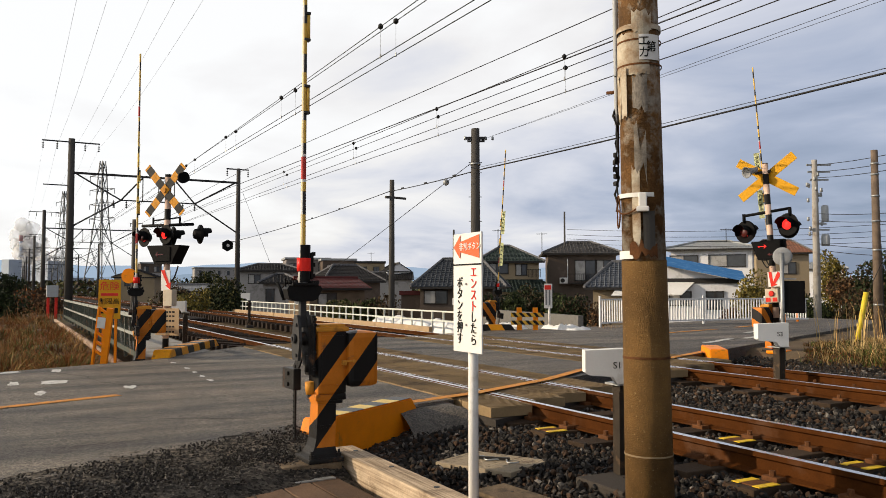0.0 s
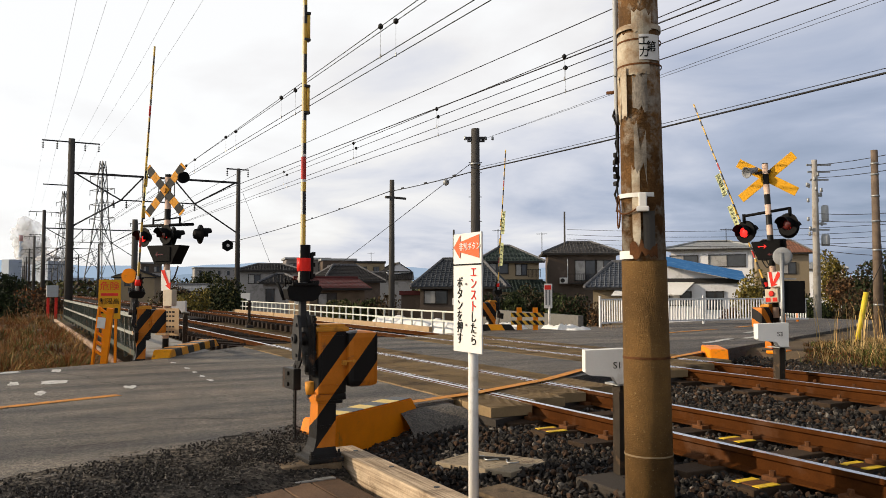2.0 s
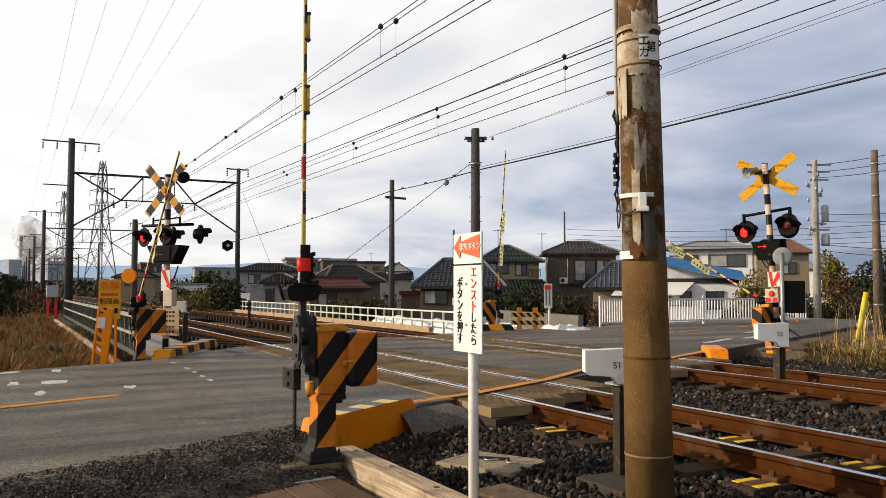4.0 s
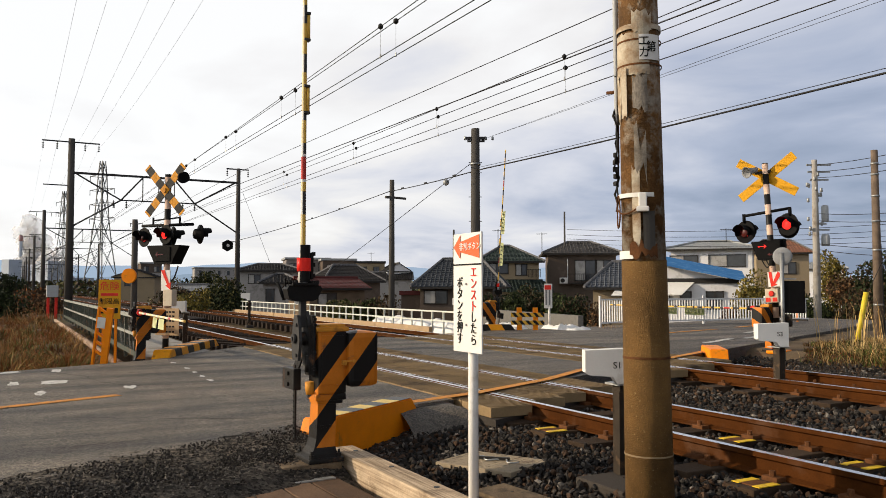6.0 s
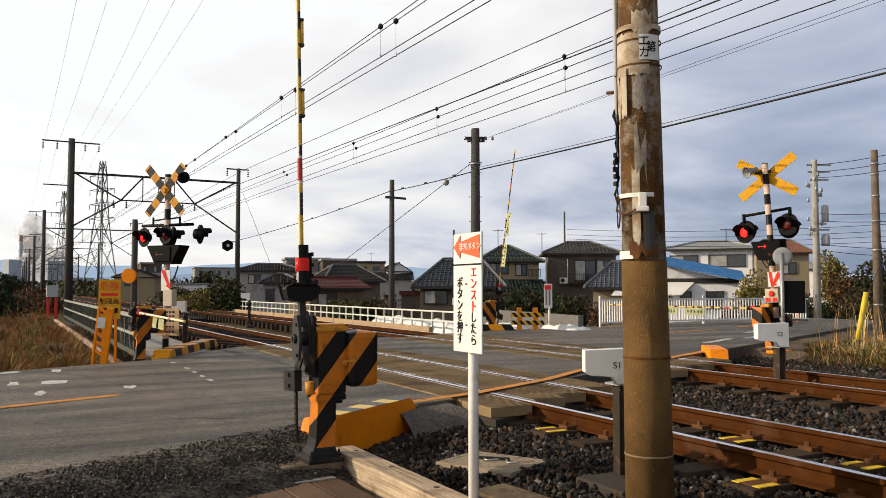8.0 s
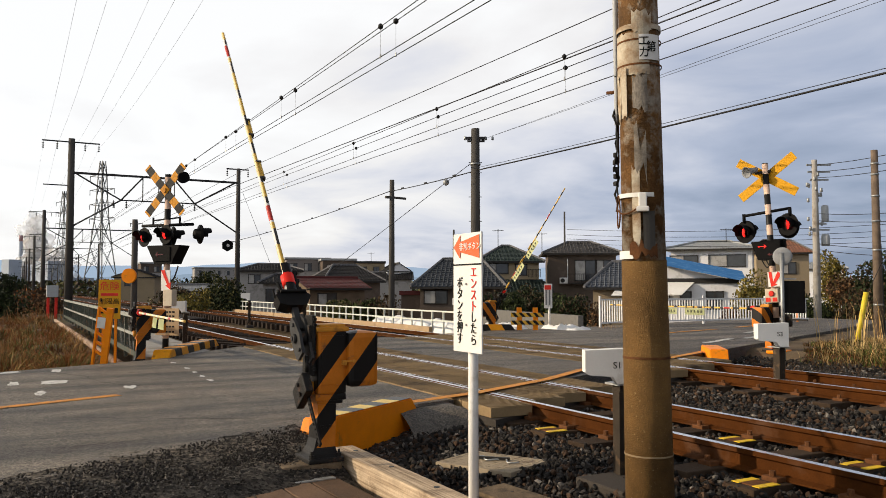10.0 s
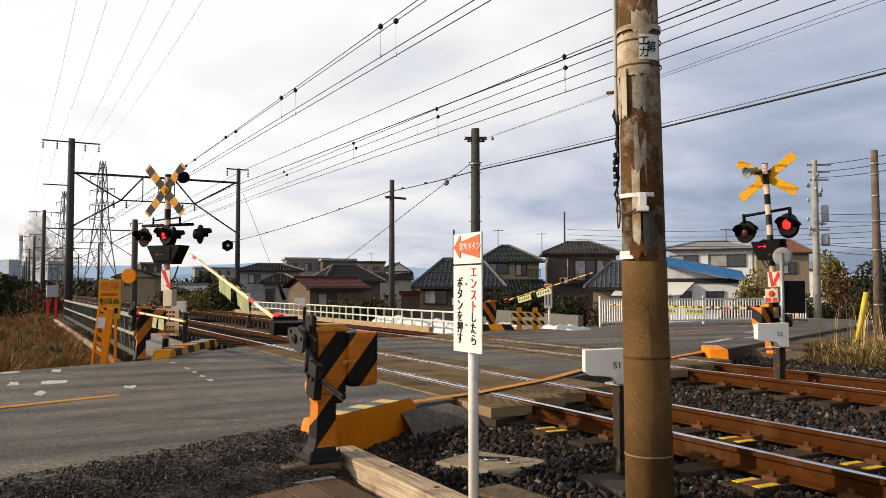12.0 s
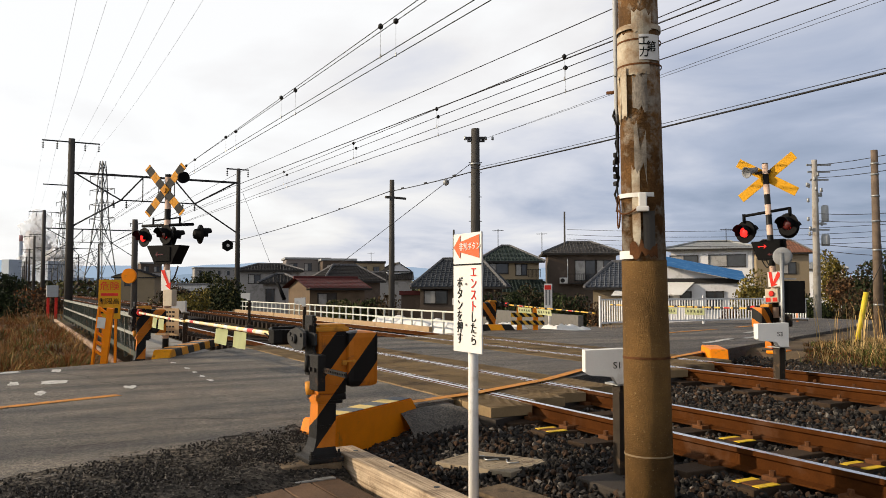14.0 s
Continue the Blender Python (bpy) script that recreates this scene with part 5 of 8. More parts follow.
def gate(key, m, side, length, label, flags, inked=False, arm_y=-0.22):
    t = thing("barrier_machine", m, label, "crossing gate", group="crossing gates")
    hz = M["hazard"]
    bm = bmesh.new()
    box(bm, (-0.07, -0.18, -0.11), (0.44, 0.46, 0.2), bevel=0.02)
    for v in bm.verts:
        v.co += 0.012 * Vector((noise.noise(v.co * 9), noise.noise(v.co * 9 + Vector((3, 0, 0))), 0.4 * noise.noise(v.co * 7)))
    part("plinth", bm, M["plinth"], t, "dirty concrete plinth")
    bm = bmesh.new()
    box(bm, (0, -0.08, 0.005), (0.3, 0.27, 0.035), bevel=0.01)
    for sx in (-1, 1):
        for sy in (-1, 1):
            rod(bm, (sx * 0.12, -0.08 + sy * 0.105, 0.015), (sx * 0.12, -0.08 + sy * 0.105, 0.05), 0.02, seg=6)
            rod(bm, (sx * 0.12, -0.08 + sy * 0.105, 0.05), (sx * 0.12, -0.08 + sy * 0.105, 0.075), 0.01, seg=6)
    part("base_plate", bm, M["iron"], t)
    bm = bmesh.new()
    pts = [(0.135, 0.02, -0.085), (0.105, 0.045, -0.08), (0.085, 0.09, -0.07), (0.078, 0.15, -0.06), (0.074, 0.42, -0.05)]
    for k, ((w0, z0, c0), (w1, z1, c1)) in enumerate(zip(pts, pts[1:])):
        if k == 2:
            part("column_foot", bm, M["iron"], t, "flared cast-iron foot")
            bm = bmesh.new()
        va = [bm.verts.new((sx * w0, c0 + sy * w0 * 0.95, z0)) for sx, sy in ((-1, -1), (1, -1), (1, 1), (-1, 1))]
        vb = [bm.verts.new((sx * w1, c1 + sy * w1 * 0.95, z1)) for sx, sy in ((-1, -1), (1, -1), (1, 1), (-1, 1))]
        for i in range(4):
            bm.faces.new((va[i], va[(i + 1) % 4], vb[(i + 1) % 4], vb[i]))
    box(bm, (0, -0.126, 0.24), (0.12, 0.012, 0.02), bevel=0.003)
    box(bm, (0.077, -0.055, 0.24), (0.012, 0.1, 0.02), bevel=0.003)
    part("column", bm, hz, t, "yellow and black striped column")
    bm = bmesh.new()
    box(bm, (0, -0.025, 0.448), (0.18, 0.24, 0.05), bevel=0.012)
    box(bm, (0, -0.03, 0.415), (0.165, 0.2, 0.03), bevel=0.008)
    part("collar", bm, hz, t)
    bm = bmesh.new()
    box(bm, (0, -0.02, 0.705), (0.2, 0.225, 0.47), bevel=0.02)
    box(bm, (0.101, -0.02, 0.72), (0.012, 0.17, 0.36), bevel=0.005)
    part("housing", bm, hz, t)
    bm = bmesh.new()
    box(bm, (0, -0.02, 0.945), (0.225, 0.25, 0.035), bevel=0.012)
    box(bm, (0, -0.02, 0.968), (0.19, 0.21, 0.03), bevel=0.012)
    part("lid", bm, M["yellow_old"], t)
    bm = bmesh.new()
    box(bm, (0, 0.215, 0.72), (0.27, 0.25, 0.41), bevel=0.045)
    cab = part("motor_box", bm, hz, t, "rounded striped motor box")
    bm = bmesh.new()
    box(bm, (0.128, 0.06, 0.7), (0.03, 0.035, 0.035), bevel=0.004)
    box(bm, (0.139, 0.11, 0.71), (0.012, 0.07, 0.012))
    rod(bm, (0.13, 0.135, 0.71), (0.15, 0.135, 0.71), 0.012, seg=8)
    part("latch", bm, M["yellow_old"], cab)
    bm = bmesh.new()
    box(bm, (0.02, -0.165, 0.83), (0.15, 0.03, 0.44), bevel=0.008)
    box(bm, (0.06, -0.185, 0.8), (0.05, 0.03, 0.36), bevel=0.006)
    rod(bm, (0, -0.13, 0.88), (0, -0.26, 0.88), 0.05, seg=16)
    rod(bm, (0.06, -0.2, 0.64), (0.06, -0.2, 0.76), 0.022, seg=10)
    for z in (0.66, 0.78, 0.98, 1.02):
        rod(bm, (0.09, -0.16, z), (0.105, -0.16, z), 0.014, seg=6)
    part("bearing", bm, M["iron"], t)
    bm = bmesh.new()
    rod(bm, (-0.02, -0.14, 0.47), (-0.02, -0.15, 0.56), 0.04, seg=10)
    part("cable_gland", bm, M["yellow_old"], t)
    # the swinging arm
    bm = bmesh.new()
    s = side
    prism(bm, [(s * x, -0.03, z) for x, z in ((-0.16, -0.05), (-0.13, -0.075), (-0.02, -0.085), (0.1, -0.06), (0.17, -0.03), (0.17, 0.03), (0.1, 0.06), (-0.02, 0.085), (-0.16, 0.05))], (0, -0.022, 0))
    prism(bm, [(s * x, 0.02, z) for x, z in ((-0.2, -0.04), (0.12, -0.07), (0.2, -0.03), (0.2, 0.03), (0.12, 0.07), (-0.2, 0.04))], (0, 0.018, 0))
    rod(bm, (0, -0.05, 0), (0, -0.075, 0), 0.035, seg=12)
    rod(bm, (0, -0.07, 0), (0, -0.085, 0), 0.018, seg=6)
    for u in (-0.12, 0.1):
        rod(bm, (s * u, -0.05, 0.03), (s * u, -0.065, 0.03), 0.014, seg=6)
    box(bm, (s * 0.22, 0.0, 0), (0.28, 0.045, 0.045))
    arm = part("arm_mount", bm, M["galv_dark"], t, "grey steel arm bracket")
    arm.location = (0, arm_y, 0.88)
    bm = bmesh.new()
    prism(bm, [(s * x, y, 0.05) for x, y in ((0.27, -0.06), (0.29, -0.12), (0.36, -0.135), (0.385, -0.12), (0.385, 0.12), (0.36, 0.135), (0.29, 0.1), (0.27, 0.06))], (0, 0, -0.1))
    box(bm, (s * 0.395, 0, 0), (0.022, 0.2, 0.14), bevel=0.005)
    for yy in (-0.105, -0.06, 0.06, 0.105):
        rod(bm, (s * 0.395, yy, 0.03), (s * 0.425, yy, 0.03), 0.014, seg=8)
        rod(bm, (s * 0.395, yy, -0.03), (s * 0.425, yy, -0.03), 0.014, seg=8)
    rod(bm, (s * 0.38, -0.13, 0), (s * 0.44, -0.14, 0.02), 0.007, seg=6)
    part("breakaway_joint", bm, M["black"], arm)
    bm = bmesh.new()
    ring = [radians(-40 + 170 * i / 14) for i in range(15)]
    prism(bm, [(s * 0.41, math.sin(a) * 0.055, math.cos(a) * 0.055) for a in ring] + [(s * 0.41, math.sin(a) * 0.045, math.cos(a) * 0.045) for a in ring[::-1]], (s * 0.275, 0, 0))
    box(bm, (s * 0.53, 0.066, 0), (0.2, 0.022, 0.04), bevel=0.004)
    for u in (0.46, 0.54, 0.62):
        box(bm, (s * u, 0.082, 0), (0.03, 0.024, 0.03), bevel=0.004)
    part("stop_lamp", bm, M["black"], arm)
    bm = bmesh.new()
    rod(bm, (s * 0.49, 0, 0), (s * 0.59, 0, 0), 0.044, seg=20)
    prism(bm, [(s * 0.492, math.sin(a) * 0.0585, math.cos(a) * 0.0585) for a in ring] + [(s * 0.492, math.sin(a) * 0.054, math.cos(a) * 0.054) for a in ring[::-1]], (s * 0.096, 0, 0))
    part("red_band", bm, M["red_glow"], arm, "red reflective lamp band")
    bm = bmesh.new()
    boom_pieces(bm, s, length)
    part("boom", bm, [M["boom_yellow"], M["boom_black"], M["boom_red"], M["paint_white"], M["boom_pale"]], arm, "yellow and black striped boom with a red band")
    for a, b, tilt in flags:
        bm = bmesh.new()
        n = 6
        rows = []
        for i in range(n + 1):
            u = a + (b - a) * i / n
            w = 0.006 * math.sin(i * 1.3 + a * 5)
            rows.append([bm.verts.new((s * u + s * 0.02 * j * tilt, 0.003 * math.sin(i + 2 * j) + (0.015 if j == 0 else w), -0.028 - 0.15 * j)) for j in range(2)])
        for p, q in zip(rows, rows[1:]):
            bm.faces.new((p[0], q[0], q[1], p[1]))
        bmesh.ops.solidify(bm, geom=bm.faces[:], thickness=0.003)
        # its writing cannot be read: plain bars on both faces
        for k in range(5 if inked else 0):
            u = a + (b - a) * (0.16 + 0.17 * k)
            box(bm, (s * u, 0.008, -0.1), (0.04, 0.022, 0.055), mi=1)
        fl = part("flag", bm, [M["flag"], M["flag_ink"]], arm, "yellow-green plastic warning strip with dark bars")
        if key == "A":
            SWINGS.append(fl)
    bm = bmesh.new()
    box(bm, (s * -0.49, 0.02, -0.2), (0.56, 0.014, 0.036))
    prism(bm, [(s * -0.12, 0.02, -0.03), (s * -0.04, 0.02, -0.07), (s * -0.22, 0.02, -0.24), (s * -0.28, 0.02, -0.18)], (0, 0.014, 0))
    for k in range(11):
        rod(bm, (s * (-0.36 - 0.04 * k), 0.014, -0.2), (s * (-0.36 - 0.04 * k), 0.006, -0.2), 0.008, seg=6)
    part("weight_bar", bm, M["iron"], arm)
    bm = bmesh.new()
    box(bm, (s * -0.31, 0.0, -0.22), (0.157, 0.06, 0.25), bevel=0.008)
    for u in (-0.27, -0.35):
        rod(bm, (s * u, -0.025, -0.2), (s * u, -0.045, -0.2), 0.016, seg=6)
    part("counterweight", bm, M["iron"], arm, "dark iron counterweight")
    if length > 1:
        for u in (1.77, 2.32):
            bm = bmesh.new()
            rod(bm, (s * (u - 0.095), 0.027, 0.0), (s * (u + 0.095), 0.027, 0.0), 0.015, seg=10)
            part("clamp_bar", bm, M["boom_yellow"], arm)
            for e in (-0.1, 0.1):
                bm = bmesh.new()
                box(bm, (s * (u + e), 0.015, 0.0), (0.02, 0.05, 0.046), bevel=0.004)
                part("clamp", bm, M["boom_black"], arm)
    GATES[key] = (arm, side)
    return t


FLAGS = ((1.45, 1.85, 0.6), (2.05, 2.5, 0.6))
gate("A", pose(-5.68, 2.09, -0.09, 0, 0, 2), -1, 3.75, "striped crossing gate machine whose arm swings down over the road", FLAGS)
gate("B", pose(-14.48, 1.98, -0.12), 1, 4.45, "striped crossing gate machine beside the bridge railing", ((1.85, 2.25, 0.6), (2.4, 2.85, 0.6)), False, -0.15)
gate("C", pose(-11.27, 13.56, -0.14) @ pose(0, 0, 0, 0, 0, 180), 1, 5.15, "striped crossing gate machine standing beside the signal beyond the tracks", ((1.9, 2.5, 0.6), (2.75, 3.3, 0.6)), True)
gate("D", pose(-19.52, 12.0, -0.15) @ pose(0, 0, 0, 0, 0, 180), -1, 4.4, "striped crossing gate machine at the far corner of the crossing", ((1.1, 1.75, 0.6), (2.0, 2.65, 0.6)), True)


def lamp(parent, m, phase, label="black round warning lamp with a hood and a red lens"):
    """A warning lamp that faces -y in its own space. phase 0 or 1: which half of the beat it glows in; None: always dark."""
    bm = bmesh.new()
    lathe(bm, [(0.02, 0.13), (0.09, 0.11), (0.12, 0.02), (0.19, 0.0), (0.19, -0.012)], 22, Matrix.Rotation(radians(90), 4, "X") @ Matrix.Rotation(radians(180), 4, "X"))
    # hood: an open half tube
    n, rows = 16, []
    for i in range(n + 1):
        a = radians(-25 + 230 * i / n)
        d = 0.2 if 2 < i < n - 2 else 0.12
        rows.append([bm.verts.new((math.cos(a) * r, y, math.sin(a) * r)) for r, y in ((0.125, 0.0), (0.13, -d), (0.124, -d), (0.119, 0.0))])
    for p, q in zip(rows, rows[1:]):
        for i in range(3):
            bm.faces.new((p[i], p[i + 1], q[i + 1], q[i]))
    body = part("lamp", bm, M["black_matt"], parent, label)
    body.matrix_basis = m
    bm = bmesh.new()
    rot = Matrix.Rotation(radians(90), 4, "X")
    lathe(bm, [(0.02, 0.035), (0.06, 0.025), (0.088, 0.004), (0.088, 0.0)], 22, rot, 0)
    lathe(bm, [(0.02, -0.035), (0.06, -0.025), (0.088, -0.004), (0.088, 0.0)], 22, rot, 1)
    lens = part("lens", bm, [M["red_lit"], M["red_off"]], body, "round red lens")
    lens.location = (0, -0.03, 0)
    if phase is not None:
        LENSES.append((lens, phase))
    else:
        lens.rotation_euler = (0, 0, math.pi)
    return body


def crossbuck(t, z, material, tilt=37, length=1.45, y=-0.05, wide=0.16):
    for a in (tilt, -tilt):
        bm = bmesh.new()
        box(bm, (0, 0, 0), (length, 0.012, wide), bevel=0.003)
        ob = part("cross_board", bm, material, t)
        ob.matrix_basis = pose(0, y - (0.014 if a > 0 else 0), z, 0, a, 0)
    bm = bmesh.new()
    rod(bm, (0, y - 0.02, z), (0, y - 0.05, z), 0.05, seg=12)
    box(bm, (0, y + 0.03, z), (0.2, 0.03, 0.12))
    part("cross_bracket", bm, M["yellow_old"], t)


def signal_right():
    # faces the road beyond; the camera sees its back boards and the lamps turned this way
    t = thing("crossing_signal", pose(-11.08, 13.63, -0.14, 0, -3, 22), "crossing signal with plain yellow cross boards and a grey horn", "crossing signal", group="crossing signals")
    bm = bmesh.new()
    rod(bm, (0, 0, 0), (0, 0, 0.06), 0.24, seg=20)
    rod(bm, (0, 0, 0.06), (0, 0, 0.5), 0.085, seg=16)
    part("foot", bm, M["yellow"], t)
    bm = bmesh.new()
    rod(bm, (0, 0, 0.5), (0, 0, 3.88), 0.06, seg=20)
    part("post", bm, M["post_bands"], t, "black and pale banded round post")
    crossbuck(t, 3.6, M["yellow_board"], 34, 1.36, 0.08, 0.185)
    bm = bmesh.new()
    rod(bm, (-0.5, 0, 2.84), (0.42, 0, 2.9), 0.03, seg=12)
    rod(bm, (-0.5, 0, 2.88), (-0.5, 0, 2.7), 0.035, seg=12)
    rod(bm, (0.42, 0, 2.92), (0.42, 0, 2.74), 0.035, seg=12)
    part("cross_pipe", bm, M["black_matt"], t)
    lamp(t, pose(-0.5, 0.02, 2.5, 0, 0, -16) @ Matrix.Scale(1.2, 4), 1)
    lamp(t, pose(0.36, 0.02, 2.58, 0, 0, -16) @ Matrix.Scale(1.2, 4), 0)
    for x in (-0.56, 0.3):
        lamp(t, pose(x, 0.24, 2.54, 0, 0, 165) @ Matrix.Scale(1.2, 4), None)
    # horn
    bm = bmesh.new()
    lathe(bm, [(0.05, -0.06), (0.06, 0.04), (0.075, 0.12), (0.11, 0.2), (0.115, 0.215), (0.1, 0.2), (0.04, 0.08)], 18, pose(-0.2, -0.06, 3.76, 105, 0, -30) @ Matrix.Scale(1.05, 4))
    part("horn", bm, M["horn_grey"], t, "grey loudspeaker horn")
    bm = bmesh.new()
    rod(bm, (-0.2, 0, 3.7), (0.1, 0, 3.7), 0.03, seg=10)
    part("horn_bracket", bm, M["galv_dark"], t)
    # direction box with a glowing arrow
    bm = bmesh.new()
    pts = [(-0.38, 2.28), (0.2, 2.28), (0.16, 1.9), (-0.26, 1.9)]
    prism(bm, [(x, -0.06, z) for x, z in pts], (0, 0.22, 0))
    box(bm, (0.0, 0.15, 2.1), (0.5, 0.12, 0.42), bevel=0.02)
    bx = part("direction_box", bm, M["black_matt"], t)
    bm = bmesh.new()
    y = -0.066
    box(bm, (-0.17, y, 2.17), (0.14, 0.004, 0.016))
    prism(bm, [(-0.07, y, 2.17), (-0.12, y, 2.21), (-0.105, y, 2.17), (-0.12, y, 2.13)], (0, -0.004, 0))
    part("lit_arrow", bm, M["red_lit"], bx, "glowing red arrow")
    bm = bmesh.new()
    box(bm, (0.05, y, 2.0), (0.14, 0.004, 0.016))
    prism(bm, [(-0.06, y, 2.0), (0.0, y, 2.04), (-0.015, y, 2.0), (0.0, y, 1.96)], (0, -0.004, 0))
    part("dark_arrow", bm, M["red_off"], bx)
    for k, (x0, x1) in enumerate(((-0.2, 0.02), (-0.12, 0.1))):
        pts = [Vector((x0 + (x1 - x0) * i / 10, -0.02, 1.92 - 0.18 * math.sin(math.pi * i / 10))) for i in range(11)]
        tube("cable", pts, 0.012, M["cable"], t, 6)
    # sign with a red bent arrow
    bm = bmesh.new()
    box(bm, (0.05, -0.085, 1.49), (0.26, 0.012, 0.3), bevel=0.004)
    pl = part("arrow_plate", bm, M["paint_white"], t)
    bm = bmesh.new()
    prism(bm, [(-0.06, -0.093, 1.64), (0.0, -0.093, 1.64), (0.02, -0.093, 1.44), (0.12, -0.093, 1.64), (0.2, -0.093, 1.60), (0.06, -0.093, 1.4), (0.1, -0.093, 1.38), (-0.02, -0.093, 1.34), (-0.04, -0.093, 1.46)], (0, -0.003, 0))
    part("red_arrow", bm, M["red"], pl)
    # emergency button box
    bm = bmesh.new()
    box(bm, (0.0, -0.13, 1.16), (0.26, 0.12, 0.28), bevel=0.015)
    bb = part("button_box", bm, M["cream"], t, "cream emergency button box")
    bm = bmesh.new()
    rod(bm, (0.0, -0.19, 1.2), (0.0, -0.225, 1.2), 0.06, 0.045, seg=18)
    part("button", bm, M["red"], bb, "red push button")
    bm = bmesh.new()
    for x in (-0.07, 0.06):
        box(bm, (x, -0.192, 1.08), (0.09, 0.004, 0.08))
    part("notice", bm, M["red"], bb)
    return t


def signal_left():
    t = thing("crossing_signal", pose(-16.3, 2.62, -0.1, 0, 0, 40), "crossing signal post with striped cross boards and dark hooded lamps", "crossing signal", group="crossing signals")
    bm = bmesh.new()
    rod(bm, (0, 0, 0), (0, 0, 3.5), 0.06, seg=20)
    part("post", bm, M["post_bands"], t, "black and pale banded round post")
    crossbuck(t, 3.18, M["cross_stripes"], 47, 1.28, -0.08)
    bm = bmesh.new()
    rod(bm, (-0.62, 0, 2.5), (0.62, 0, 2.5), 0.03, seg=12)
    for x in (-0.35, 0.3, 0.0):
        rod(bm, (x, 0, 2.48), (x, 0, 2.66), 0.02, seg=8)
    rod(bm, (-0.35, 0, 2.6), (0.3, 0, 2.64), 0.015, seg=8)
    part("cross_pipe", bm, M["black_matt"], t)
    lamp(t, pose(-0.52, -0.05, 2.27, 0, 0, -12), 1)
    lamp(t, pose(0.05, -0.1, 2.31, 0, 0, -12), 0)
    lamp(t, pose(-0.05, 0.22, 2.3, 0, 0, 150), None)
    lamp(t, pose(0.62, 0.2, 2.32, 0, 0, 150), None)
    bm = bmesh.new()
    rod(bm, (0.33, 0.02, 3.42), (0.42, -0.04, 3.42), 0.11, 0.11, seg=18)
    part("bell", bm, M["black_matt"], t)
    bm = bmesh.new()
    prism(bm, [(-0.4, -0.12, 2.1), (0.4, -0.12, 2.1), (0.2, -0.12, 1.74), (-0.2, -0.12, 1.74)], (0, 0.3, 0))
    box(bm, (0, -0.125, 1.93), (0.36, 0.02, 0.28), bevel=0.004)
    rod(bm, (0, 0, 2.05), (0, 0, 2.2), 0.09, seg=12)
    bx = part("direction_box", bm, M["black_matt"], t)
    bm = bmesh.new()
    box(bm, (-0.05, -0.138, 1.92), (0.16, 0.006, 0.022))
    prism(bm, [(-0.17, -0.137, 1.92), (-0.11, -0.137, 1.97), (-0.11, -0.137, 1.87)], (0, -0.004, 0))
    part("arrow", bm, M["red_off"], bx, "dim dark red arrow")
    pts = [Vector((0.0 + 0.3 * i / 12, -0.03, 1.7 - 0.28 * math.sin(math.pi * i / 12))) for i in range(13)]
    tube("cable", pts, 0.014, M["cable"], t, 6)
    bm = bmesh.new()
    box(bm, (0.05, -0.08, 1.42), (0.22, 0.012, 0.4), bevel=0.004)
    pl = part("arrow_plate", bm, M["paint_white"], t)
    bm = bmesh.new()
    prism(bm, [(-0.06, -0.089, 1.62), (0.03, -0.089, 1.62), (0.14, -0.089, 1.36), (0.18, -0.089, 1.4), (0.17, -0.089, 1.24), (0.05, -0.089, 1.32), (0.09, -0.089, 1.34)], (0, -0.003, 0))
    part("red_arrow", bm, M["red"], pl)
    bm = bmesh.new()
    box(bm, (0.14, -0.06, 1.08), (0.22, 0.14, 0.32), bevel=0.015)
    part("button_box", bm, M["cream"], t)
    bm = bmesh.new()
    box(bm, (0.12, -0.1, 0.62), (0.56, 0.012, 0.52), bevel=0.004)
    pl = part("notice_plate", bm, M["board_tan"], t, "weathered cream notice plate")
    bm = bmesh.new()
    for z in (0.81, 0.73, 0.64, 0.53, 0.43):
        for x in (-0.05, 0.03, 0.11, 0.19, 0.27):
            box(bm, (x, -0.108, z), (0.055, 0.003, 0.032))
    tagged(part("writing_bars", bm, M["black"], pl), kind="stuff")
    return t


signal_right()
signal_left()


def detector(x, y, z0, z1, text, size, label):
    """White obstacle-detector head on a square post."""
    t = thing("obstacle_detector", pose(x, y, z0), label, "detector", group="obstacle detectors")
    h = z1 - z0
    bm = bmesh.new()
    box(bm, (0, 0, 0.04), (0.26, 0.26, 0.1), bevel=0.01)
    part("footing", bm, M["concrete_dark"], t)
    bm = bmesh.new()
    box(bm, (0, 0, h / 2 - 0.1), (0.085 * size, 0.085 * size, h - 0.2), bevel=0.008)
    box(bm, (0.03, -0.03, h * 0.45), (0.05 * size, 0.06 * size, h * 0.6))
    part("post", bm, M["post_brown"], t)
    bm = bmesh.new()
    box(bm, (0, 0, h - 0.19 * size), (0.16 * size, 0.16 * size, 0.015))
    part("mount", bm, M["galv"], t)
    bm = bmesh.new()
    s = size
    pts = [(-0.16, 0.0), (-0.16, 0.155), (0.15, 0.17), (0.15, -0.08), (0.06, -0.08), (0.03, -0.03), (-0.13, -0.02)]
    prism(bm, [((px_ - 0.07) * s * 0.52, (px_ - 0.07) * s * 0.88 - 0.05, h - 0.10 * s + pz * s) for px_, pz in pts], (0.1 * s, -0.05 * s, 0))
    hd = part("head", bm, M["paint_white"], t)
    if text:
        letters("writing", text, 0.065 * s, Matrix.Translation((0.1 * s, -0.06 * s - 0.052, h - 0.05 * s)) @ pose(0, 0, 0, 0, 0, 60), M["black"], hd)
    return t


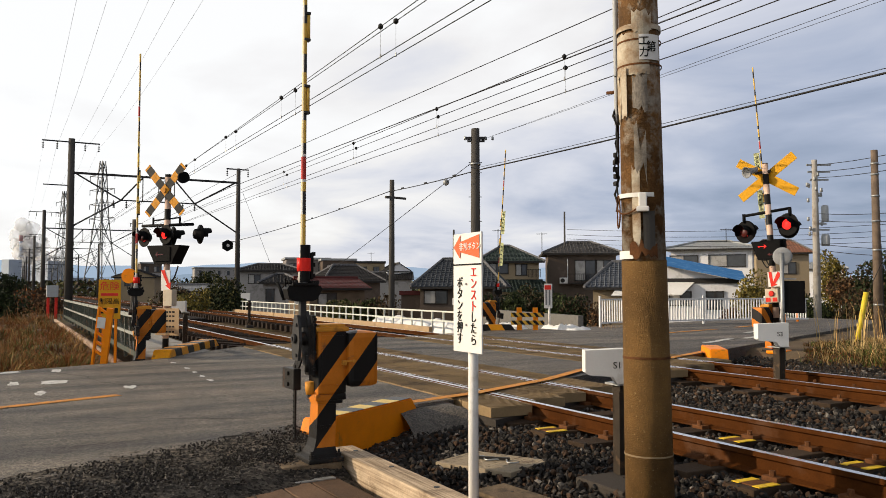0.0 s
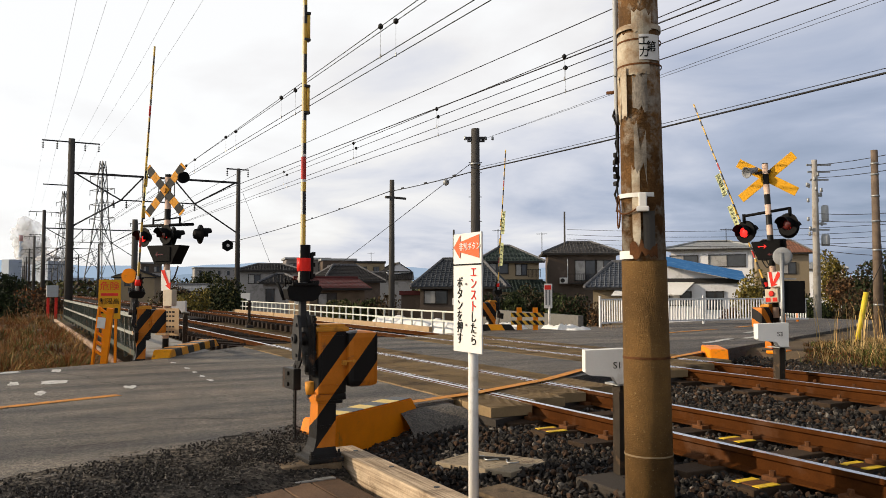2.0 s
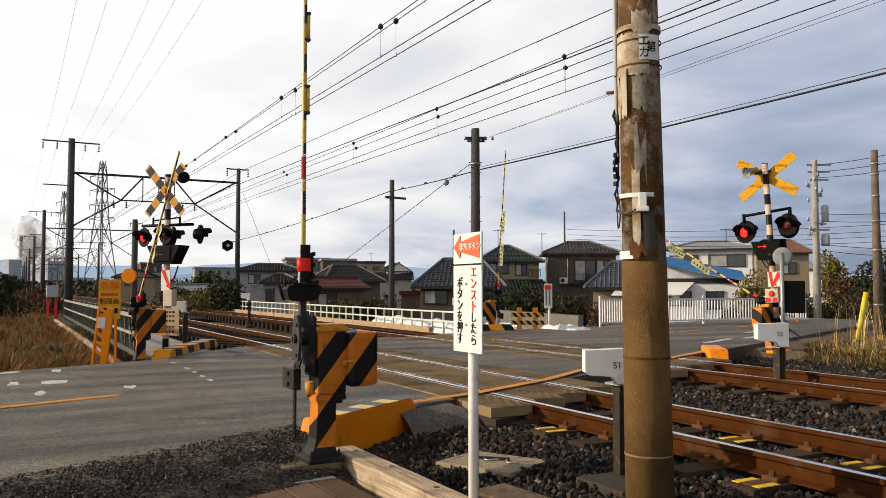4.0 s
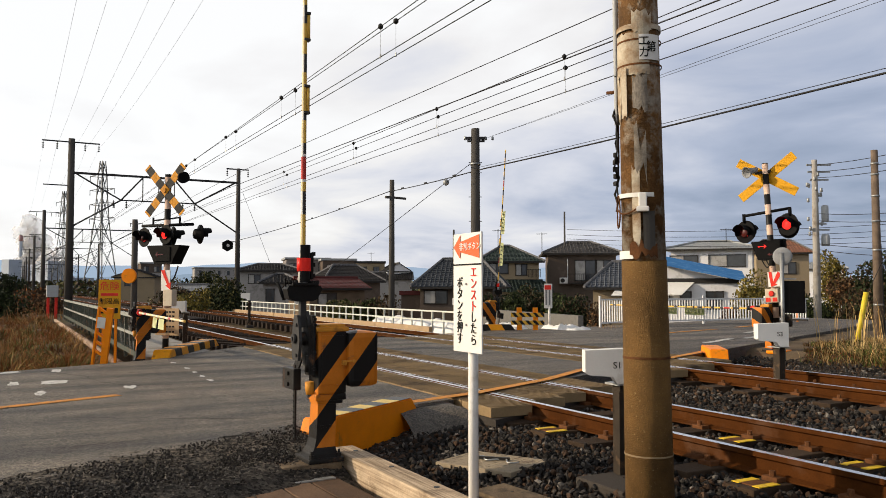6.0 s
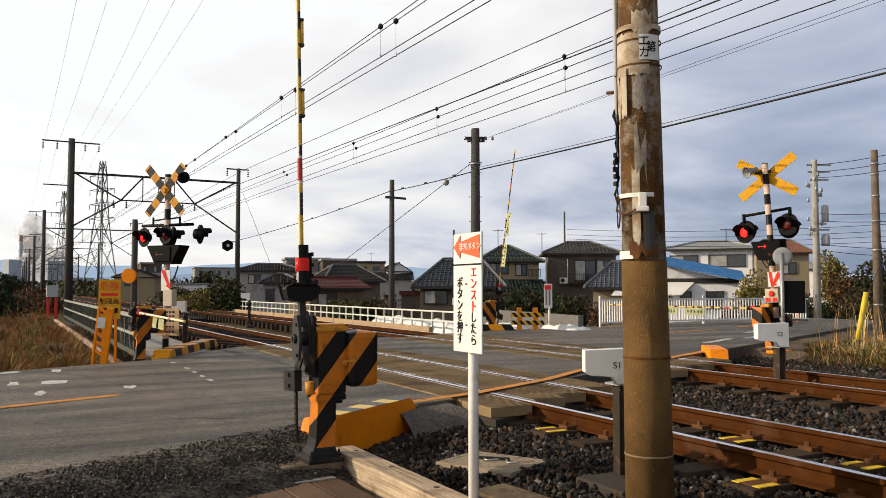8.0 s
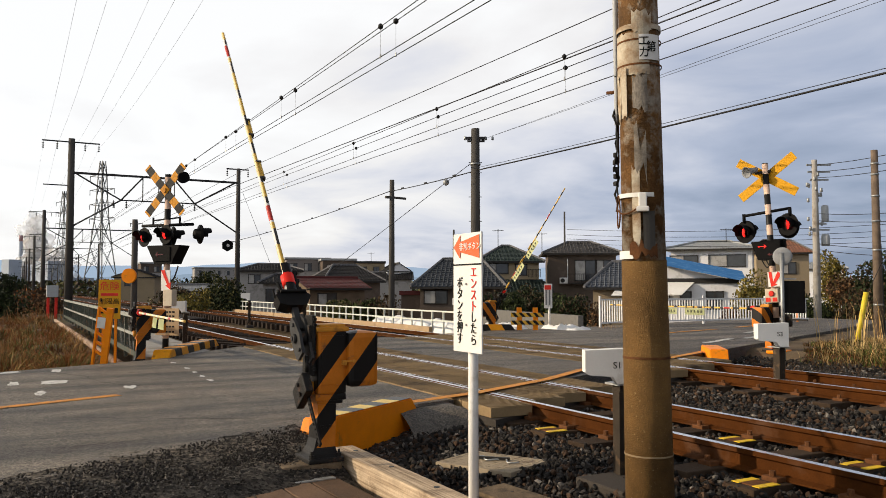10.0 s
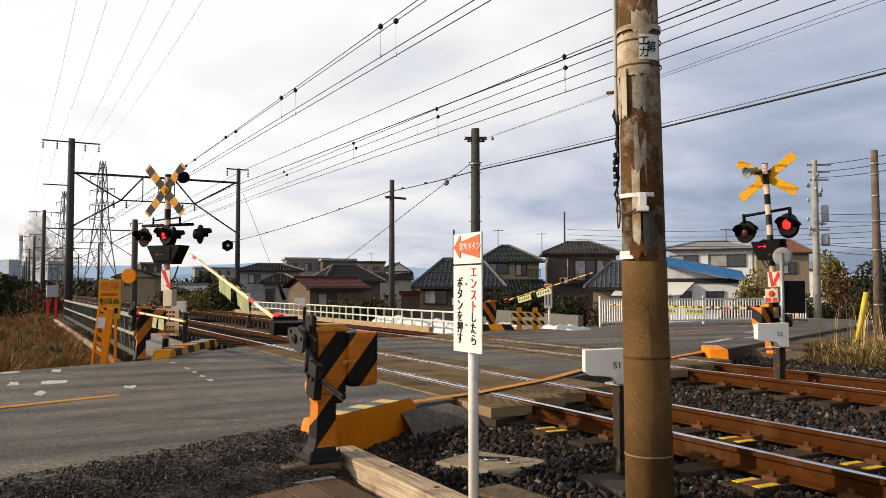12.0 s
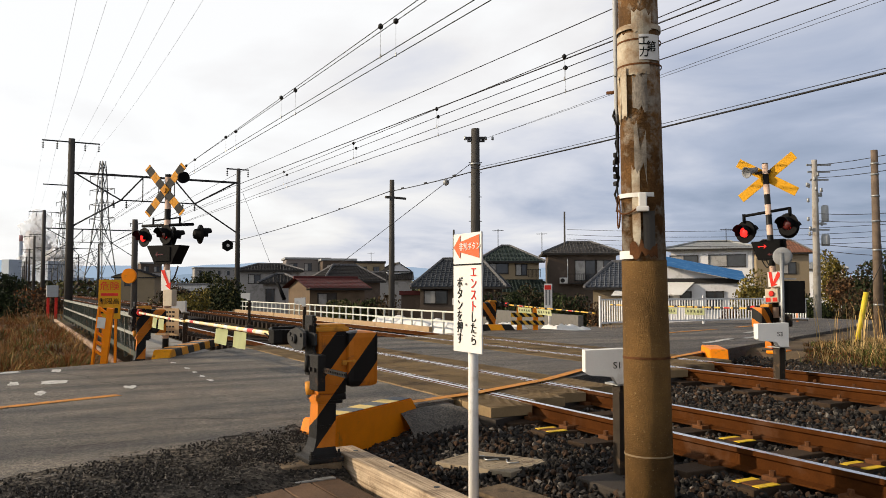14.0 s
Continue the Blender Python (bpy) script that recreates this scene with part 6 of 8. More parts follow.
detector(-4.52, 3.88, -0.32, 0.66, "S1", 1.0, "white detector head marked S1 on a dark square post")
detector(-7.6, 9.35, -0.25, 0.6, "S3", 1.3, "white detector head marked S3 on a brown square post")
detector(-16.9, 3.1, -0.2, 0.85, "", 0.9, "white detector head on a dark post beside the far rail")
detector(-21.8, 7.25, -0.2, 0.85, "", 0.95, "white detector head on a dark post between the tracks")
detector(-28.0, 7.3, -0.2, 0.95, "", 1.0, "white detector head on a dark post between the tracks")
detector(-18.6, 10.6, -0.2, 0.85, "", 1.1, "white detector head on a dark post at the far rail")


def kerb_block(name, a, b, h, w, keys, label, ramp=0.18, stripe_top=True):
    """Painted concrete guard block between two plan points, with sloped ends."""
    a, b = Vector(a), Vector(b)
    l = (b - a).length
    t = thing(name, Matrix.Translation(a) @ Matrix.Rotation(math.atan2(b.y - a.y, b.x - a.x), 4, "Z"), label, "guard block", group="guard blocks")
    bm = bmesh.new()
    prism(bm, [(0, -w / 2, 0), (l, -w / 2, 0), (l - ramp, -w / 2, h), (ramp * 0.5, -w / 2, h)], (0, w, 0))
    es = [e for e in bm.edges]
    bmesh.ops.bevel(bm, geom=es, offset=0.012, segments=2, affect="EDGES")
    part("block", bm, keys[0], t)
    if stripe_top:
        x, k = ramp * 0.5 + 0.03, 0
        n = int((l - ramp * 1.5) / 0.19)
        for k in range(n):
            wd = (l - ramp * 1.5 - 0.06) / n
            bm = bmesh.new()
            box(bm, (x + wd * (k + 0.5), 0, h + 0.002), (wd - 0.004, w * 0.93, 0.004))
            part("top_stripe", bm, keys[1 + k % 2], t)
    return t


kerb_block("guard_block", (-6.3, 2.06, -0.34), (-7.42, 3.72, -0.34), 0.42, 0.21, (M["yellow"], M["stripe_grey"], M["yellow_pale"]), "yellow concrete guard block with a pale striped top", 0.36)
kerb_block("guard_block", (-14.25, 2.2, -0.05), (-17.4, 3.75, -0.05), 0.16, 0.3, (M["kerb_stripes"], M["black"], M["yellow"]), "low black and yellow striped kerb block", 0.3, False)
kerb_block("guard_block", (-10.9, 11.5, -0.1), (-9.9, 10.7, -0.1), 0.21, 0.3, (M["yellow"], M["yellow"], M["yellow"]), "yellow painted guard block beside the far rails", 0.1, False)
kerb_block("guard_block", (-19.9, 11.3, -0.05), (-19.1, 12.6, -0.05), 0.2, 0.3, (M["kerb_stripes"], M["black"], M["yellow"]), "low black and yellow striped kerb block", 0.15, False)


def small_near_things():
    # heavy weathered timber
    t = thing("timber_beam", pose(-5.92, 2.275, -0.31, 0, 0, 0.8), "weathered pale timber beam with bolt holes lying beside the stones", "timber")
    bm = bmesh.new()
    box(bm, (1.6, 0, 0.14), (3.2, 0.19, 0.2), bevel=0.012)
    for v in bm.verts:
        v.co += Vector((0.004 * noise.noise(v.co * 7), 0.012 * noise.noise(v.co * 3 + Vector((5, 0, 0))), 0.008 * noise.noise(v.co * 4)))
    part("beam", bm, M["wood_grain"], t)
    bm = bmesh.new()
    for x in (0.22, 0.85, 1.5, 2.1):
        rod(bm, (x, 0.03, 0.236), (x, 0.03, 0.243), 0.02, seg=8)
    part("bolt_holes", bm, M["cable"], t)
    # plank walkway
    w = thing("plank_walk", pose(-5.62, 1.5, -0.215, 0, 0, 2.5), "brown wooden planks laid on the ground with a steel strap", "planks")
    for k in range(5):
        bm = bmesh.new()
        box(bm, (1.3, -0.46 + 0.22 * k, 0.02), (2.8, 0.205, 0.045), bevel=0.005)
        part("plank", bm, M["plank"], w)
    bm = bmesh.new()
    box(bm, (0.28, 0.0, 0.047), (0.06, 1.0, 0.008))
    part("strap", bm, M["galv"], w)
    # checker-plate hatch on the stones
    h = thing("hatch", pose(-5.45, 3.36, -0.225, 1.5, -2, 20), "beige checkered cable hatch lying among the stones", "hatch")
    bm = bmesh.new()
    box(bm, (0, 0, 0), (0.75, 0.5, 0.04), bevel=0.006)
    lid = part("cover", bm, M["hatch"], h)
    bm = bmesh.new()
    for i in range(16):
        for j in range(11):
            box(bm, (-0.33 + 0.044 * i, -0.21 + 0.042 * j, 0.0215), (0.028, 0.008, 0.004), Matrix.Rotation(radians(45 if (i + j) % 2 else -45), 3, "Z"))
    part("tread", bm, M["hatch"], lid)
    pts = [Vector((-0.2 + 0.45 * i / 14, 0.05 * math.sin(i * 0.9) + 0.02, 0.03)) for i in range(15)]
    tube("chain", pts, 0.007, M["galv"], h, 6)
    bm = bmesh.new()
    box(bm, (-0.02, 0.03, 0.035), (0.3, 0.02, 0.02), Matrix.Rotation(0.25, 3, "Z"))
    part("bar", bm, M["iron"], h)
    # second hatch nearer
    h = thing("hatch", pose(-4.55, 2.98, -0.25, 0, 2, 12), "dirty brown concrete trough cover partly under stones", "hatch")
    bm = bmesh.new()
    box(bm, (0, 0, 0), (0.5, 0.3, 0.06), bevel=0.01)
    part("cover", bm, M["plinth"], h)
    # concrete footing by the pole
    bm = bmesh.new()
    box(bm, (-4.35, 3.75, -0.27), (0.5, 0.45, 0.2), bevel=0.02)
    solid("footing", bm, M["concrete_dark"], "dark concrete footing half buried in stones", "footing")


small_near_things()
# ---- fences, bridge walk and roadside things ----
def away(px, c):
    """Plan point at depth c along the view, px metres-per-metre to the side of the axis."""
    f = Vector((-math.cos(HEADING), math.sin(HEADING)))
    r = Vector((math.sin(HEADING), math.cos(HEADING)))
    return f * c + r * (px * c)


def bridge_walk():
    t = thing("bridge_railing", pose(0, 1.9, 0), "grey-green steel railing along the railway bridge walkway", "railing")
    post = bmesh.new()
    box(post, (0, 0, 0.3), (0.06, 0.06, 0.85))
    me = mesh_of("post", post, M["green_grey"])
    bar = bmesh.new()
    box(bar, (0, 0, 0.33), (0.018, 0.018, 0.6))
    mb = mesh_of("baluster", bar, M["green_grey"])
    for k in range(17):
        ob = new("post", me)
        ob.parent, ob.location = t, (-14.9 - 1.4 * k, 0, 0)
        if k < 12:
            for j in range(1, 7):
                ob = new("baluster", mb)
                ob.parent, ob.location = t, (-14.9 - 1.4 * k - 0.2 * j, 0, 0)
    for z, h in ((0.68, 0.07), (0.36, 0.05), (0.03, 0.09)):
        bm = bmesh.new()
        box(bm, (-26, 0, z), (22.6, 0.055, h))
        part("rail", bm, M["rail_pale"] if z > 0.3 else M["green_grey"], t)
    bm = bmesh.new()
    box(bm, (-26, 2.7, -0.06), (22.6, 1.3, 0.06))
    solid("bridge_deck", bm, M["concrete"], "pale concrete walkway slab beside the track", "walkway", kind="structure")
    bm = bmesh.new()
    rod(bm, (-14.3, 1.6, -0.12), (-38.5, 1.6, -0.2), 0.07, seg=12)
    solid("pipe", bm, M["pipe"], "rusty pale pipe along the bridge edge", "pipe")


bridge_walk()


def canal_fence():
    t = thing("white_railing", pose(0, 11.3, 0), "low white pipe railing along the far side of the tracks", "railing")
    bm = bmesh.new()
    box(bm, (0, 0, 0.1), (0.045, 0.045, 0.8))
    me = mesh_of("post", bm, M["rail_white"])
    for k in range(36):
        ob = new("post", me)
        ob.parent, ob.location = t, (-19.6 - 0.72 * k, 0, 0)
    for z in (0.48, 0.2):
        bm = bmesh.new()
        box(bm, (-32.3, 0, z), (25.8, 0.04, 0.045))
        part("rail", bm, M["rail_white"], t)
    for k in range(6):
        bm = bmesh.new()
        box(bm, (-23.2 - 4.05 * k, -0.35, -0.05), (4.0, 0.12, 0.16), bevel=0.01)
        part("board", bm, M["board_tan"], t, "tan timber edge board")
    # white sheets on the bank behind it
    for k, (x, y, w, d) in enumerate(((-22.6, 12.4, 2.4, 1.2), (-25.2, 12.6, 2.6, 1.2), (-20.6, 13.2, 1.8, 1.0), (-18.9, 14.2, 2.2, 1.1), (-28.2, 12.9, 2.4, 1.1))):
        bm = bmesh.new()
        bmesh.ops.create_grid(bm, x_segments=26, y_segments=14, size=0.5)
        for v in bm.verts:
            e = max(abs(v.co.x), abs(v.co.y)) * 2
            v.co = Vector((v.co.x * w, v.co.y * d, (0.42 + 0.14 * noise.noise((v.co.x * 6, v.co.y * 5, k))) * (1 - smooth(0.55, 1.0, e)) - 0.02 + 0.05 * noise.noise((v.co.x * 18, v.co.y * 14, k))))
        bmesh.ops.solidify(bm, geom=bm.faces[:], thickness=0.01)
        for f in bm.faces:
            f.smooth = True
        solid("white_sheet", bm, M["sheet"], "crumpled white plastic sheet covering the bank", "plastic sheet", group="white sheets", m=pose(x, y, -0.34, 0, 0, 10 * (k % 3)))


canal_fence()


def slat_fence():
    t = thing("white_fence", pose(0, 0, 0), "white upright-slat metal fence along the far road", "fence")
    pts = [Vector((-19.25, 15.75, -0.02)), Vector((-19.75, 18.2, -0.03)), Vector((-19.75, 20.6, -0.03)), Vector((-19.4, 23.2, -0.05)), Vector((-19.2, 25.2, -0.05))]
    bm = bmesh.new()
    box(bm, (0, 0, 0.48), (0.06, 0.06, 0.96), bevel=0.006)
    pm = mesh_of("post", bm, M["fence_white"])
    bm = bmesh.new()
    box(bm, (0, 0, 0.49), (0.03, 0.034, 0.74))
    sm = mesh_of("slat", bm, M["fence_white"])
    for a, b in zip(pts, pts[1:]):
        d = b - a
        n = int(d.length / 0.115)
        an = math.atan2(d.y, d.x)
        for i in range(n):
            ob = new("slat" if i else "post", sm if i else pm)
            ob.parent, ob.matrix_basis = t, Matrix.Translation(a.lerp(b, i / n)) @ Matrix.Rotation(an, 4, "Z")
        for z in (0.14, 0.85):
            bm = bmesh.new()
            box(bm, (d.length / 2, 0, z), (d.length, 0.04, 0.05))
            part("rail", bm, M["fence_white"], t).matrix_basis = Matrix.Translation(a) @ Matrix.Rotation(an, 4, "Z")
    bm = bmesh.new()
    for a, b in zip(pts, pts[1:]):
        d = b - a
        box(bm, (a + b) / 2 + Vector((-0.06, 0, -0.1)), (d.length, 0.2, 0.2), Matrix.Rotation(math.atan2(d.y, d.x), 3, "Z"))
    solid("fence_kerb", bm, M["concrete"], "pale concrete kerb under the fence", "kerb", kind="structure")
    # block wall on the far side of the canal, behind the sheets
    bm = bmesh.new()
    a, b = Vector((-31, 17.8, -0.5)), Vector((-20.0, 15.6, -0.5))
    d = b - a
    box(bm, (a + b) / 2 + Vector((0, 0, 0.35)), (d.length, 0.18, 0.95), Matrix.Rotation(math.atan2(d.y, d.x), 3, "Z"), bevel=0.01)
    solid("low_wall", bm, M["concrete_wall"], "low grey weathered concrete wall before the gardens", "wall", kind="structure")


slat_fence()


def yellow_barrier():
    t = thing("yellow_barrier", pose(-19.0, 12.95, -0.2, 0, 0, 62), "yellow posts with black-striped rails at the road corner", "barrier")
    for x in (-0.26, 0.2):
        bm = bmesh.new()
        box(bm, (x, 0, 0.4), (0.14, 0.12, 0.85), bevel=0.012)
        part("post", bm, M["yellow"], t)
    for z in (0.62, 0.4):
        bm = bmesh.new()
        box(bm, (-0.03, -0.08, z), (0.95, 0.04, 0.12), bevel=0.008)
        part("rail", bm, M["rail_stripes"], t)
    t = thing("emergency_sign", pose(-19.3, 13.9, -0.3), "far white notice with a red arrow on a post", "sign")
    bm = bmesh.new()
    rod(bm, (0, 0, 0), (0, 0, 1.3), 0.03, seg=10)
    part("post", bm, M["paint_white"], t)
    bm = bmesh.new()
    box(bm, (0, -0.04, 1.25), (0.24, 0.012, 0.72), Matrix.Rotation(radians(60), 3, "Z"))
    bd = part("board", bm, M["paint_white"], t)
    bm = bmesh.new()
    box(bm, (0.008, -0.055, 1.5), (0.19, 0.012, 0.13), Matrix.Rotation(radians(60), 3, "Z"))
    part("arrow", bm, M["red"], bd)
    bm = bmesh.new()
    for x in (-0.05, 0.05):
        box(bm, (0.008 + x * 0.5, -0.055 + x * 0.86, 1.2), (0.045, 0.012, 0.44), Matrix.Rotation(radians(60), 3, "Z"))
    part("writing_bars", bm, M["black_soft"], bd)


yellow_barrier()


def danger_sign():
    t = thing("danger_sign", pose(-14.5, 1.42, -0.35, 0, 0, 68), "yellow height-limit warning board with red and black characters", "sign")
    bm = bmesh.new()
    for x in (-0.1, 0.1):
        box(bm, (x, 0.03, 0.6), (0.04, 0.04, 1.3))
    part("legs", bm, M["yellow"], t)
    bm = bmesh.new()
    box(bm, (0, 0, 1.33), (0.36, 0.015, 0.66), bevel=0.004)
    bd = part("board", bm, M["yellow_board"], t)
    letters("writing", "危険", 0.16, pose(0, -0.011, 1.54), M["red"], bd)
    letters("writing", "制限高", 0.11, pose(0, -0.011, 1.29), M["black"], bd)
    bm = bmesh.new()
    box(bm, (0, -0.01, 1.41), (0.28, 0.004, 0.045))
    part("writing_bar", bm, M["red"], bd)
    bm = bmesh.new()
    box(bm, (0, -0.01, 1.14), (0.28, 0.004, 0.09))
    part("writing_bar", bm, M["black"], bd)
    # leaning yellow guard frame
    t = thing("ladder_guard", pose(-13.75, 1.2, -0.05, 4, 7, 68), "leaning yellow steel guard frame with a white plate", "guard frame")
    for x, w in ((-0.09, 0.035), (0.08, 0.1)):
        bm = bmesh.new()
        box(bm, (x, 0, 0.45), (w, 0.08, 0.94), bevel=0.006)
        part("upright", bm, M["yellow"], t)
    for z in (0.2, 0.34, 0.48, 0.6, 0.74, 0.86):
        bm = bmesh.new()
        box(bm, (-0.02, 0, z), (0.14, 0.06, 0.035), Matrix.Rotation(0.5, 3, "Y"))
        part("rung", bm, M["yellow"], t)
    bm = bmesh.new()
    box(bm, (-0.02, -0.05, 0.68), (0.12, 0.01, 0.17))
    part("plate", bm, M["paint_white"], t)
    # round yellow cap on a dark pole behind the gate
    t = thing("track_post", pose(-19.5, 2.42, -0.3), "dark pole with a round yellow box near its top", "post")
    bm = bmesh.new()
    rod(bm, (0, 0, 0), (0, 0, 3.05), 0.075, 0.06, seg=12)
    part("shaft", bm, M["mast"], t)
    bm = bmesh.new()
    rod(bm, (0.1, -0.1, 1.75), (0.16, -0.14, 1.75), 0.17, seg=16)
    part("disc", bm, M["yellow"], t)
    # grey cabinets by the mast
    for x, y, h in ((-42, 1.6, 1.0),):
        t = thing("track_cabinet", pose(x, y, -0.3), "grey trackside box on red legs", "cabinet")
        bm = bmesh.new()
        box(bm, (0, 0, 1.35), (0.5, 0.5, 0.55), bevel=0.02)
        part("box", bm, M["paint_grey"], t)
        for dy in (-0.17, 0.17):
            bm = bmesh.new()
            box(bm, (0, dy, 0.5), (0.12, 0.12, 1.1))
            part("leg", bm, M["red"], t)


danger_sign()


def right_roadside():
    t = thing("road_mirror", pose(-10.5, 13.05, -0.2), "grey round road mirror on a pole with a black board", "road mirror")
    bm = bmesh.new()
    rod(bm, (0, 0, 0), (0, 0, 2.05), 0.038, seg=12)
    part("pole", bm, M["galv"], t)
    bm = bmesh.new()
    lathe(bm, [(0.03, -0.03), (0.12, -0.02), (0.165, 0.0), (0.18, 0.01), (0.18, 0.03), (0.15, 0.035)], 24, pose(-0.0, 0.02, 1.98, -90, 0, 30))
    part("mirror_back", bm, M["horn_grey"], t)
    bm = bmesh.new()
    box(bm, (0.12, 0.16, 1.2), (0.42, 0.05, 0.62), Matrix.Rotation(radians(50), 3, "Z"), bevel=0.01)
    part("board", bm, M["black_matt"], t)
    bm = bmesh.new()
    box(bm, (0.05, 0.1, 1.55), (0.3, 0.03, 0.03), Matrix.Rotation(radians(50), 3, "Z"))
    part("clamp", bm, M["galv"], t)
    for x, y, h in ((-13.62, 16.96, 0.68), (-19.91, 25.54, 0.7)):
        bm = bmesh.new()
        rod(bm, (0, 0, 0), (0, 0, h), 0.045, seg=10)
        rod(bm, (0, 0, h), (0, 0, h + 0.02), 0.045, 0.02, seg=10)
        solid("marker_post", bm, M["yellow"], "short yellow marker post", "post", group="marker posts", m=pose(x, y, -0.15))
    bm = bmesh.new()
    rod(bm, (0, 0, 0), (0.12, 0.22, 1.2), 0.055, 0.055, seg=10)
    solid("stay_guard", bm, M["yellow_pale2"], "yellow plastic guard tube leaning on a stay wire", "stay guard", m=pose(-11.1, 16.1, -0.12))
    tagged(tube("stay_wire", [Vector((-10.98, 16.32, 1.0)), Vector((-10.2, 17.8, 4.4))], 0.008, M["wire"]), "thin stay wire above the yellow guard", "wire")
    t = thing("meter_box", pose(-11.4, 18.0, -0.2), "small grey box on a thin post in the weeds", "box")
    bm = bmesh.new()
    rod(bm, (0, 0, 0), (0, 0, 1.25), 0.02, seg=8)
    part("post", bm, M["galv"], t)
    bm = bmesh.new()
    box(bm, (0, 0, 1.2), (0.12, 0.16, 0.2), bevel=0.01)
    part("box", bm, M["paint_grey"], t)


right_roadside()


# ---- houses ----
def roof_plane(bm, pts, step, rib, mi_plane=0, mi_rib=0, ribs=None, courses=True):
    """A roof plane (first edge is the eave) with raised ribs of tiles running down it."""
    pts = [Vector(p) for p in pts]
    f = bm.faces.new([bm.verts.new(p) for p in pts])
    f.material_index = mi_plane
    e = (pts[1] - pts[0])
    L, u = e.length, e.normalized()
    nrm = e.cross(pts[-1] - pts[0]).normalized()
    if nrm.z < 0:
        nrm = -nrm
    v = nrm.cross(u).normalized()
    if (pts[-1] - pts[0]).dot(v) < 0:
        v = -v
    poly = [((p - pts[0]).dot(u), (p - pts[0]).dot(v)) for p in pts]
    # courses of tiles across the slope
    top = max(y for _, y in poly)
    h = step
    while courses and h < top - 0.05:
        xs = [x0 + (x1 - x0) * (h - y0) / (y1 - y0) for (x0, y0), (x1, y1) in zip(poly, poly[1:] + poly[:1]) if (y0 - h) * (y1 - h) < 0]
        if len(xs) >= 2:
            rb = ribs or bm
            a, b = pts[0] + u * min(xs) + v * h, pts[0] + u * max(xs) + v * h
            q = [rb.verts.new(p) for p in (a + nrm * 0.005, b + nrm * 0.005, b + nrm * rib * 0.9, a + nrm * rib * 0.9, a + v * step * 0.7 + nrm * 0.005, b + v * step * 0.7 + nrm * 0.005)]
            for idx in ((0, 1, 2, 3), (3, 2, 5, 4)):
                g = rb.faces.new([q[i] for i in idx])
                g.material_index = mi_rib
        h += step
    s = step / 2
    while s < L:
        hi = 0.0
        for (x0, y0), (x1, y1) in zip(poly, poly[1:] + poly[:1]):
            if (x0 - s) * (x1 - s) < 0:
                hi = max(hi, y0 + (y1 - y0) * (s - x0) / (x1 - x0))
        if hi > 0.05:
            a, b = pts[0] + u * s + nrm * 0.01, pts[0] + u * s + v * hi + nrm * 0.01
            w = u * rib
            rb = ribs or bm
            q = [rb.verts.new(p) for p in (a - w, a + w, b + w, b - w, a + nrm * rib, b + nrm * rib)]
            for idx in ((0, 4, 5, 3), (4, 1, 2, 5), (0, 1, 4)):
                g = rb.faces.new([q[i] for i in idx])
                g.material_index = mi_rib
        s += step
    return f


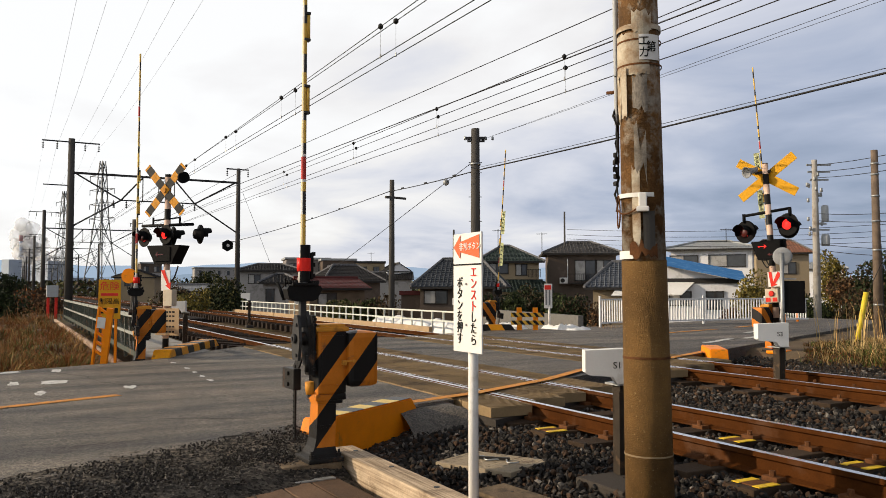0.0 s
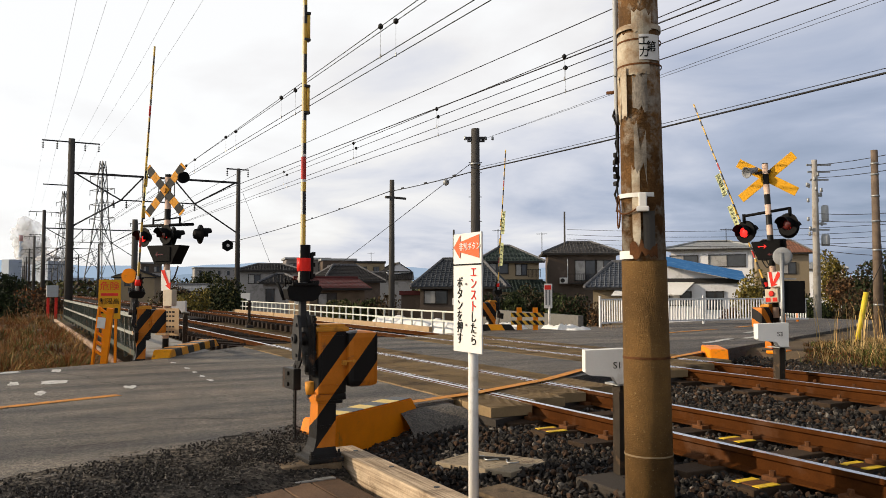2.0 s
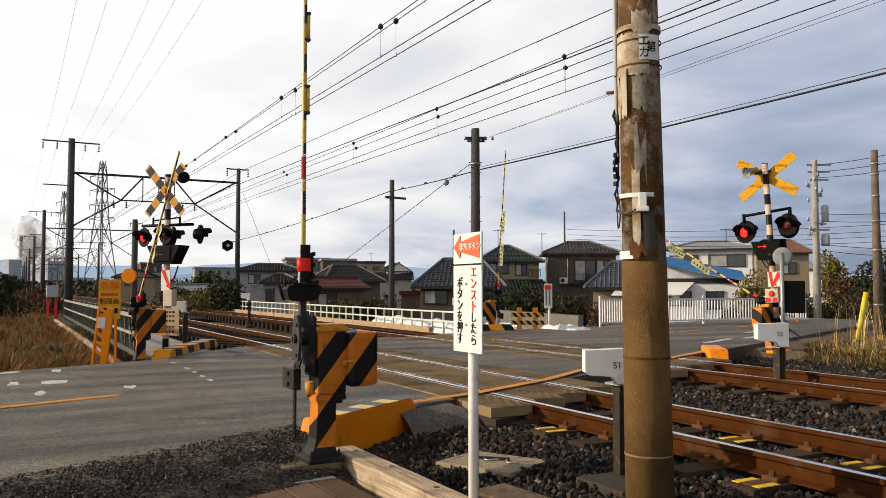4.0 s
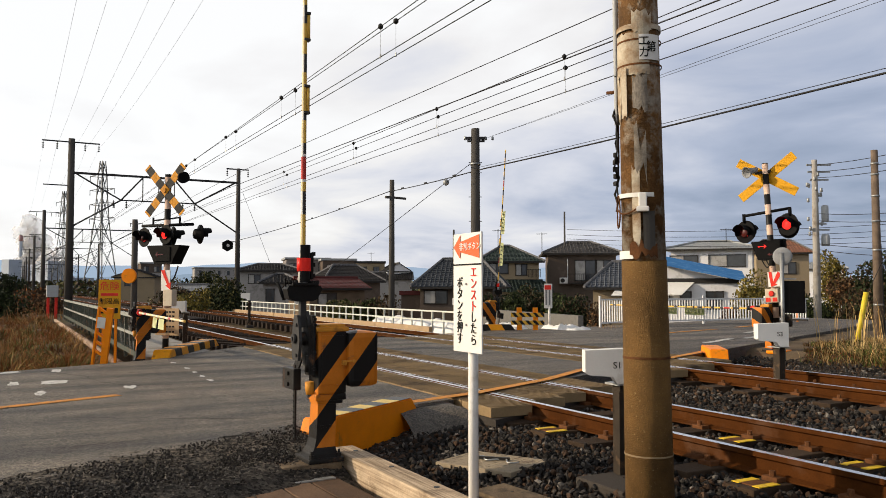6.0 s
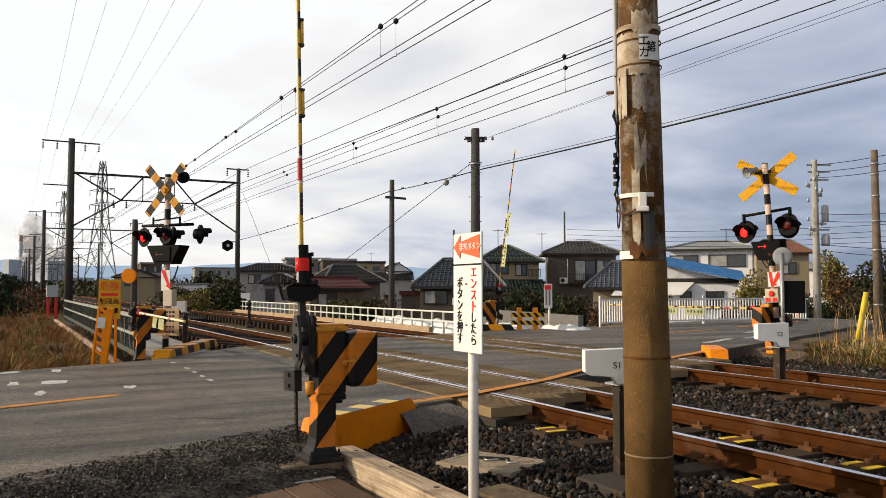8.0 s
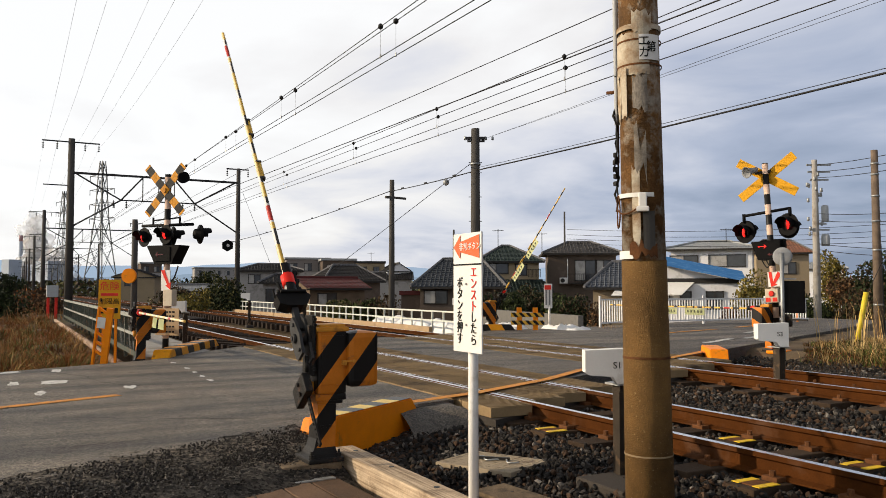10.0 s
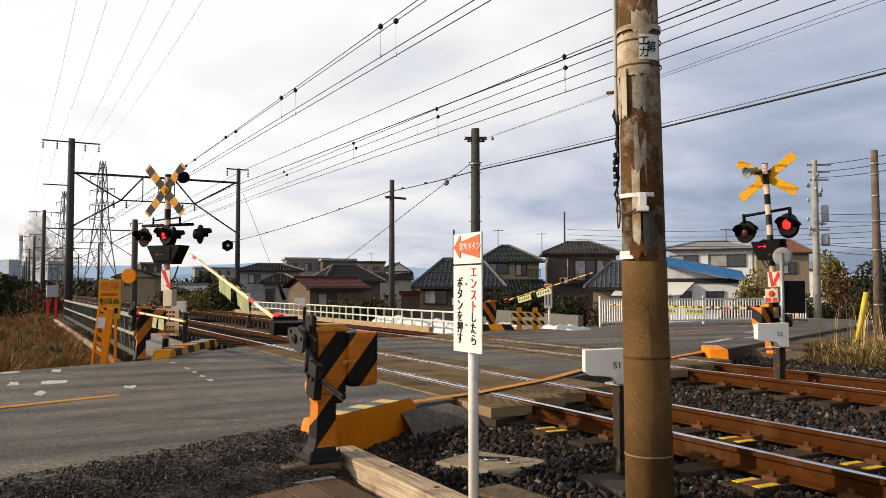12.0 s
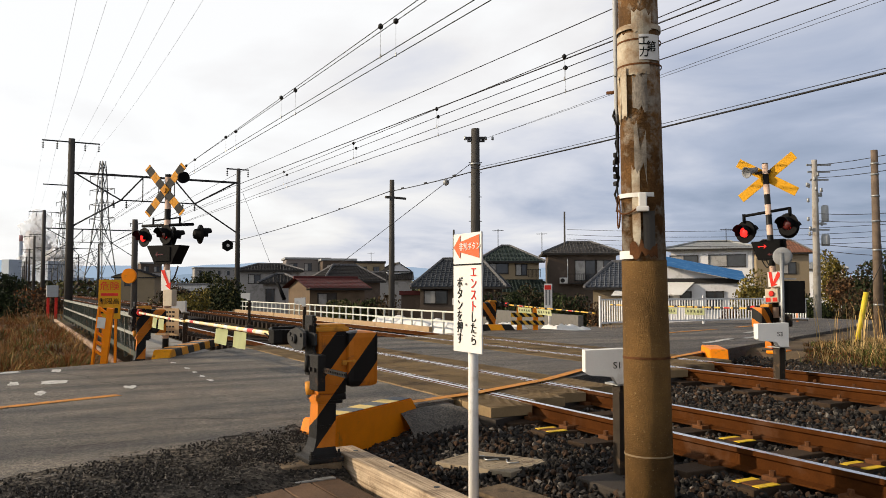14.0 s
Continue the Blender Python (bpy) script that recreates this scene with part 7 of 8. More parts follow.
def house(px, c, w, d, base, eave, ridge, style, wall, roof, label, turn=0.0, wins=(), over=0.45, step=0.3, rib=0.045, ridge_len=None, extra=None):
    """A house; its front looks back to the camera, turned by some degrees. wins: (u, z, width, height) on the front."""
    p = away(px, c)
    an = math.degrees(math.atan2(p.y, p.x)) - 90 + turn
    t = thing("house", pose(p.x, p.y, base, 0, 0, an), label, "house", group="houses beyond the tracks")
    H, R = eave - base, ridge - base
    bm = bmesh.new()
    box(bm, (0, d / 2, H / 2), (w, d, H))
    if style == "gable_x":
        prism(bm, [(-w / 2, 0, H), (-w / 2, d, H), (-w / 2, d / 2, R)], (w, 0, 0))
    if style == "gable_y":
        prism(bm, [(-w / 2, 0, H), (w / 2, 0, H), (0, 0, R)], (0, d, 0))
    walls = part("wall", bm, M[wall], t)
    bm, rows = bmesh.new(), bmesh.new()
    o = over
    x0, x1, y0, y1 = -w / 2 - o, w / 2 + o, -o, d + o
    z = H - 0.02
    if style == "hip":
        rl = (ridge_len if ridge_len is not None else max(0.4, w - d)) / 2
        a, b = (-rl, d / 2, R), (rl, d / 2, R)
        roof_plane(bm, [(x0, y0, z), (x1, y0, z), b, a], step, rib, ribs=rows)
        roof_plane(bm, [(x1, y1, z), (x0, y1, z), a, b], step, rib, ribs=rows)
        roof_plane(bm, [(x1, y0, z), (x1, y1, z), b], step, rib, ribs=rows)
        roof_plane(bm, [(x0, y1, z), (x0, y0, z), a], step, rib, ribs=rows)
        box(bm, (0, d / 2, z - 0.08), (0.01, 0.01, 0.01))
        ridges = [(a, b), (a, (x0, y0, z)), (b, (x1, y0, z)), (a, (x0, y1, z)), (b, (x1, y1, z))]
    elif style == "gable_x":
        a, b = (x0, d / 2, R), (x1, d / 2, R)
        roof_plane(bm, [(x0, y0, z), (x1, y0, z), b, a], step, rib, ribs=rows)
        roof_plane(bm, [(x1, y1, z), (x0, y1, z), a, b], step, rib, ribs=rows)
        ridges = [(a, b)]
    elif style == "gable_y":
        a, b = (0, y0, R), (0, y1, R)
        roof_plane(bm, [(x1, y0, z), (x1, y1, z), b, a], step, rib, ribs=rows)
        roof_plane(bm, [(x0, y1, z), (x0, y0, z), a, b], step, rib, ribs=rows)
        ridges = [(a, b)]
    else:
        box(bm, (0, d / 2, H + 0.12), (w + o, d + o, 0.3))
        ridges = []
    if style != "flat":
        bmesh.ops.solidify(bm, geom=[f for f in bm.faces if len(f.verts) >= 3 and f.calc_area() > 1.2], thickness=0.12)
    rf = part("roof", bm, M[roof], t)
    for a, b in ridges:
        bm = bmesh.new()
        rod(bm, a, b, 0.11, seg=6)
        rod(bm, Vector(a) + Vector((0, 0, 0.08)), Vector(b) + Vector((0, 0, 0.08)), 0.06, seg=6)
        part("ridge", bm, M["ridge_tile"] if roof not in ("roof_pale", "roof_maroon") else M[roof], rf)
    if len(rows.faces):
        tagged(part("tiling", rows, M[roof], rf), kind="stuff")
    if style != "flat":
        bm = bmesh.new()
        box(bm, (0, y0 + 0.02, z - 0.1), (x1 - x0, 0.05, 0.14))
        part("gutter", bm, M["trim_dark"], t)
    for u, zz, ww, hh in wins:
        bm = bmesh.new()
        zc = zz - base
        for sx in (-1, 1):
            box(bm, (u + sx * ww / 2, -0.03, zc), (0.07, 0.1, hh + 0.1))
        for sz in (-1, 1):
            box(bm, (u, -0.03, zc + sz * hh / 2), (ww + 0.1, 0.1, 0.07))
        box(bm, (u, -0.03, zc), (0.06, 0.07, hh))
        fr = part("window", bm, M["trim_dark"], t)
        for sx in (-1, 1):
            bm = bmesh.new()
            box(bm, (u + sx * ww / 4, -0.012, zc), (ww / 2 - 0.03, 0.02, hh))
            part("pane", bm, M["pane"] if (sx > 0 or ww < 1) else M["pane_curtain"], fr)
    return t


def build_houses():
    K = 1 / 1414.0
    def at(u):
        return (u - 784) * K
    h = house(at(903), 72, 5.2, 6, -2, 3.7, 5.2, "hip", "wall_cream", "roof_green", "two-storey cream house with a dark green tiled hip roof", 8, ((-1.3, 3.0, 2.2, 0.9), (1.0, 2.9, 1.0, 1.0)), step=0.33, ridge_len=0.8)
    bm = bmesh.new()
    roof_plane(bm, [(-3.4, -2.2, 2.9), (3.6, -2.2, 2.9), (2.9, 0.0, 4.0), (-2.2, 0.0, 4.0)], 0.33, 0.05)
    bmesh.ops.solidify(bm, geom=[f for f in bm.faces if f.calc_area() > 1.2], thickness=0.12)
    part("porch_roof", bm, M["roof_green"], h)
    bm = bmesh.new()
    box(bm, (0, -0.9, 1.4), (6.2, 1.8, 2.9))
    part("porch_wall", bm, M["wall_cream"], h)
    bm = bmesh.new()
    for k in range(10):
        box(bm, (1.6 + 0.12 * k, -0.35, 4.55), (0.03, 0.03, 0.7))
    box(bm, (2.1, -0.35, 4.9), (1.3, 0.05, 0.05))
    part("balcony_rail", bm, M["trim_dark"], h)
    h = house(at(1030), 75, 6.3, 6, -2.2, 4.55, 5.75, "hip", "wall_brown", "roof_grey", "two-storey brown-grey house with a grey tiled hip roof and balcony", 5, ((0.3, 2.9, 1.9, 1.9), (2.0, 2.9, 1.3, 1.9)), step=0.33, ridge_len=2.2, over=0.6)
    bm = bmesh.new()
    box(bm, (0.9, -0.5, 3.9), (4.6, 1.0, 0.1))
    for k in range(24):
        box(bm, (-1.3 + 0.19 * k, -0.95, 4.35), (0.035, 0.035, 0.8))
    box(bm, (0.9, -0.95, 4.75), (4.6, 0.05, 0.06))
    part("balcony", bm, M["trim_dark"], h)
    bm = bmesh.new()
    box(bm, (-1.75, -0.5, 4.15), (0.75, 0.32, 0.55), bevel=0.03)
    ac = part("air_conditioner", bm, M["paint_white"], h, "white outdoor unit")
    bm = bmesh.new()
    rod(bm, (-1.85, -0.67, 4.15), (-1.85, -0.69, 4.15), 0.2, seg=14)
    part("fan_grille", bm, M["trim_dark"], ac)
    bm = bmesh.new()
    rod(bm, (-1.35, -0.06, 4.3), (-1.35, -0.06, 6.2), 0.05, seg=8)
    part("pipe_cover", bm, M["paint_white"], h)
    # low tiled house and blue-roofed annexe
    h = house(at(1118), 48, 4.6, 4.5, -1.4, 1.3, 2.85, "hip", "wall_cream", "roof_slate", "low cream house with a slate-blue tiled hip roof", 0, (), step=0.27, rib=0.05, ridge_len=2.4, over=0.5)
    bm = bmesh.new()
    prism(bm, [(-0.9, -0.05, 2.55), (2.8, -0.05, 2.55), (2.8, -1.1, 2.15), (-1.2, -1.1, 2.15)], (0, 0, 0.05))
    part("awning", bm, M["paint_white"], h, "white sheet-metal awning")
    h = house(at(1235), 46, 4.3, 4.5, -1.4, 1.5, 2.0, "flat", "wall_white", "trim_dark", "small white annexe under a blue roof", 0, ((-1.0, 0.6, 1.2, 0.8), (0.9, 0.5, 0.9, 1.0)), over=0.1)
    bm = bmesh.new()
    roof_plane(bm, [(2.6, -0.8, 2.95), (2.6, 5, 3.65), (-2.4, 5, 4.65), (-2.4, -0.8, 4.02)], 0.2, 0.035, courses=False)
    bmesh.ops.solidify(bm, geom=[f for f in bm.faces if f.calc_area() > 1.2], thickness=0.06)
    tagged(part("blue_roof", bm, M["roof_blue"], h, "weathered blue corrugated roof"), kind="stuff")
    bm = bmesh.new()
    prism(bm, [(-2.2, -0.02, 2.6), (-2.2, -0.02, 4.0), (2.3, -0.02, 3.0)], (0, 0.1, 0))
    part("gable_wall", bm, M["wall_white"], h)
    bm = bmesh.new()
    prism(bm, [(-2.3, -0.05, 2.9), (-0.2, -0.05, 2.9), (-0.9, -1.0, 2.2), (-2.3, -1.0, 2.2)], (0, 0, 0.05))
    part("awning", bm, M["paint_white"], h)
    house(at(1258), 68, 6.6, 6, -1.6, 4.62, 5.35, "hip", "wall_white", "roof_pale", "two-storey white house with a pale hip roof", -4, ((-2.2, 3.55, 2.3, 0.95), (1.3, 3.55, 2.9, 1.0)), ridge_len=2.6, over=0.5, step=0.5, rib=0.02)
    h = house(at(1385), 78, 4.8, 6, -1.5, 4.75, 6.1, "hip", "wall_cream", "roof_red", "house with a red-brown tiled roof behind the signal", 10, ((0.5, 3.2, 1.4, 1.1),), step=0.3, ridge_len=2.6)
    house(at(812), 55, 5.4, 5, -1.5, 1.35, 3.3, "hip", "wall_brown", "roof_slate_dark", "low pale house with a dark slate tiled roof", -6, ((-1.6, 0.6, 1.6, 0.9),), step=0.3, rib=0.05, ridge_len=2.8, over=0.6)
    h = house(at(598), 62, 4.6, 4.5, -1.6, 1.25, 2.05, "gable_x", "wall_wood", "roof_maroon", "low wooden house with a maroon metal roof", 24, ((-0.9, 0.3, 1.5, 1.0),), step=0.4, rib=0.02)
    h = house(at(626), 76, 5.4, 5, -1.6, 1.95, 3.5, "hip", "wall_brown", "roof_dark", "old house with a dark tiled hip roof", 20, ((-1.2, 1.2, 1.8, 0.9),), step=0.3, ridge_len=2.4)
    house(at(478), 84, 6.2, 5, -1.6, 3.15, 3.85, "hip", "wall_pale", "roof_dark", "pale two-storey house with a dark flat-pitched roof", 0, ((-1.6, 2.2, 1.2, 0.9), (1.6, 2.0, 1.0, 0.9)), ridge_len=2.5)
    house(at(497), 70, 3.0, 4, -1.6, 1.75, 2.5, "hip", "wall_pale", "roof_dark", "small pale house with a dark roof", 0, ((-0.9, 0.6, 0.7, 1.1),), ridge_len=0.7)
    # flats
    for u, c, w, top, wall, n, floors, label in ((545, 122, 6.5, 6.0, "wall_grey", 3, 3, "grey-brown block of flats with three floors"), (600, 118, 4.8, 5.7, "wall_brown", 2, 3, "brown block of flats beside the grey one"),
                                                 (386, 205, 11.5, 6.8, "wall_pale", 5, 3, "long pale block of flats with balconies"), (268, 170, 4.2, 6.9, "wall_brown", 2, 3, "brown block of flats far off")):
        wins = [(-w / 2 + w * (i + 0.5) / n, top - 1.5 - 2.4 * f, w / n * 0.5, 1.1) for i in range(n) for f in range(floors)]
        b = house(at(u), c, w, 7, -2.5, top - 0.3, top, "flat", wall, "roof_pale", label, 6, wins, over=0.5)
        for f in range(floors):
            bm = bmesh.new()
            box(bm, (0, -0.35, top + 2.5 - 2.75 - 2.4 * f), (w * 0.96, 0.7, 0.9))
            part("balcony", bm, M["wall_pale"], b)
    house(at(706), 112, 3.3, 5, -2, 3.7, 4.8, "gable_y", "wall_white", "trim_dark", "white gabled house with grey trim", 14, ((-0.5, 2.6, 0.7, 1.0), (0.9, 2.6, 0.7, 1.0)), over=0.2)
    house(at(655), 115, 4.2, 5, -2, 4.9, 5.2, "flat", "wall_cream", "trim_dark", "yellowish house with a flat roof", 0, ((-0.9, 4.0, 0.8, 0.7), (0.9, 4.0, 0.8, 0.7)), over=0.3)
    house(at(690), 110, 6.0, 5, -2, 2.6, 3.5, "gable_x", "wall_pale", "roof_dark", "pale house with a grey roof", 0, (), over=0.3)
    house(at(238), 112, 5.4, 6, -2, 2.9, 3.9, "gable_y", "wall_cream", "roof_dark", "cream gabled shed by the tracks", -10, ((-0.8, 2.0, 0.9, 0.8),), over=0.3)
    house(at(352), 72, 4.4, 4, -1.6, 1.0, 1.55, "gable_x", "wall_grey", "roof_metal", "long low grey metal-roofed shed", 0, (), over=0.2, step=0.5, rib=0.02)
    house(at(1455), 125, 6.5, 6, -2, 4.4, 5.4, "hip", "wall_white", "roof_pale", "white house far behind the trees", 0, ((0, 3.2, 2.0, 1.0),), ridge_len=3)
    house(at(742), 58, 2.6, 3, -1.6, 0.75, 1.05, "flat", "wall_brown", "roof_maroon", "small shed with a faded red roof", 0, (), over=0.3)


build_houses()


def aerial(px, c, z, h):
    """A television aerial on a thin mast above a roof."""
    p = away(px, c)
    t = thing("roof_aerial", pose(p.x, p.y, z, 0, 0, 40), "thin grey television aerial on a roof", "aerial", group="roof aerials")
    bm = bmesh.new()
    rod(bm, (0, 0, 0), (0, 0, h), 0.035, seg=6)
    part("mast", bm, M["galv_dark"], t)
    bm = bmesh.new()
    rod(bm, (-0.5, 0, h * 0.92), (0.5, 0, h * 0.92), 0.025, seg=5)
    for k in range(7):
        rod(bm, (-0.45 + 0.15 * k, -0.3, h * 0.92), (-0.45 + 0.15 * k, 0.3, h * 0.92), 0.015, seg=4)
    part("yagi", bm, M["galv_dark"], t)


for spot in ((0.069, 74, 5.0, 1.7), (0.124, 74, 4.7, 1.7), (0.24, 70, 5.0, 1.2), (-0.09, 114, 4.8, 1.6), (0.355, 70, 5.0, 1.5), (0.02, 57, 2.9, 1.2)):
    aerial(*spot)


# ---- plants ----
def leafy(name, x, y, z, w, d, h, mats, n, leaf, label, seed, trunk=0.0, cat="bush", group=""):
    """A shrub or tree: stem and limbs with a crown of many small leaf clumps and gaps."""
    rnd = random.Random(seed)
    t = thing(name, pose(x, y, z), label, cat, group)
    bm = bmesh.new()
    limbs = []
    top = Vector((0, 0, max(trunk, 0.25 * h)))
    rod(bm, (0, 0, -0.1), top, 0.03 + 0.02 * h, 0.02 + 0.012 * h, seg=8)
    for k in range(7):
        a = rnd.uniform(0, 6.28)
        e = Vector((math.cos(a) * w * 0.36 * rnd.uniform(0.4, 1), math.sin(a) * d * 0.36 * rnd.uniform(0.4, 1), trunk + (h - trunk) * rnd.uniform(0.35, 0.95)))
        rod(bm, top * rnd.uniform(0.5, 1.0), e, 0.012 + 0.008 * h, 0.004, seg=5)
        limbs.append(e)
    part("trunk", bm, M["bark"], t)
    blobs = []
    for k in range(11):
        u = rnd.uniform(0, 6.28)
        r = rnd.uniform(0.1, 0.75)
        blobs.append((Vector((math.cos(u) * w / 2 * r, math.sin(u) * d / 2 * r, trunk + (h - trunk) * rnd.uniform(0.2, 0.78))), rnd.uniform(0.2, 0.42)))
    verts, faces, idx = [], [], []
    for k in range(n):
        c, r = blobs[k % len(blobs)]
        v = Vector((rnd.gauss(0, 1), rnd.gauss(0, 1), rnd.gauss(0, 1))).normalized() * rnd.uniform(0.45, 1.06) ** 0.5
        p = c + Vector((v.x * r * w, v.y * r * d, v.z * r * (h - trunk)))
        if p.z < 0.02:
            p.z = rnd.uniform(0.02, 0.2)
        s = leaf * rnd.uniform(0.6, 1.4)
        q = Euler((rnd.uniform(0, 6.3), rnd.uniform(0, 6.3), rnd.uniform(0, 6.3))).to_matrix()
        b = len(verts)
        for dx, dz in ((-0.5, 0), (0, -0.34), (0.5, 0.05), (0.05, 0.36)):
            verts.append(tuple(p + q @ Vector((dx * s, 0.1 * s * (dx * dx), dz * s))))
        faces.append((b, b + 1, b + 2, b + 3))
        idx.append(0 if rnd.random() < 0.68 else 1)
    ob = from_data("crown", verts, faces, [M[k] for k in mats], idx)
    ob.parent = t
    return t


def blades(name, spots, n, h0, h1, keys, label, seed, lean=0.5, tuft=0):
    """Thin bent grass blades scattered over rectangles of the plan."""
    rnd = random.Random(seed)
    verts, faces, idx, centre = [], [], [], {}
    for k in range(n):
        x0, x1, y0, y1 = spots[k % len(spots)]
        if tuft:
            # blades grow in tufts that fan outwards
            if k % tuft < len(spots):
                centre[k % len(spots)] = (rnd.uniform(x0, x1), rnd.uniform(y0, y1), rnd.uniform(0.5, 1.5), rnd.randrange(len(keys)))
            cx, cy, ch, ck = centre[k % len(spots)]
            x, y = cx + rnd.gauss(0, 0.16), cy + rnd.gauss(0, 0.16)
        else:
            x, y = rnd.uniform(x0, x1), rnd.uniform(y0, y1)
        if noise.noise((x * 0.9, y * 0.9, seed)) < -0.25:
            continue
        z = ground_z(x, y)
        h = rnd.uniform(h0, h1) * (0.75 + 0.6 * noise.noise((x * 0.5, y * 0.5, seed + 4)))
        a, w = rnd.uniform(0, 6.28), rnd.uniform(0.003, 0.007) * (1 + h * 0.6)
        if tuft:
            h *= ch
            a = math.atan2(y - cy, x - cx) + rnd.gauss(0, 0.5)
        l = rnd.uniform(0.1, lean) * h
        dx, dy = math.cos(a), math.sin(a)
        px_, py_ = -dy * w, dx * w
        b = len(verts)
        verts += [(x - px_, y - py_, z), (x + px_, y + py_, z), (x + dx * l * 0.4 + px_ * 0.7, y + dy * l * 0.4 + py_ * 0.7, z + h * 0.6), (x + dx * l * 0.4 - px_ * 0.7, y + dy * l * 0.4 - py_ * 0.7, z + h * 0.6), (x + dx * l, y + dy * l, z + h * rnd.uniform(0.8, 1.0))]
        faces += [(b, b + 1, b + 2, b + 3), (b + 3, b + 2, b + 4)]
        i = ck if tuft and rnd.random() < 0.75 else rnd.choice(range(len(keys)))
        idx += [i, i]
    ob = from_data(name, verts, faces, [M[k] for k in keys], idx)
    return tagged(ob, label, "grass", kind="stuff")


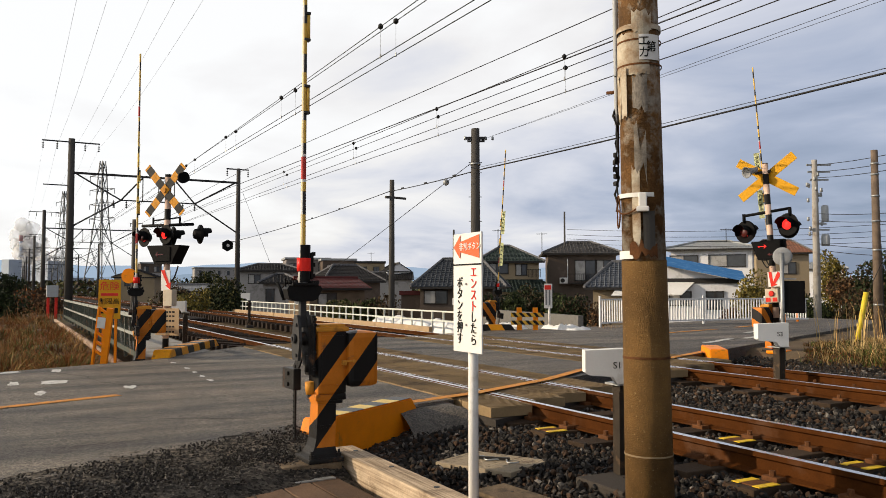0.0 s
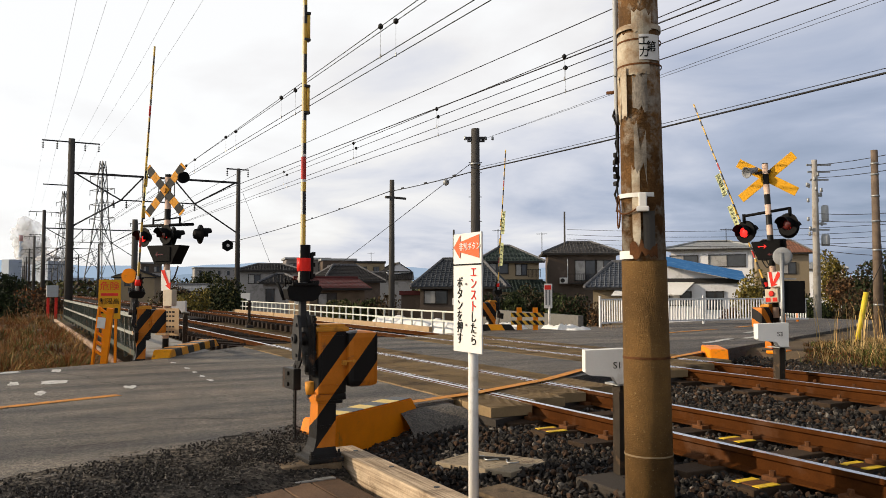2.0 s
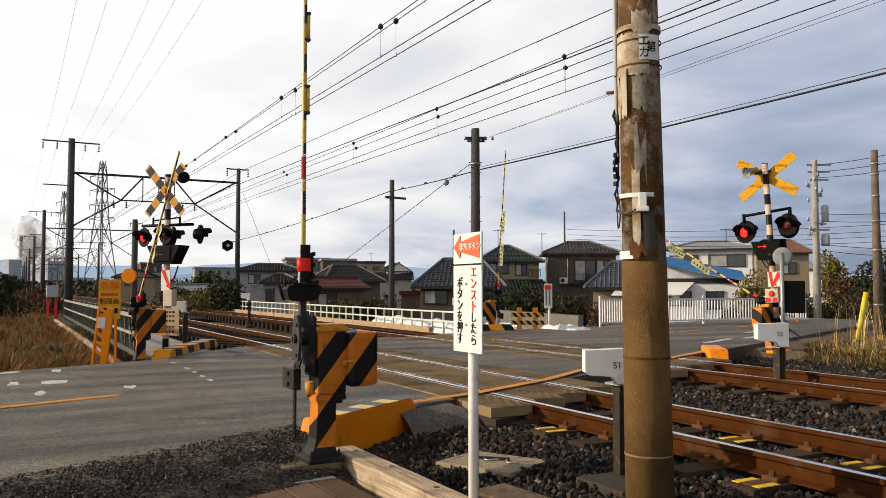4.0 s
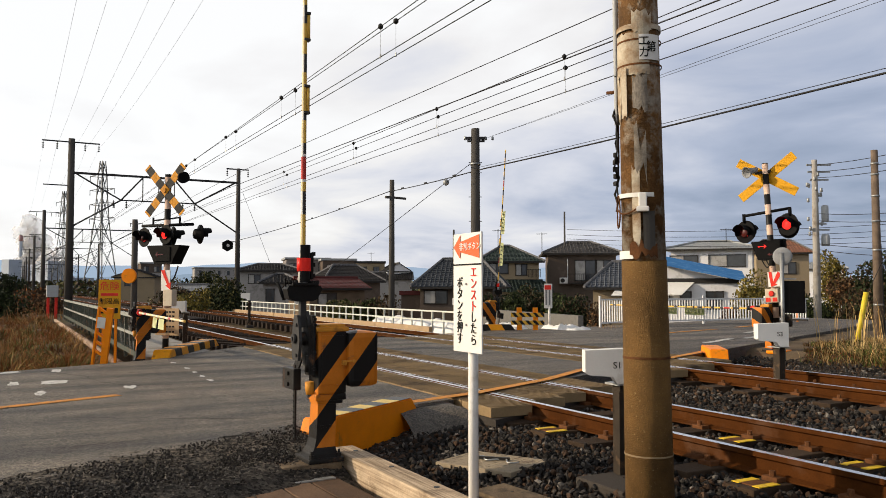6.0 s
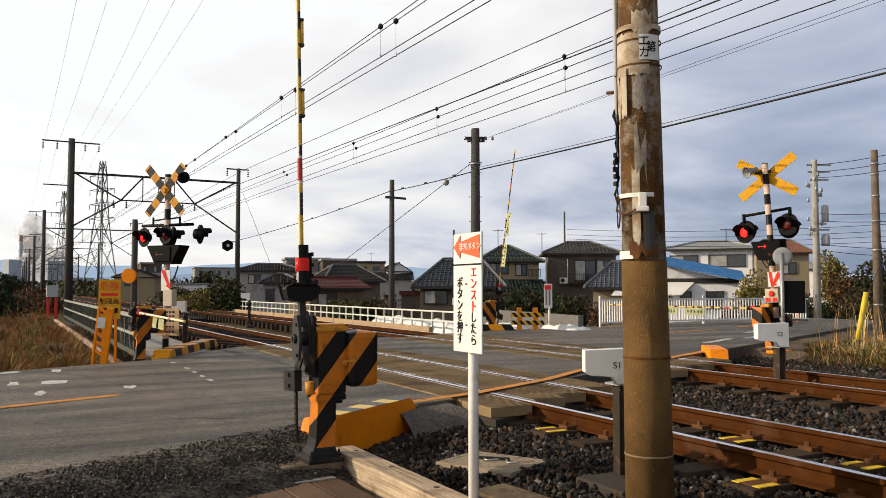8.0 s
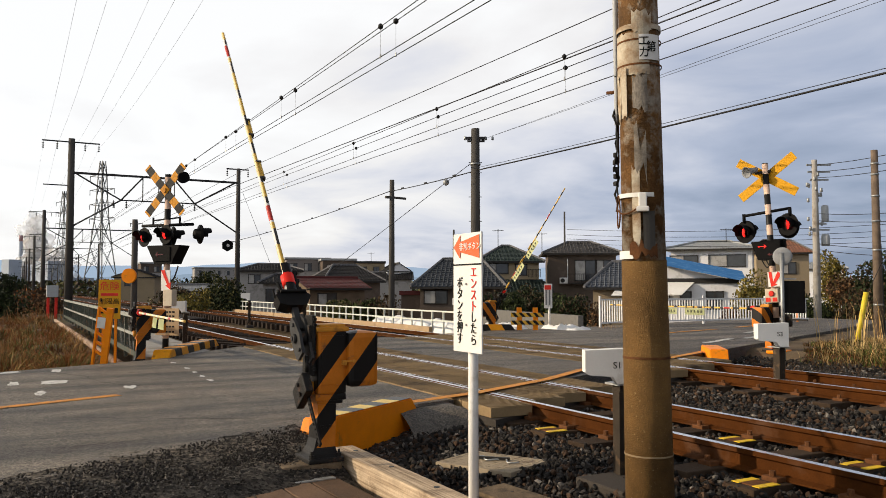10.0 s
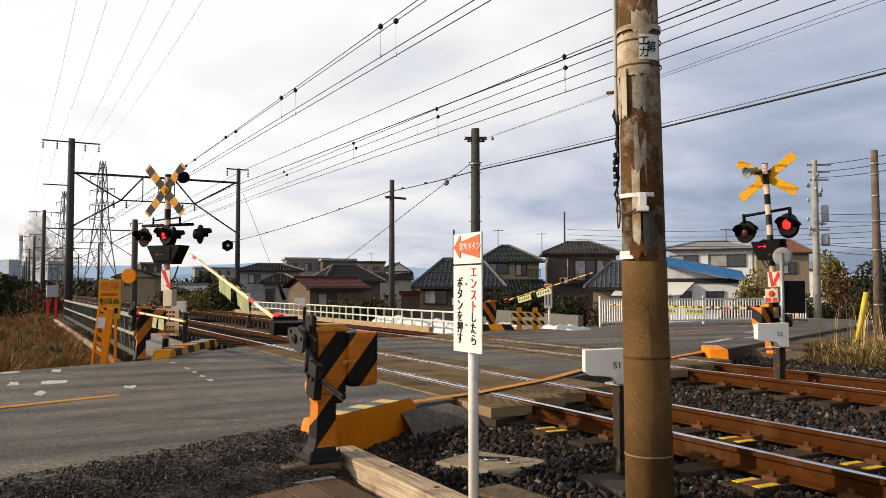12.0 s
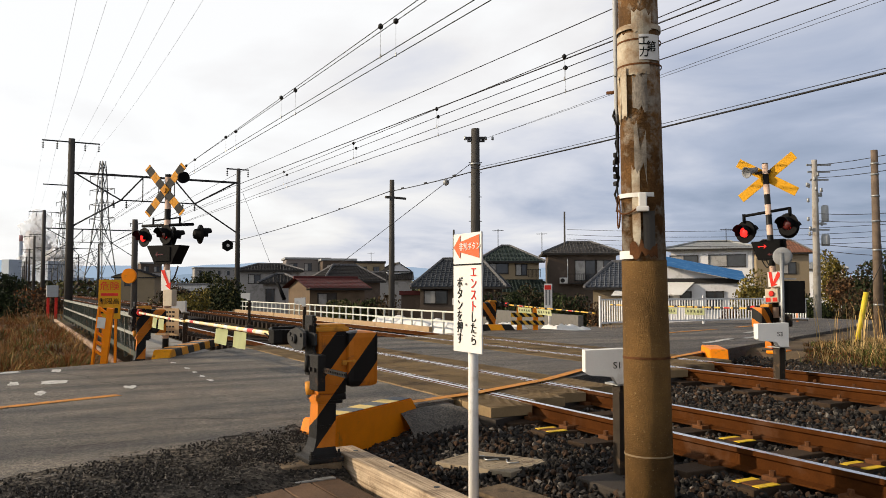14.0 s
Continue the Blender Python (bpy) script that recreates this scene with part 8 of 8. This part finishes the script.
def build_plants():
    blades("dry_grass", [(-20, -13.2, -3.5, 1.35), (-30, -14.5, -5, 1.4), (-42, -26, -9, 1.3)], 90000, 0.16, 0.42, ("straw_red", "straw_red", "straw_red", "straw_dark", "straw", "weed_green"), "reddish brown dry grass on the bank", 3, 1.9, 150)
    blades("dry_grass", [(-60, -38, -12, 2.0)], 5000, 0.4, 1.0, ("straw", "straw_red", "straw_dark"), "tall brown dry grass by the masts", 5, 0.7)
    blades("dry_grass", [(-9.9, -7.0, 13.3, 15.0), (-11.4, -8.0, 15.0, 17.4)], 13000, 0.1, 0.27, ("straw", "straw_pale", "straw_pale", "straw_dark", "weed_green"), "dry yellow grass with green at its foot", 8, 1.7, 60)
    blades("weeds", [(-10.6, -7.0, 12.75, 15.2), (-11.6, -8.0, 15.0, 17.6)], 26000, 0.05, 0.14, ("straw_dark", "weed_green", "straw_dark", "straw_red"), "low dark weeds on the roadside bank", 21, 1.6)
    blades("reeds", [(-11.3, -9.6, 14.6, 17.0), (-10.4, -9.0, 14.2, 15.6)], 70, 0.8, 1.5, ("straw_pale", "straw"), "tall thin pale reeds", 11, 0.25)
    blades("dry_grass", [(-18.9, -17.7, 13.6, 15.3), (-19.4, -18.6, 14.6, 16.2)], 2600, 0.2, 0.6, ("straw_pale", "straw", "straw_red"), "clump of dry orange grass by the far kerb", 13, 0.9)
    rows = (  # side, depth, width, depth of crown, height, base, leaf colours, count, leaf, trunk, kind
        (-0.285, 52, 2.6, 2.6, 2.7, -1.4, ("leaf_dark", "leaf_olive"), 2600, 0.22, 0.3, "bush"),
        (-0.262, 50, 2.4, 2.2, 2.2, -1.4, ("leaf_dark", "leaf_green"), 2400, 0.2, 0.2, "bush"),
        (-0.308, 47, 2.6, 2.0, 2.3, -1.2, ("leaf_gold", "leaf_olive"), 3000, 0.15, 0.1, "bush"),
        (-0.272, 46, 2.3, 2.0, 2.9, -1.2, ("leaf_dark", "leaf_olive"), 3400, 0.15, 0.2, "bush"),
        (-0.333, 45, 1.5, 1.4, 1.2, -0.9, ("leaf_rust", "leaf_gold"), 1400, 0.13, 0.1, "bush"),
        (-0.335, 60, 3.2, 3, 2.4, -1.2, ("leaf_brown", "leaf_olive"), 1800, 0.22, 0.2, "bush"),
        (-0.125, 54, 3.0, 2.2, 2.2, -1.6, ("leaf_olive", "leaf_green"), 2400, 0.2, 0.1, "bush"),
        (-0.095, 53, 2.6, 2.0, 1.9, -1.6, ("leaf_green", "leaf_brown"), 2200, 0.2, 0.1, "bush"),
        (-0.066, 52, 1.6, 1.5, 2.6, -1.6, ("leaf_brown", "leaf_brown"), 500, 0.16, 0.3, "bush"),
        (0.06, 46, 2.0, 1.8, 2.0, -1.2, ("leaf_dark", "leaf_brown"), 2000, 0.17, 0.1, "bush"),
        (0.09, 45, 2.4, 1.8, 2.1, -1.2, ("leaf_dark", "leaf_green"), 2400, 0.17, 0.1, "bush"),
        (0.115, 47, 2.2, 1.8, 2.5, -1.3, ("leaf_dark", "leaf_brown"), 2200, 0.17, 0.1, "bush"),
        (0.145, 44, 2.4, 1.8, 1.9, -1.2, ("leaf_green", "leaf_dark"), 2200, 0.16, 0.1, "bush"),
        (0.168, 42, 1.9, 1.8, 2.0, -1.2, ("leaf_dark", "leaf_brown"), 1700, 0.16, 0.1, "bush"),
        (0.19, 36, 1.4, 1.4, 1.7, -1.0, ("leaf_brown", "leaf_rust"), 500, 0.14, 0.2, "bush"),
        (0.385, 40, 2.1, 2.0, 2.9, -1.1, ("leaf_gold", "leaf_olive"), 3200, 0.14, 0.3, "tree"),
        (0.355, 40, 1.0, 1.0, 1.3, -1.0, ("leaf_rust", "leaf_brown"), 500, 0.14, 0.2, "bush"),
        (0.487, 60, 2.4, 2.2, 5.2, -1.2, ("leaf_gold", "leaf_olive"), 3200, 0.2, 0.6, "tree"),
        (0.505, 58, 4.2, 3.4, 3.4, -1.2, ("leaf_brown", "leaf_rust"), 3400, 0.2, 0.6, "tree"),
        (0.545, 54, 3.0, 2.8, 4.8, -1.2, ("leaf_dark", "leaf_brown"), 3200, 0.2, 0.8, "tree"),
        (0.46, 44, 2.4, 2.2, 1.5, -1.0, ("leaf_dark", "leaf_green"), 2400, 0.17, 0.1, "bush"),
        (0.525, 42, 3.0, 2.2, 2.0, -1.0, ("leaf_brown", "leaf_dark"), 2600, 0.17, 0.1, "bush"),
        (0.43, 60, 3.0, 2.6, 2.2, -1.2, ("leaf_dark", "leaf_olive"), 2200, 0.2, 0.1, "bush"),
        (-0.552, 60, 3.4, 3.4, 3.4, -1.0, ("leaf_dark", "leaf_dark"), 3600, 0.22, 0.3, "tree"),
        (-0.56, 38, 2.4, 2.2, 2.0, -0.9, ("leaf_dark", "leaf_green"), 2600, 0.16, 0.1, "bush"),
        (-0.495, 46, 3.4, 2.4, 1.5, -0.6, ("leaf_brown", "leaf_rust"), 2200, 0.16, 0.1, "bush"),
        (-0.515, 52, 3.0, 2.6, 1.9, -0.6, ("leaf_brown", "straw_red"), 2200, 0.18, 0.1, "bush"),
        (-0.295, 88, 3.4, 3, 4.5, -1.6, ("leaf_dark", "leaf_olive"), 2000, 0.3, 0.8, "tree"),
    )
    names = {"leaf_dark": "dark green", "leaf_olive": "olive green", "leaf_green": "green", "leaf_gold": "golden yellow-green", "leaf_brown": "brown winter", "leaf_rust": "rust-brown"}
    for k, (s, c, w, d, h, z, mats, n, leaf, trunk, kind) in enumerate(rows):
        p = away(s, c)
        leafy(kind, p.x, p.y, z, w, d, h, mats, n, leaf, names[mats[0]] + (" tree standing among the houses" if kind == "tree" else " garden shrub with loose twigs"), 40 + k, trunk, kind, "garden " + ("trees" if kind == "tree" else "shrubs"))
    # far woods along the horizon
    rnd = random.Random(2)
    verts, faces, idx = [], [], []
    for k in range(22000):
        s = rnd.uniform(-0.62, 0.62)
        c = rnd.choice((150, 190, 240)) + rnd.uniform(-14, 14)
        top = (1.3 + 2.2 * (0.5 + 0.5 * noise.noise((s * 14, c * 0.02, 0)))) * c / 190
        p = away(s, c)
        z = -2 + rnd.random() ** 0.8 * (top + 2.6)
        w = 0.9 * rnd.uniform(0.5, 1.2)
        q = Euler((rnd.uniform(0, 6.3), rnd.uniform(0, 6.3), rnd.uniform(0, 6.3))).to_matrix()
        b = len(verts)
        for dx, dz in ((-0.5, 0), (0, -0.4), (0.5, 0.05), (0.05, 0.4)):
            verts.append(tuple(Vector((p.x, p.y, z)) + q @ Vector((dx * w, 0, dz * w))))
        faces.append((b, b + 1, b + 2, b + 3))
        idx.append(rnd.randrange(3))
    tagged(from_data("far_woods", verts, faces, [M["leaf_dark"], M["leaf_brown"], M["leaf_olive"]], idx), "dark winter woods far along the plain", "woods", kind="stuff")


build_plants()


# ---- far things ----
PUFFS = []


def build_far():
    def pylon(s, c, h, w, base):
        p = away(s, c)
        t = thing("power_pylon", pose(p.x, p.y, base, 0, 0, 35), "grey steel lattice power pylon far off", "power pylon", group="power pylons")
        lv = [(0, w), (0.2, w * 0.72), (0.4, w * 0.5), (0.58, w * 0.34), (0.75, w * 0.25), (0.9, w * 0.2), (1.0, w * 0.12)]
        r = w * 0.015
        bm = bmesh.new()
        for (u0, a), (u1, b) in zip(lv, lv[1:]):
            for i in range(4):
                c0 = ((-1, -1), (1, -1), (1, 1), (-1, 1))
                (ax, ay), (bx, by) = c0[i], c0[(i + 1) % 4]
                rod(bm, (ax * a / 2, ay * a / 2, u0 * h), (ax * b / 2, ay * b / 2, u1 * h), r * 1.3, seg=4)
                rod(bm, (ax * a / 2, ay * a / 2, u0 * h), (bx * b / 2, by * b / 2, u1 * h), r * 0.7, seg=4)
                rod(bm, (bx * a / 2, by * a / 2, u0 * h), (ax * b / 2, ay * b / 2, u1 * h), r * 0.7, seg=4)
        part("lattice", bm, M["pylon"], t)
        for u in (0.9, 0.8, 0.7, 0.6):
            for s_ in (-1, 1):
                bm = bmesh.new()
                l = w * 0.62
                rod(bm, (0, 0, u * h + 0.4), (s_ * l, 0, u * h), r * 0.8, seg=4)
                rod(bm, (0, 0, u * h - 0.6), (s_ * l, 0, u * h), r * 0.8, seg=4)
                rod(bm, (s_ * l, 0, u * h), (s_ * l, 0, u * h - h * 0.035), r * 1.0, seg=4)
                part("cross_arm", bm, M["pylon"], t)
        return t
    pylon(-0.4285, 210, 38, 7.5, -3)
    pylon(-0.476, 340, 46, 8.0, -3)
    # works with chimneys, their colours paled and blued to imitate haze
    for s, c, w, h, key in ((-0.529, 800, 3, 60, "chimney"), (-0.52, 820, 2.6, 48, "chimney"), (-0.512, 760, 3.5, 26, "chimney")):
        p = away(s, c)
        t = thing("chimney", pose(p.x, p.y, -5), "tall works chimney far off, painted in hazed grey", "chimney", group="works chimneys")
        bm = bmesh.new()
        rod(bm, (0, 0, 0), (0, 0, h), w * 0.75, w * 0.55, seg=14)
        part("stack", bm, M["far_grey_hazed"], t)
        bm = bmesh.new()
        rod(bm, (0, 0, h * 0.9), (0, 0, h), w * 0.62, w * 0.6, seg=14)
        part("top_band", bm, M["far_red_hazed"], t)
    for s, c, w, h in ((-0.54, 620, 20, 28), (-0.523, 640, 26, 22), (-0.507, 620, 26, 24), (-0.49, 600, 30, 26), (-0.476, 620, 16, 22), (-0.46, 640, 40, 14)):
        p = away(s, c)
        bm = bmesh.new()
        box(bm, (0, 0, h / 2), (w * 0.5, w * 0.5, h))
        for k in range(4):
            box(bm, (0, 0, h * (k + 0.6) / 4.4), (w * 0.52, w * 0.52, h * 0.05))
        solid("works_building", bm, M["far_grey_hazed"], "works building far off, haze painted into its grey", "building", group="works buildings", m=pose(p.x, p.y, -4, 0, 0, 30))
    # steam: lumpy white pieces that drift and swell past one another
    rnd = random.Random(6)
    for s, c, z, n, sp in ((-0.522, 805, 70, 9, 12), (-0.508, 825, 92, 9, 16), (-0.49, 790, 42, 8, 18), (-0.478, 830, 50, 6, 14)):
        p = away(s, c)
        t = thing("steam_cloud", pose(p.x, p.y, z * 0.74 - 20), "white steam rising from the works", "steam", group="steam clouds")
        for k in range(n):
            bm = bmesh.new()
            bmesh.ops.create_icosphere(bm, subdivisions=3, radius=1.0)
            r = rnd.uniform(5, 11)
            for v in bm.verts:
                v.co *= r * (1 + 0.45 * noise.noise(v.co * 1.6 + Vector((k, s * 9, 0))) + 0.2 * noise.noise(v.co * 4))
            for f in bm.faces:
                f.smooth = True
            ob = part("puff", bm, M["steam"], t)
            ob.location = (rnd.uniform(-sp, sp) * 0.4, rnd.uniform(-sp, sp) * 0.9, -12 + rnd.uniform(0, sp * 2.2))
            PUFFS.append((ob, rnd.uniform(0.4, 1.0)))
    # hills: a pale blue glow stands in for the haze of distance
    for s0, s1, c, h, key, seed in ((-0.75, 0.75, 2300, 120, "hill_far_haze", 1), (-0.75, 0.75, 1900, 60, "hill_near_haze", 7)):
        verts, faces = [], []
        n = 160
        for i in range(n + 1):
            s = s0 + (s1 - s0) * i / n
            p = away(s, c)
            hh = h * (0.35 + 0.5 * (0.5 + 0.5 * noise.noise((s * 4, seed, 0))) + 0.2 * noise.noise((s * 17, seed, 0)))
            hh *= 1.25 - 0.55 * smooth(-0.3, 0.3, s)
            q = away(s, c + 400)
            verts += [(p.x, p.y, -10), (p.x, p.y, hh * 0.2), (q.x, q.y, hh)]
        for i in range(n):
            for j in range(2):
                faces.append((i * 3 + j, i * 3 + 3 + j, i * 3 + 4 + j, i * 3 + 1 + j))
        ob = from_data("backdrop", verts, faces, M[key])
        tagged(ob, "hills on the horizon, haze painted as pale blue glow", "hills", kind="structure")


build_far()
# ---- what moves ----
def motions():
    """Gate arms swing down, strips swing with them, steam drifts, warning lamps beat in turn."""
    lower_first = ((0, 90), (0.8, 90), (1.2, 84), (1.5, 78), (2.0, 68.5), (2.4, 60.5), (2.8, 52.5), (3.2, 44.5), (4.2, 25), (4.9, 12), (5.3, 6.5), (5.5, 4), (5.7, 2), (6.0, 0), (14, 0))
    lower_c = ((0, 85), (0.7, 85), (0.95, 83.3), (1.2, 80), (1.5, 74.5), (2.0, 65.5), (2.4, 58), (2.8, 50.5), (3.2, 42.5), (4.2, 23.5), (4.9, 11), (5.3, 5.5), (5.5, 3.2), (5.7, 1.5), (6.0, 0), (14, 0))
    lower_a = ((0, 90), (7.7, 90), (7.95, 87.5), (8.2, 83.5), (9.0, 70), (10.3, 45.3), (10.6, 39.3), (11.0, 31.8), (11.8, 16.2), (12.5, 2.8), (12.8, 1.0), (13.1, 0), (14, 0))
    lower_d = ((0, 83.5), (7.6, 83.5), (7.9, 79), (8.2, 74), (9.2, 56), (10.3, 38), (10.6, 34), (11.0, 28), (11.4, 21.5), (11.8, 14), (12.2, 7.5), (12.6, 1.5), (12.9, -1.5), (13.2, -2), (14, -2))
    for key, rows in (("A", lower_a), ("B", lower_first), ("C", lower_c), ("D", lower_d)):
        arm, side = GATES[key]
        p = arm.location.copy()
        walk(arm, [(t, pose(p.x, p.y, p.z, 0, -side * a, 0)) for t, a in rows])
    # the hanging strips of the nearest gate swing out as its boom comes down
    for strip_ in SWINGS:
        walk(strip_, [(t, pose(0, 0, 0, a, 0, 0)) for t, a in ((0, 20), (9.0, 20), (11.0, 24), (11.8, 16), (12.5, 3), (12.8, -3), (13.1, 0), (14, 0))])
    # steam drifts slowly up and along
    for ob, sp in PUFFS:
        p = ob.location.copy()
        walk(ob, [(t, pose(p.x, p.y + 1.1 * sp * (t - 7), p.z + 0.7 * sp * (t - 7), 0, 0, 4 * sp * t)) for t in (0, 5, 10, 14)])
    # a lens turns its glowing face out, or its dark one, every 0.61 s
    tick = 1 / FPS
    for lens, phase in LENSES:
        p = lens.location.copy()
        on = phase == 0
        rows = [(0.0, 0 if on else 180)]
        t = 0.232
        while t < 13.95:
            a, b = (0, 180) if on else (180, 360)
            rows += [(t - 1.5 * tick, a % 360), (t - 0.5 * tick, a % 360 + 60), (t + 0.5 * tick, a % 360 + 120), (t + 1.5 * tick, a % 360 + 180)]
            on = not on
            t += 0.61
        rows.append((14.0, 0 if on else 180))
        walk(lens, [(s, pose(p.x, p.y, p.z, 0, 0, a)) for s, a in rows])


motions()
